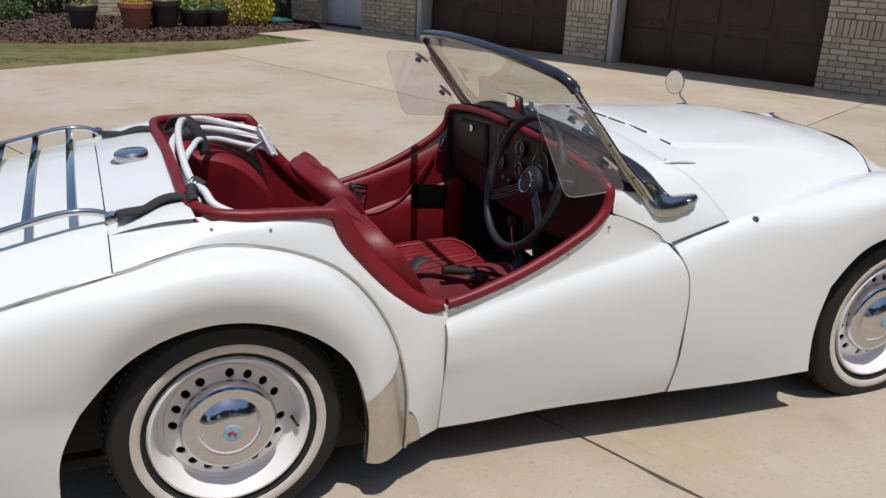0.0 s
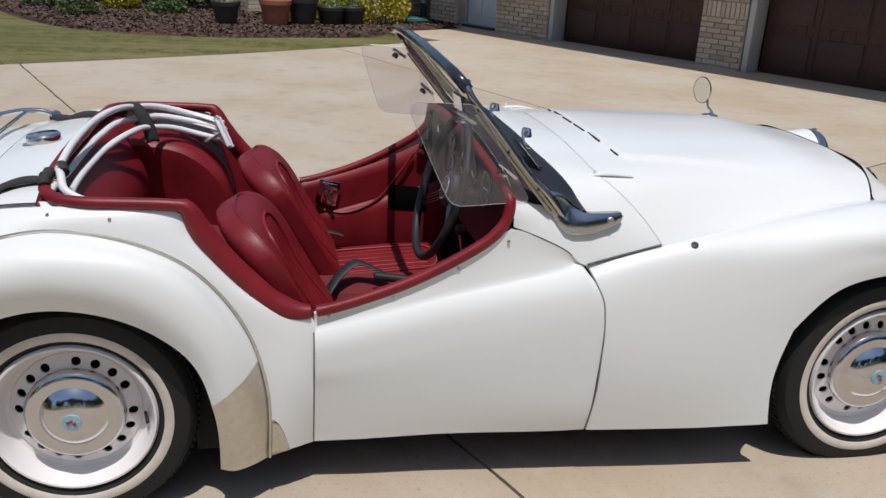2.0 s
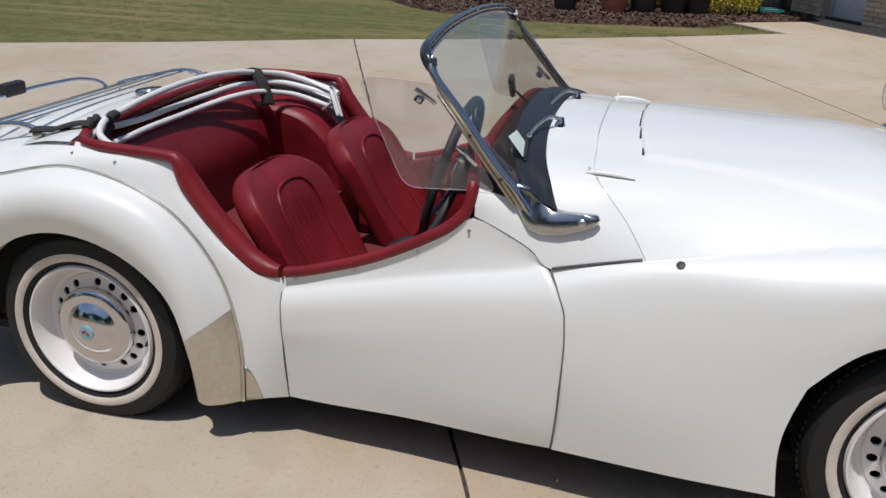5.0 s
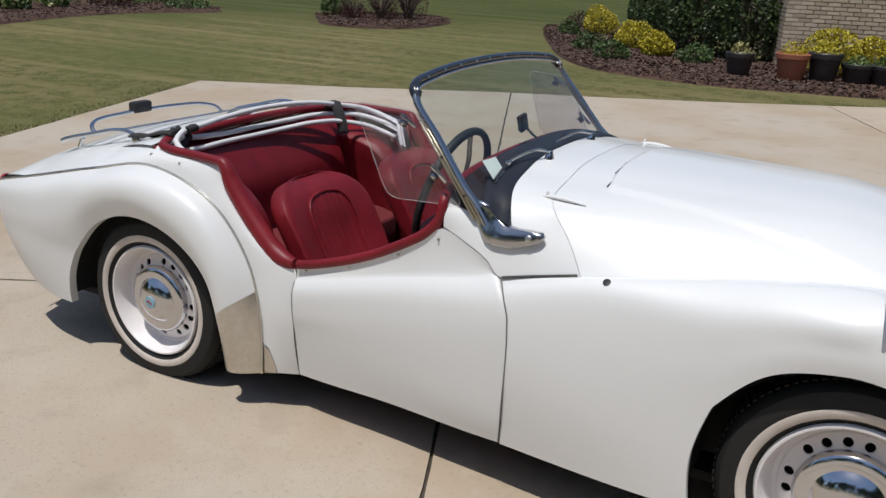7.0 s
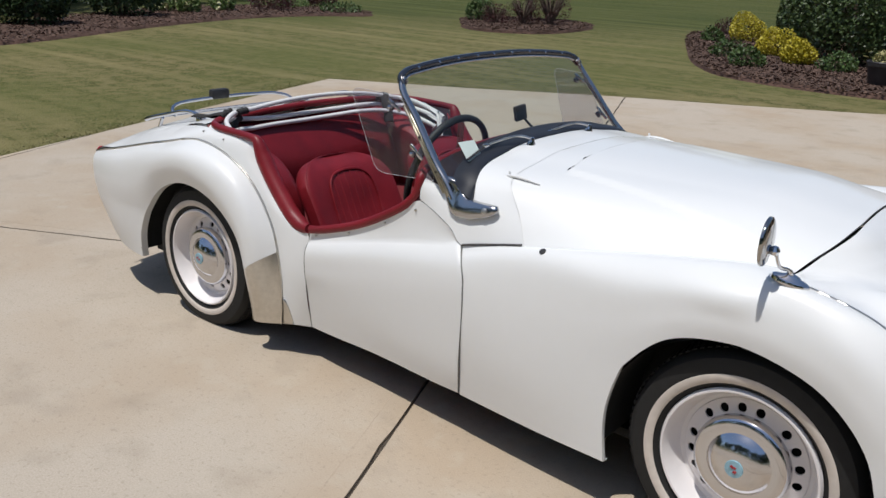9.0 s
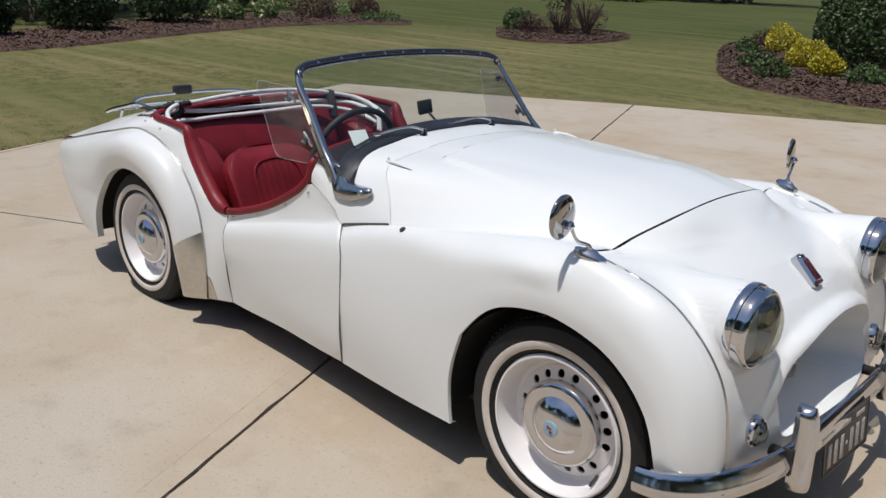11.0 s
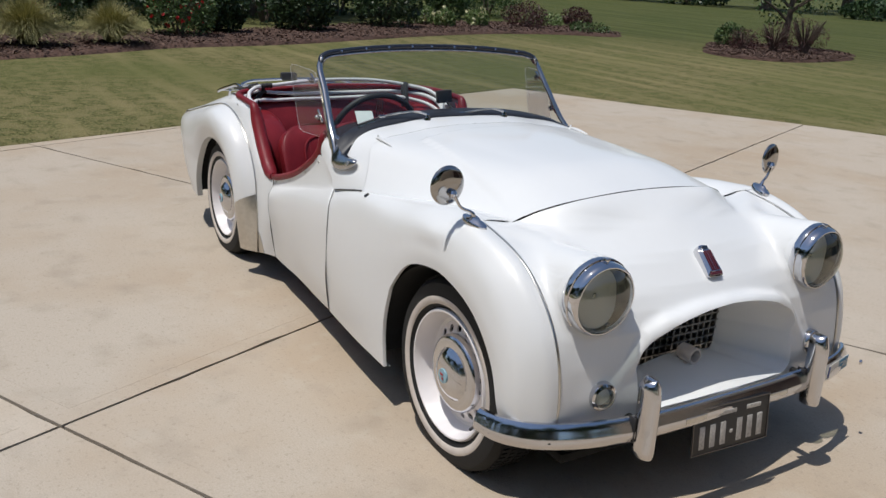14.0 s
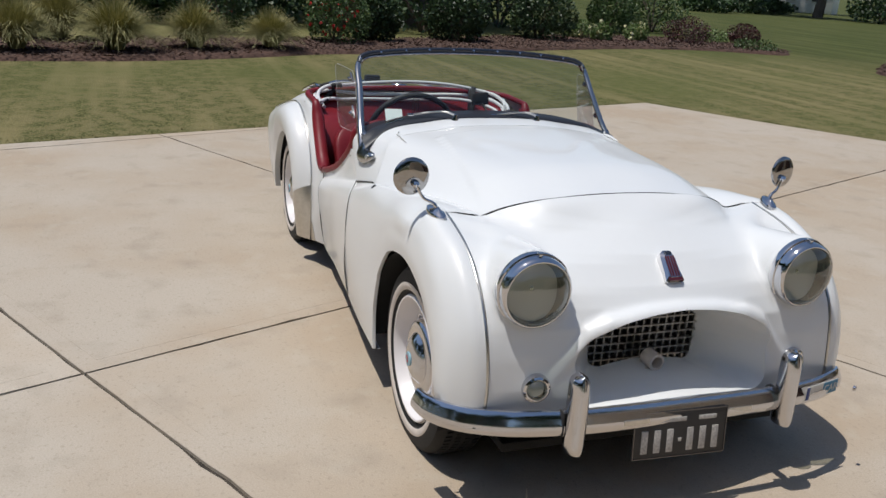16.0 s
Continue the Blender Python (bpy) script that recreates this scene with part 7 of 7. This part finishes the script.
garage_door("garage_door", 2.87, 5.39, "dark brown panelled wooden garage door in shade")
garage_door("garage_door", 6.16, 8.78, "dark brown panelled wooden garage door in shade")
yaw_g = math.degrees(math.atan2(GD[1], GD[0]))
for s in (2.80, 6.09):
    p = at_wall(s, .12)
    ob = box_part("door_jamb", (.08, .30, 2.4), pose(p[0], p[1], 1.2, 0, 0, yaw_g), TRIMPAINT, None, .01)
    tagged(ob, "pale painted door jamb trim", "door trim", kind="structure")
p = at_wall(1.16, .10)
side = thing("side_door", "closed pale grey-white side door in the garage front", "door", at=(p[0], p[1], 0), turn=yaw_g)
box_part("leaf", (.82, .05, 2.05), pose(0, .05, 1.05), DOORPAINT, side, .004)
for x, z in ((-.2, .5), (.2, .5), (-.2, 1.35), (.2, 1.35)):
    box_part("panel", (.26, .02, .62), pose(x, .02, z), DOORPAINT, side, .012)
for x in (-.46, .46):
    box_part("frame", (.09, .14, 2.15), pose(x, .05, 1.08), TRIMPAINT, side, .006)
box_part("threshold", (.9, .16, .04), pose(0, .0, .02), DARKPOT, side, .006)
lathe_part("knob", [(.012, 0), (.012, .04), (.03, .05), (.03, .07), (0, .08)], pose(.33, .02, 1.0, 90, 0, 0), STEEL, side, n=18)
# eave over the garage front and the body of the house behind
def slab_box(name, p, size, yaw, mat, label, cat):
    ob = box_part(name, size, pose(*p, 0, 0, yaw), mat, None, .02)
    return tagged(ob, label, cat, kind="structure")


q = at_wall(5.2, .27)
slab_box("trim_lintel", (*(q - GN * .20), 2.52), (13.4, .5, .55), yaw_g, TRIMPAINT, "painted beam over the garage doors", "beam")
slab_box("roof_eave", (*(at_wall(5.2, -.9)), 2.86), (13.6, 4.4, .12), yaw_g, ROOF, "wide roof eave over the garage front", "roof eave")
slab_box("wall_back", (*(at_wall(5.2, -1.2)), 1.3), (13.4, .2, 2.6), yaw_g, MORTAR, "plain inner wall of the garage", "wall")
slab_box("roof_house", (1.0, 18.2, 3.4), (5.6, 7.6, .2), 16, ROOF, "roof over the brick house", "roof")
# downpipe at the inner corner
p = (2.05, 12.75)
dp = thing("downpipe", "pale downpipe with a black foot at the house corner", "downpipe", at=(p[0], p[1], 0))
box_part("pipe", (.07, .07, 2.4), pose(0, 0, 1.5), TRIMPAINT, dp, .01)
box_part("foot", (.10, .10, .30), pose(0, 0, .16), BLACK, dp, .02)

# ---- the distance: trees round the lawn ----
def tree(at, h, r, seed, mat, leaves=2600, size=.35, label="tall leafy tree at the edge of the lawn", group="trees round the lawn"):
    rs = np.random.RandomState(seed)
    t = thing("tree", label, "tree", group, at=(*at, -.05))
    bm = bmesh.new()
    add_tube(bm, spline([(0, 0, 0), (.05 * h * rs.uniform(-1, 1) * .3, .02 * h, h * .4), (0, 0, h * .8)], 9), np.linspace(.035 * h, .008 * h, 9), 8)
    for k in range(7):
        a, z0 = rs.uniform(0, 6.28), h * rs.uniform(.25, .6)
        add_tube(bm, spline([(0, 0, z0), (math.cos(a) * r * .4, math.sin(a) * r * .4, z0 + h * .12), (math.cos(a) * r * .8, math.sin(a) * r * .8, z0 + h * .2)], 6), np.linspace(.014 * h, .004 * h, 6), 5)
    part("trunk", bm, BARK, t)
    quads = []
    for k in range(8):
        c = np.array((rs.uniform(-.6, .6) * r, rs.uniform(-.6, .6) * r, h * rs.uniform(.38, .85)))
        v = rs.normal(size=(leaves // 8, 3))
        v /= np.linalg.norm(v, axis=1)[:, None]
        p = c + v * rs.uniform(.5, 1, (leaves // 8, 1)) ** .5 * r * rs.uniform(.4, .65) * (1, 1, .8)
        quads.append(leaf_quads(p, v, size, rs, .6))
    from_quads("crown", np.concatenate(quads), mat, "", "", t)
    return t


rs = np.random.RandomState(77)
k = 0
# dark wood behind the long bed
for x, y in [(-19 - 2.0 * rs.rand(), -12 + 2.6 * i + rs.uniform(-.6, .6)) for i in range(8)] + [(-23 - 3 * rs.rand(), -11 + 3.4 * i) for i in range(7)]:
    tree((x, y), rs.uniform(6, 9), rs.uniform(2.0, 2.8), 200 + k, LEAF_DARK, 2400, .32)
    shrub("understorey", (x + 2.2, y + rs.uniform(-1, 1)), (1.3, 1.5, 1.2), LEAF_DARK, "dark undergrowth at the edge of the wood", "undergrowth", 1300, .16, 300 + k, "undergrowth by the wood")
    k += 1
tree((-23.5, 14.0), 3.6, 1.2, 260, LEAF_GREEN, 1800, .12, "slim young tree behind the long bed", "young trees")
tree((-11.4, 17.0), 2.9, 1.1, 261, LEAF_GREEN, 1600, .10, "slim young tree in the island bed", "young trees")
# far trees all round, beyond the field; unseen ones added to darken reflections
for i in range(64):
    a = i / 64 * 2 * math.pi + rs.uniform(-.03, .03)
    d = rs.uniform(62, 85)
    if -2.9 < math.atan2(math.sin(a), math.cos(a)) < 1.5 or math.cos(a) < 0:
        tree((math.cos(a) * d, math.sin(a) * d), rs.uniform(9, 14), rs.uniform(4.5, 6.5), 400 + i, LEAF_DARK, 900, 1.1, "distant broad tree at the edge of the field", "distant trees")
# unseen trees behind the drive, added to darken reflections in the chrome
for i in range(15):
    x, y = -22 + 4.2 * i + rs.uniform(-1, 1), -22 - 3 * (i % 2) + rs.uniform(-1, 1) - .02 * (i - 7) ** 2
    tree((x, y), rs.uniform(12, 15), rs.uniform(3.2, 4.2), 500 + i, LEAF_DARK, 3400, .6, "unseen leafy tree added for dark reflections in the chrome", "trees across the drive")
for i in range(11):
    x, y = 20.5 + 2.5 * (i % 2) + rs.uniform(-.5, .5), -18 + 3.4 * i + rs.uniform(-1, 1)
    tree((x, y), rs.uniform(12, 15), rs.uniform(3.2, 4.2), 530 + i, LEAF_DARK, 3400, .6, "unseen leafy tree added for dark reflections in the chrome", "trees across the drive")
for i in range(9):
    shrub("understorey", (-15.6 + .5 * (i % 2) - .25 * i, -9.0 + 1.25 * i), (1.1, 1.1, 1.25), LEAF_DARK, "dark undergrowth at the edge of the wood", "undergrowth", 2600, .13, 340 + i, "undergrowth by the wood")
# low dark hedgerow and a pale house far across the field
for i, (x, y, rr, h) in enumerate(((-47.0, 35.4, 2.2, .8), (-50.0, 40.5, 2.6, .9), (-53.0, 45.0, 2.4, .8), (-43.0, 46.8, 2.6, 1.5), (-45.5, 51.5, 2.4, 1.4), (-29.5, 48.7, 2.4, .8), (-31.5, 56.0, 2.4, .9), (-30.0, 66.0, 2.8, 1.6))):
    shrub("field_shrub", (x, y), (rr, rr, h), LEAF_DARK, "low dark shrub far across the field", "shrub", 1600, .30, 360 + i, "shrubs across the field")
far_house = thing("distant_house", "pale house far across the field, half hidden by trees", "house", at=(-62.0, 55.8, 0), turn=41)
box_part("wall", (7.0, 5.0, 3.0), pose(0, 0, 1.5), FRAMEPAINT, far_house, .02)
bm = bmesh.new()
eave = [(-3.9, -2.9), (3.9, -2.9), (3.9, 2.9), (-3.9, 2.9)]
low, high = [bm.verts.new((x, y, 2.95)) for x, y in eave], [bm.verts.new((x, 0, 4.8)) for x in (-3.9, 3.9)]
for q in ((low[0], low[1], high[1], high[0]), (low[2], low[3], high[0], high[1]), (low[1], low[2], high[1]), (low[3], low[0], high[0]), low[::-1]):
    bm.faces.new(q)
part("roof", bm, DARKPOT, far_house, "dark shingled roof", smooth=False)
for x in (-2.2, 0, 2.2):
    box_part("window", (.9, .08, 1.2), pose(x, -2.52, 1.6), DARKPOT, far_house, .01)
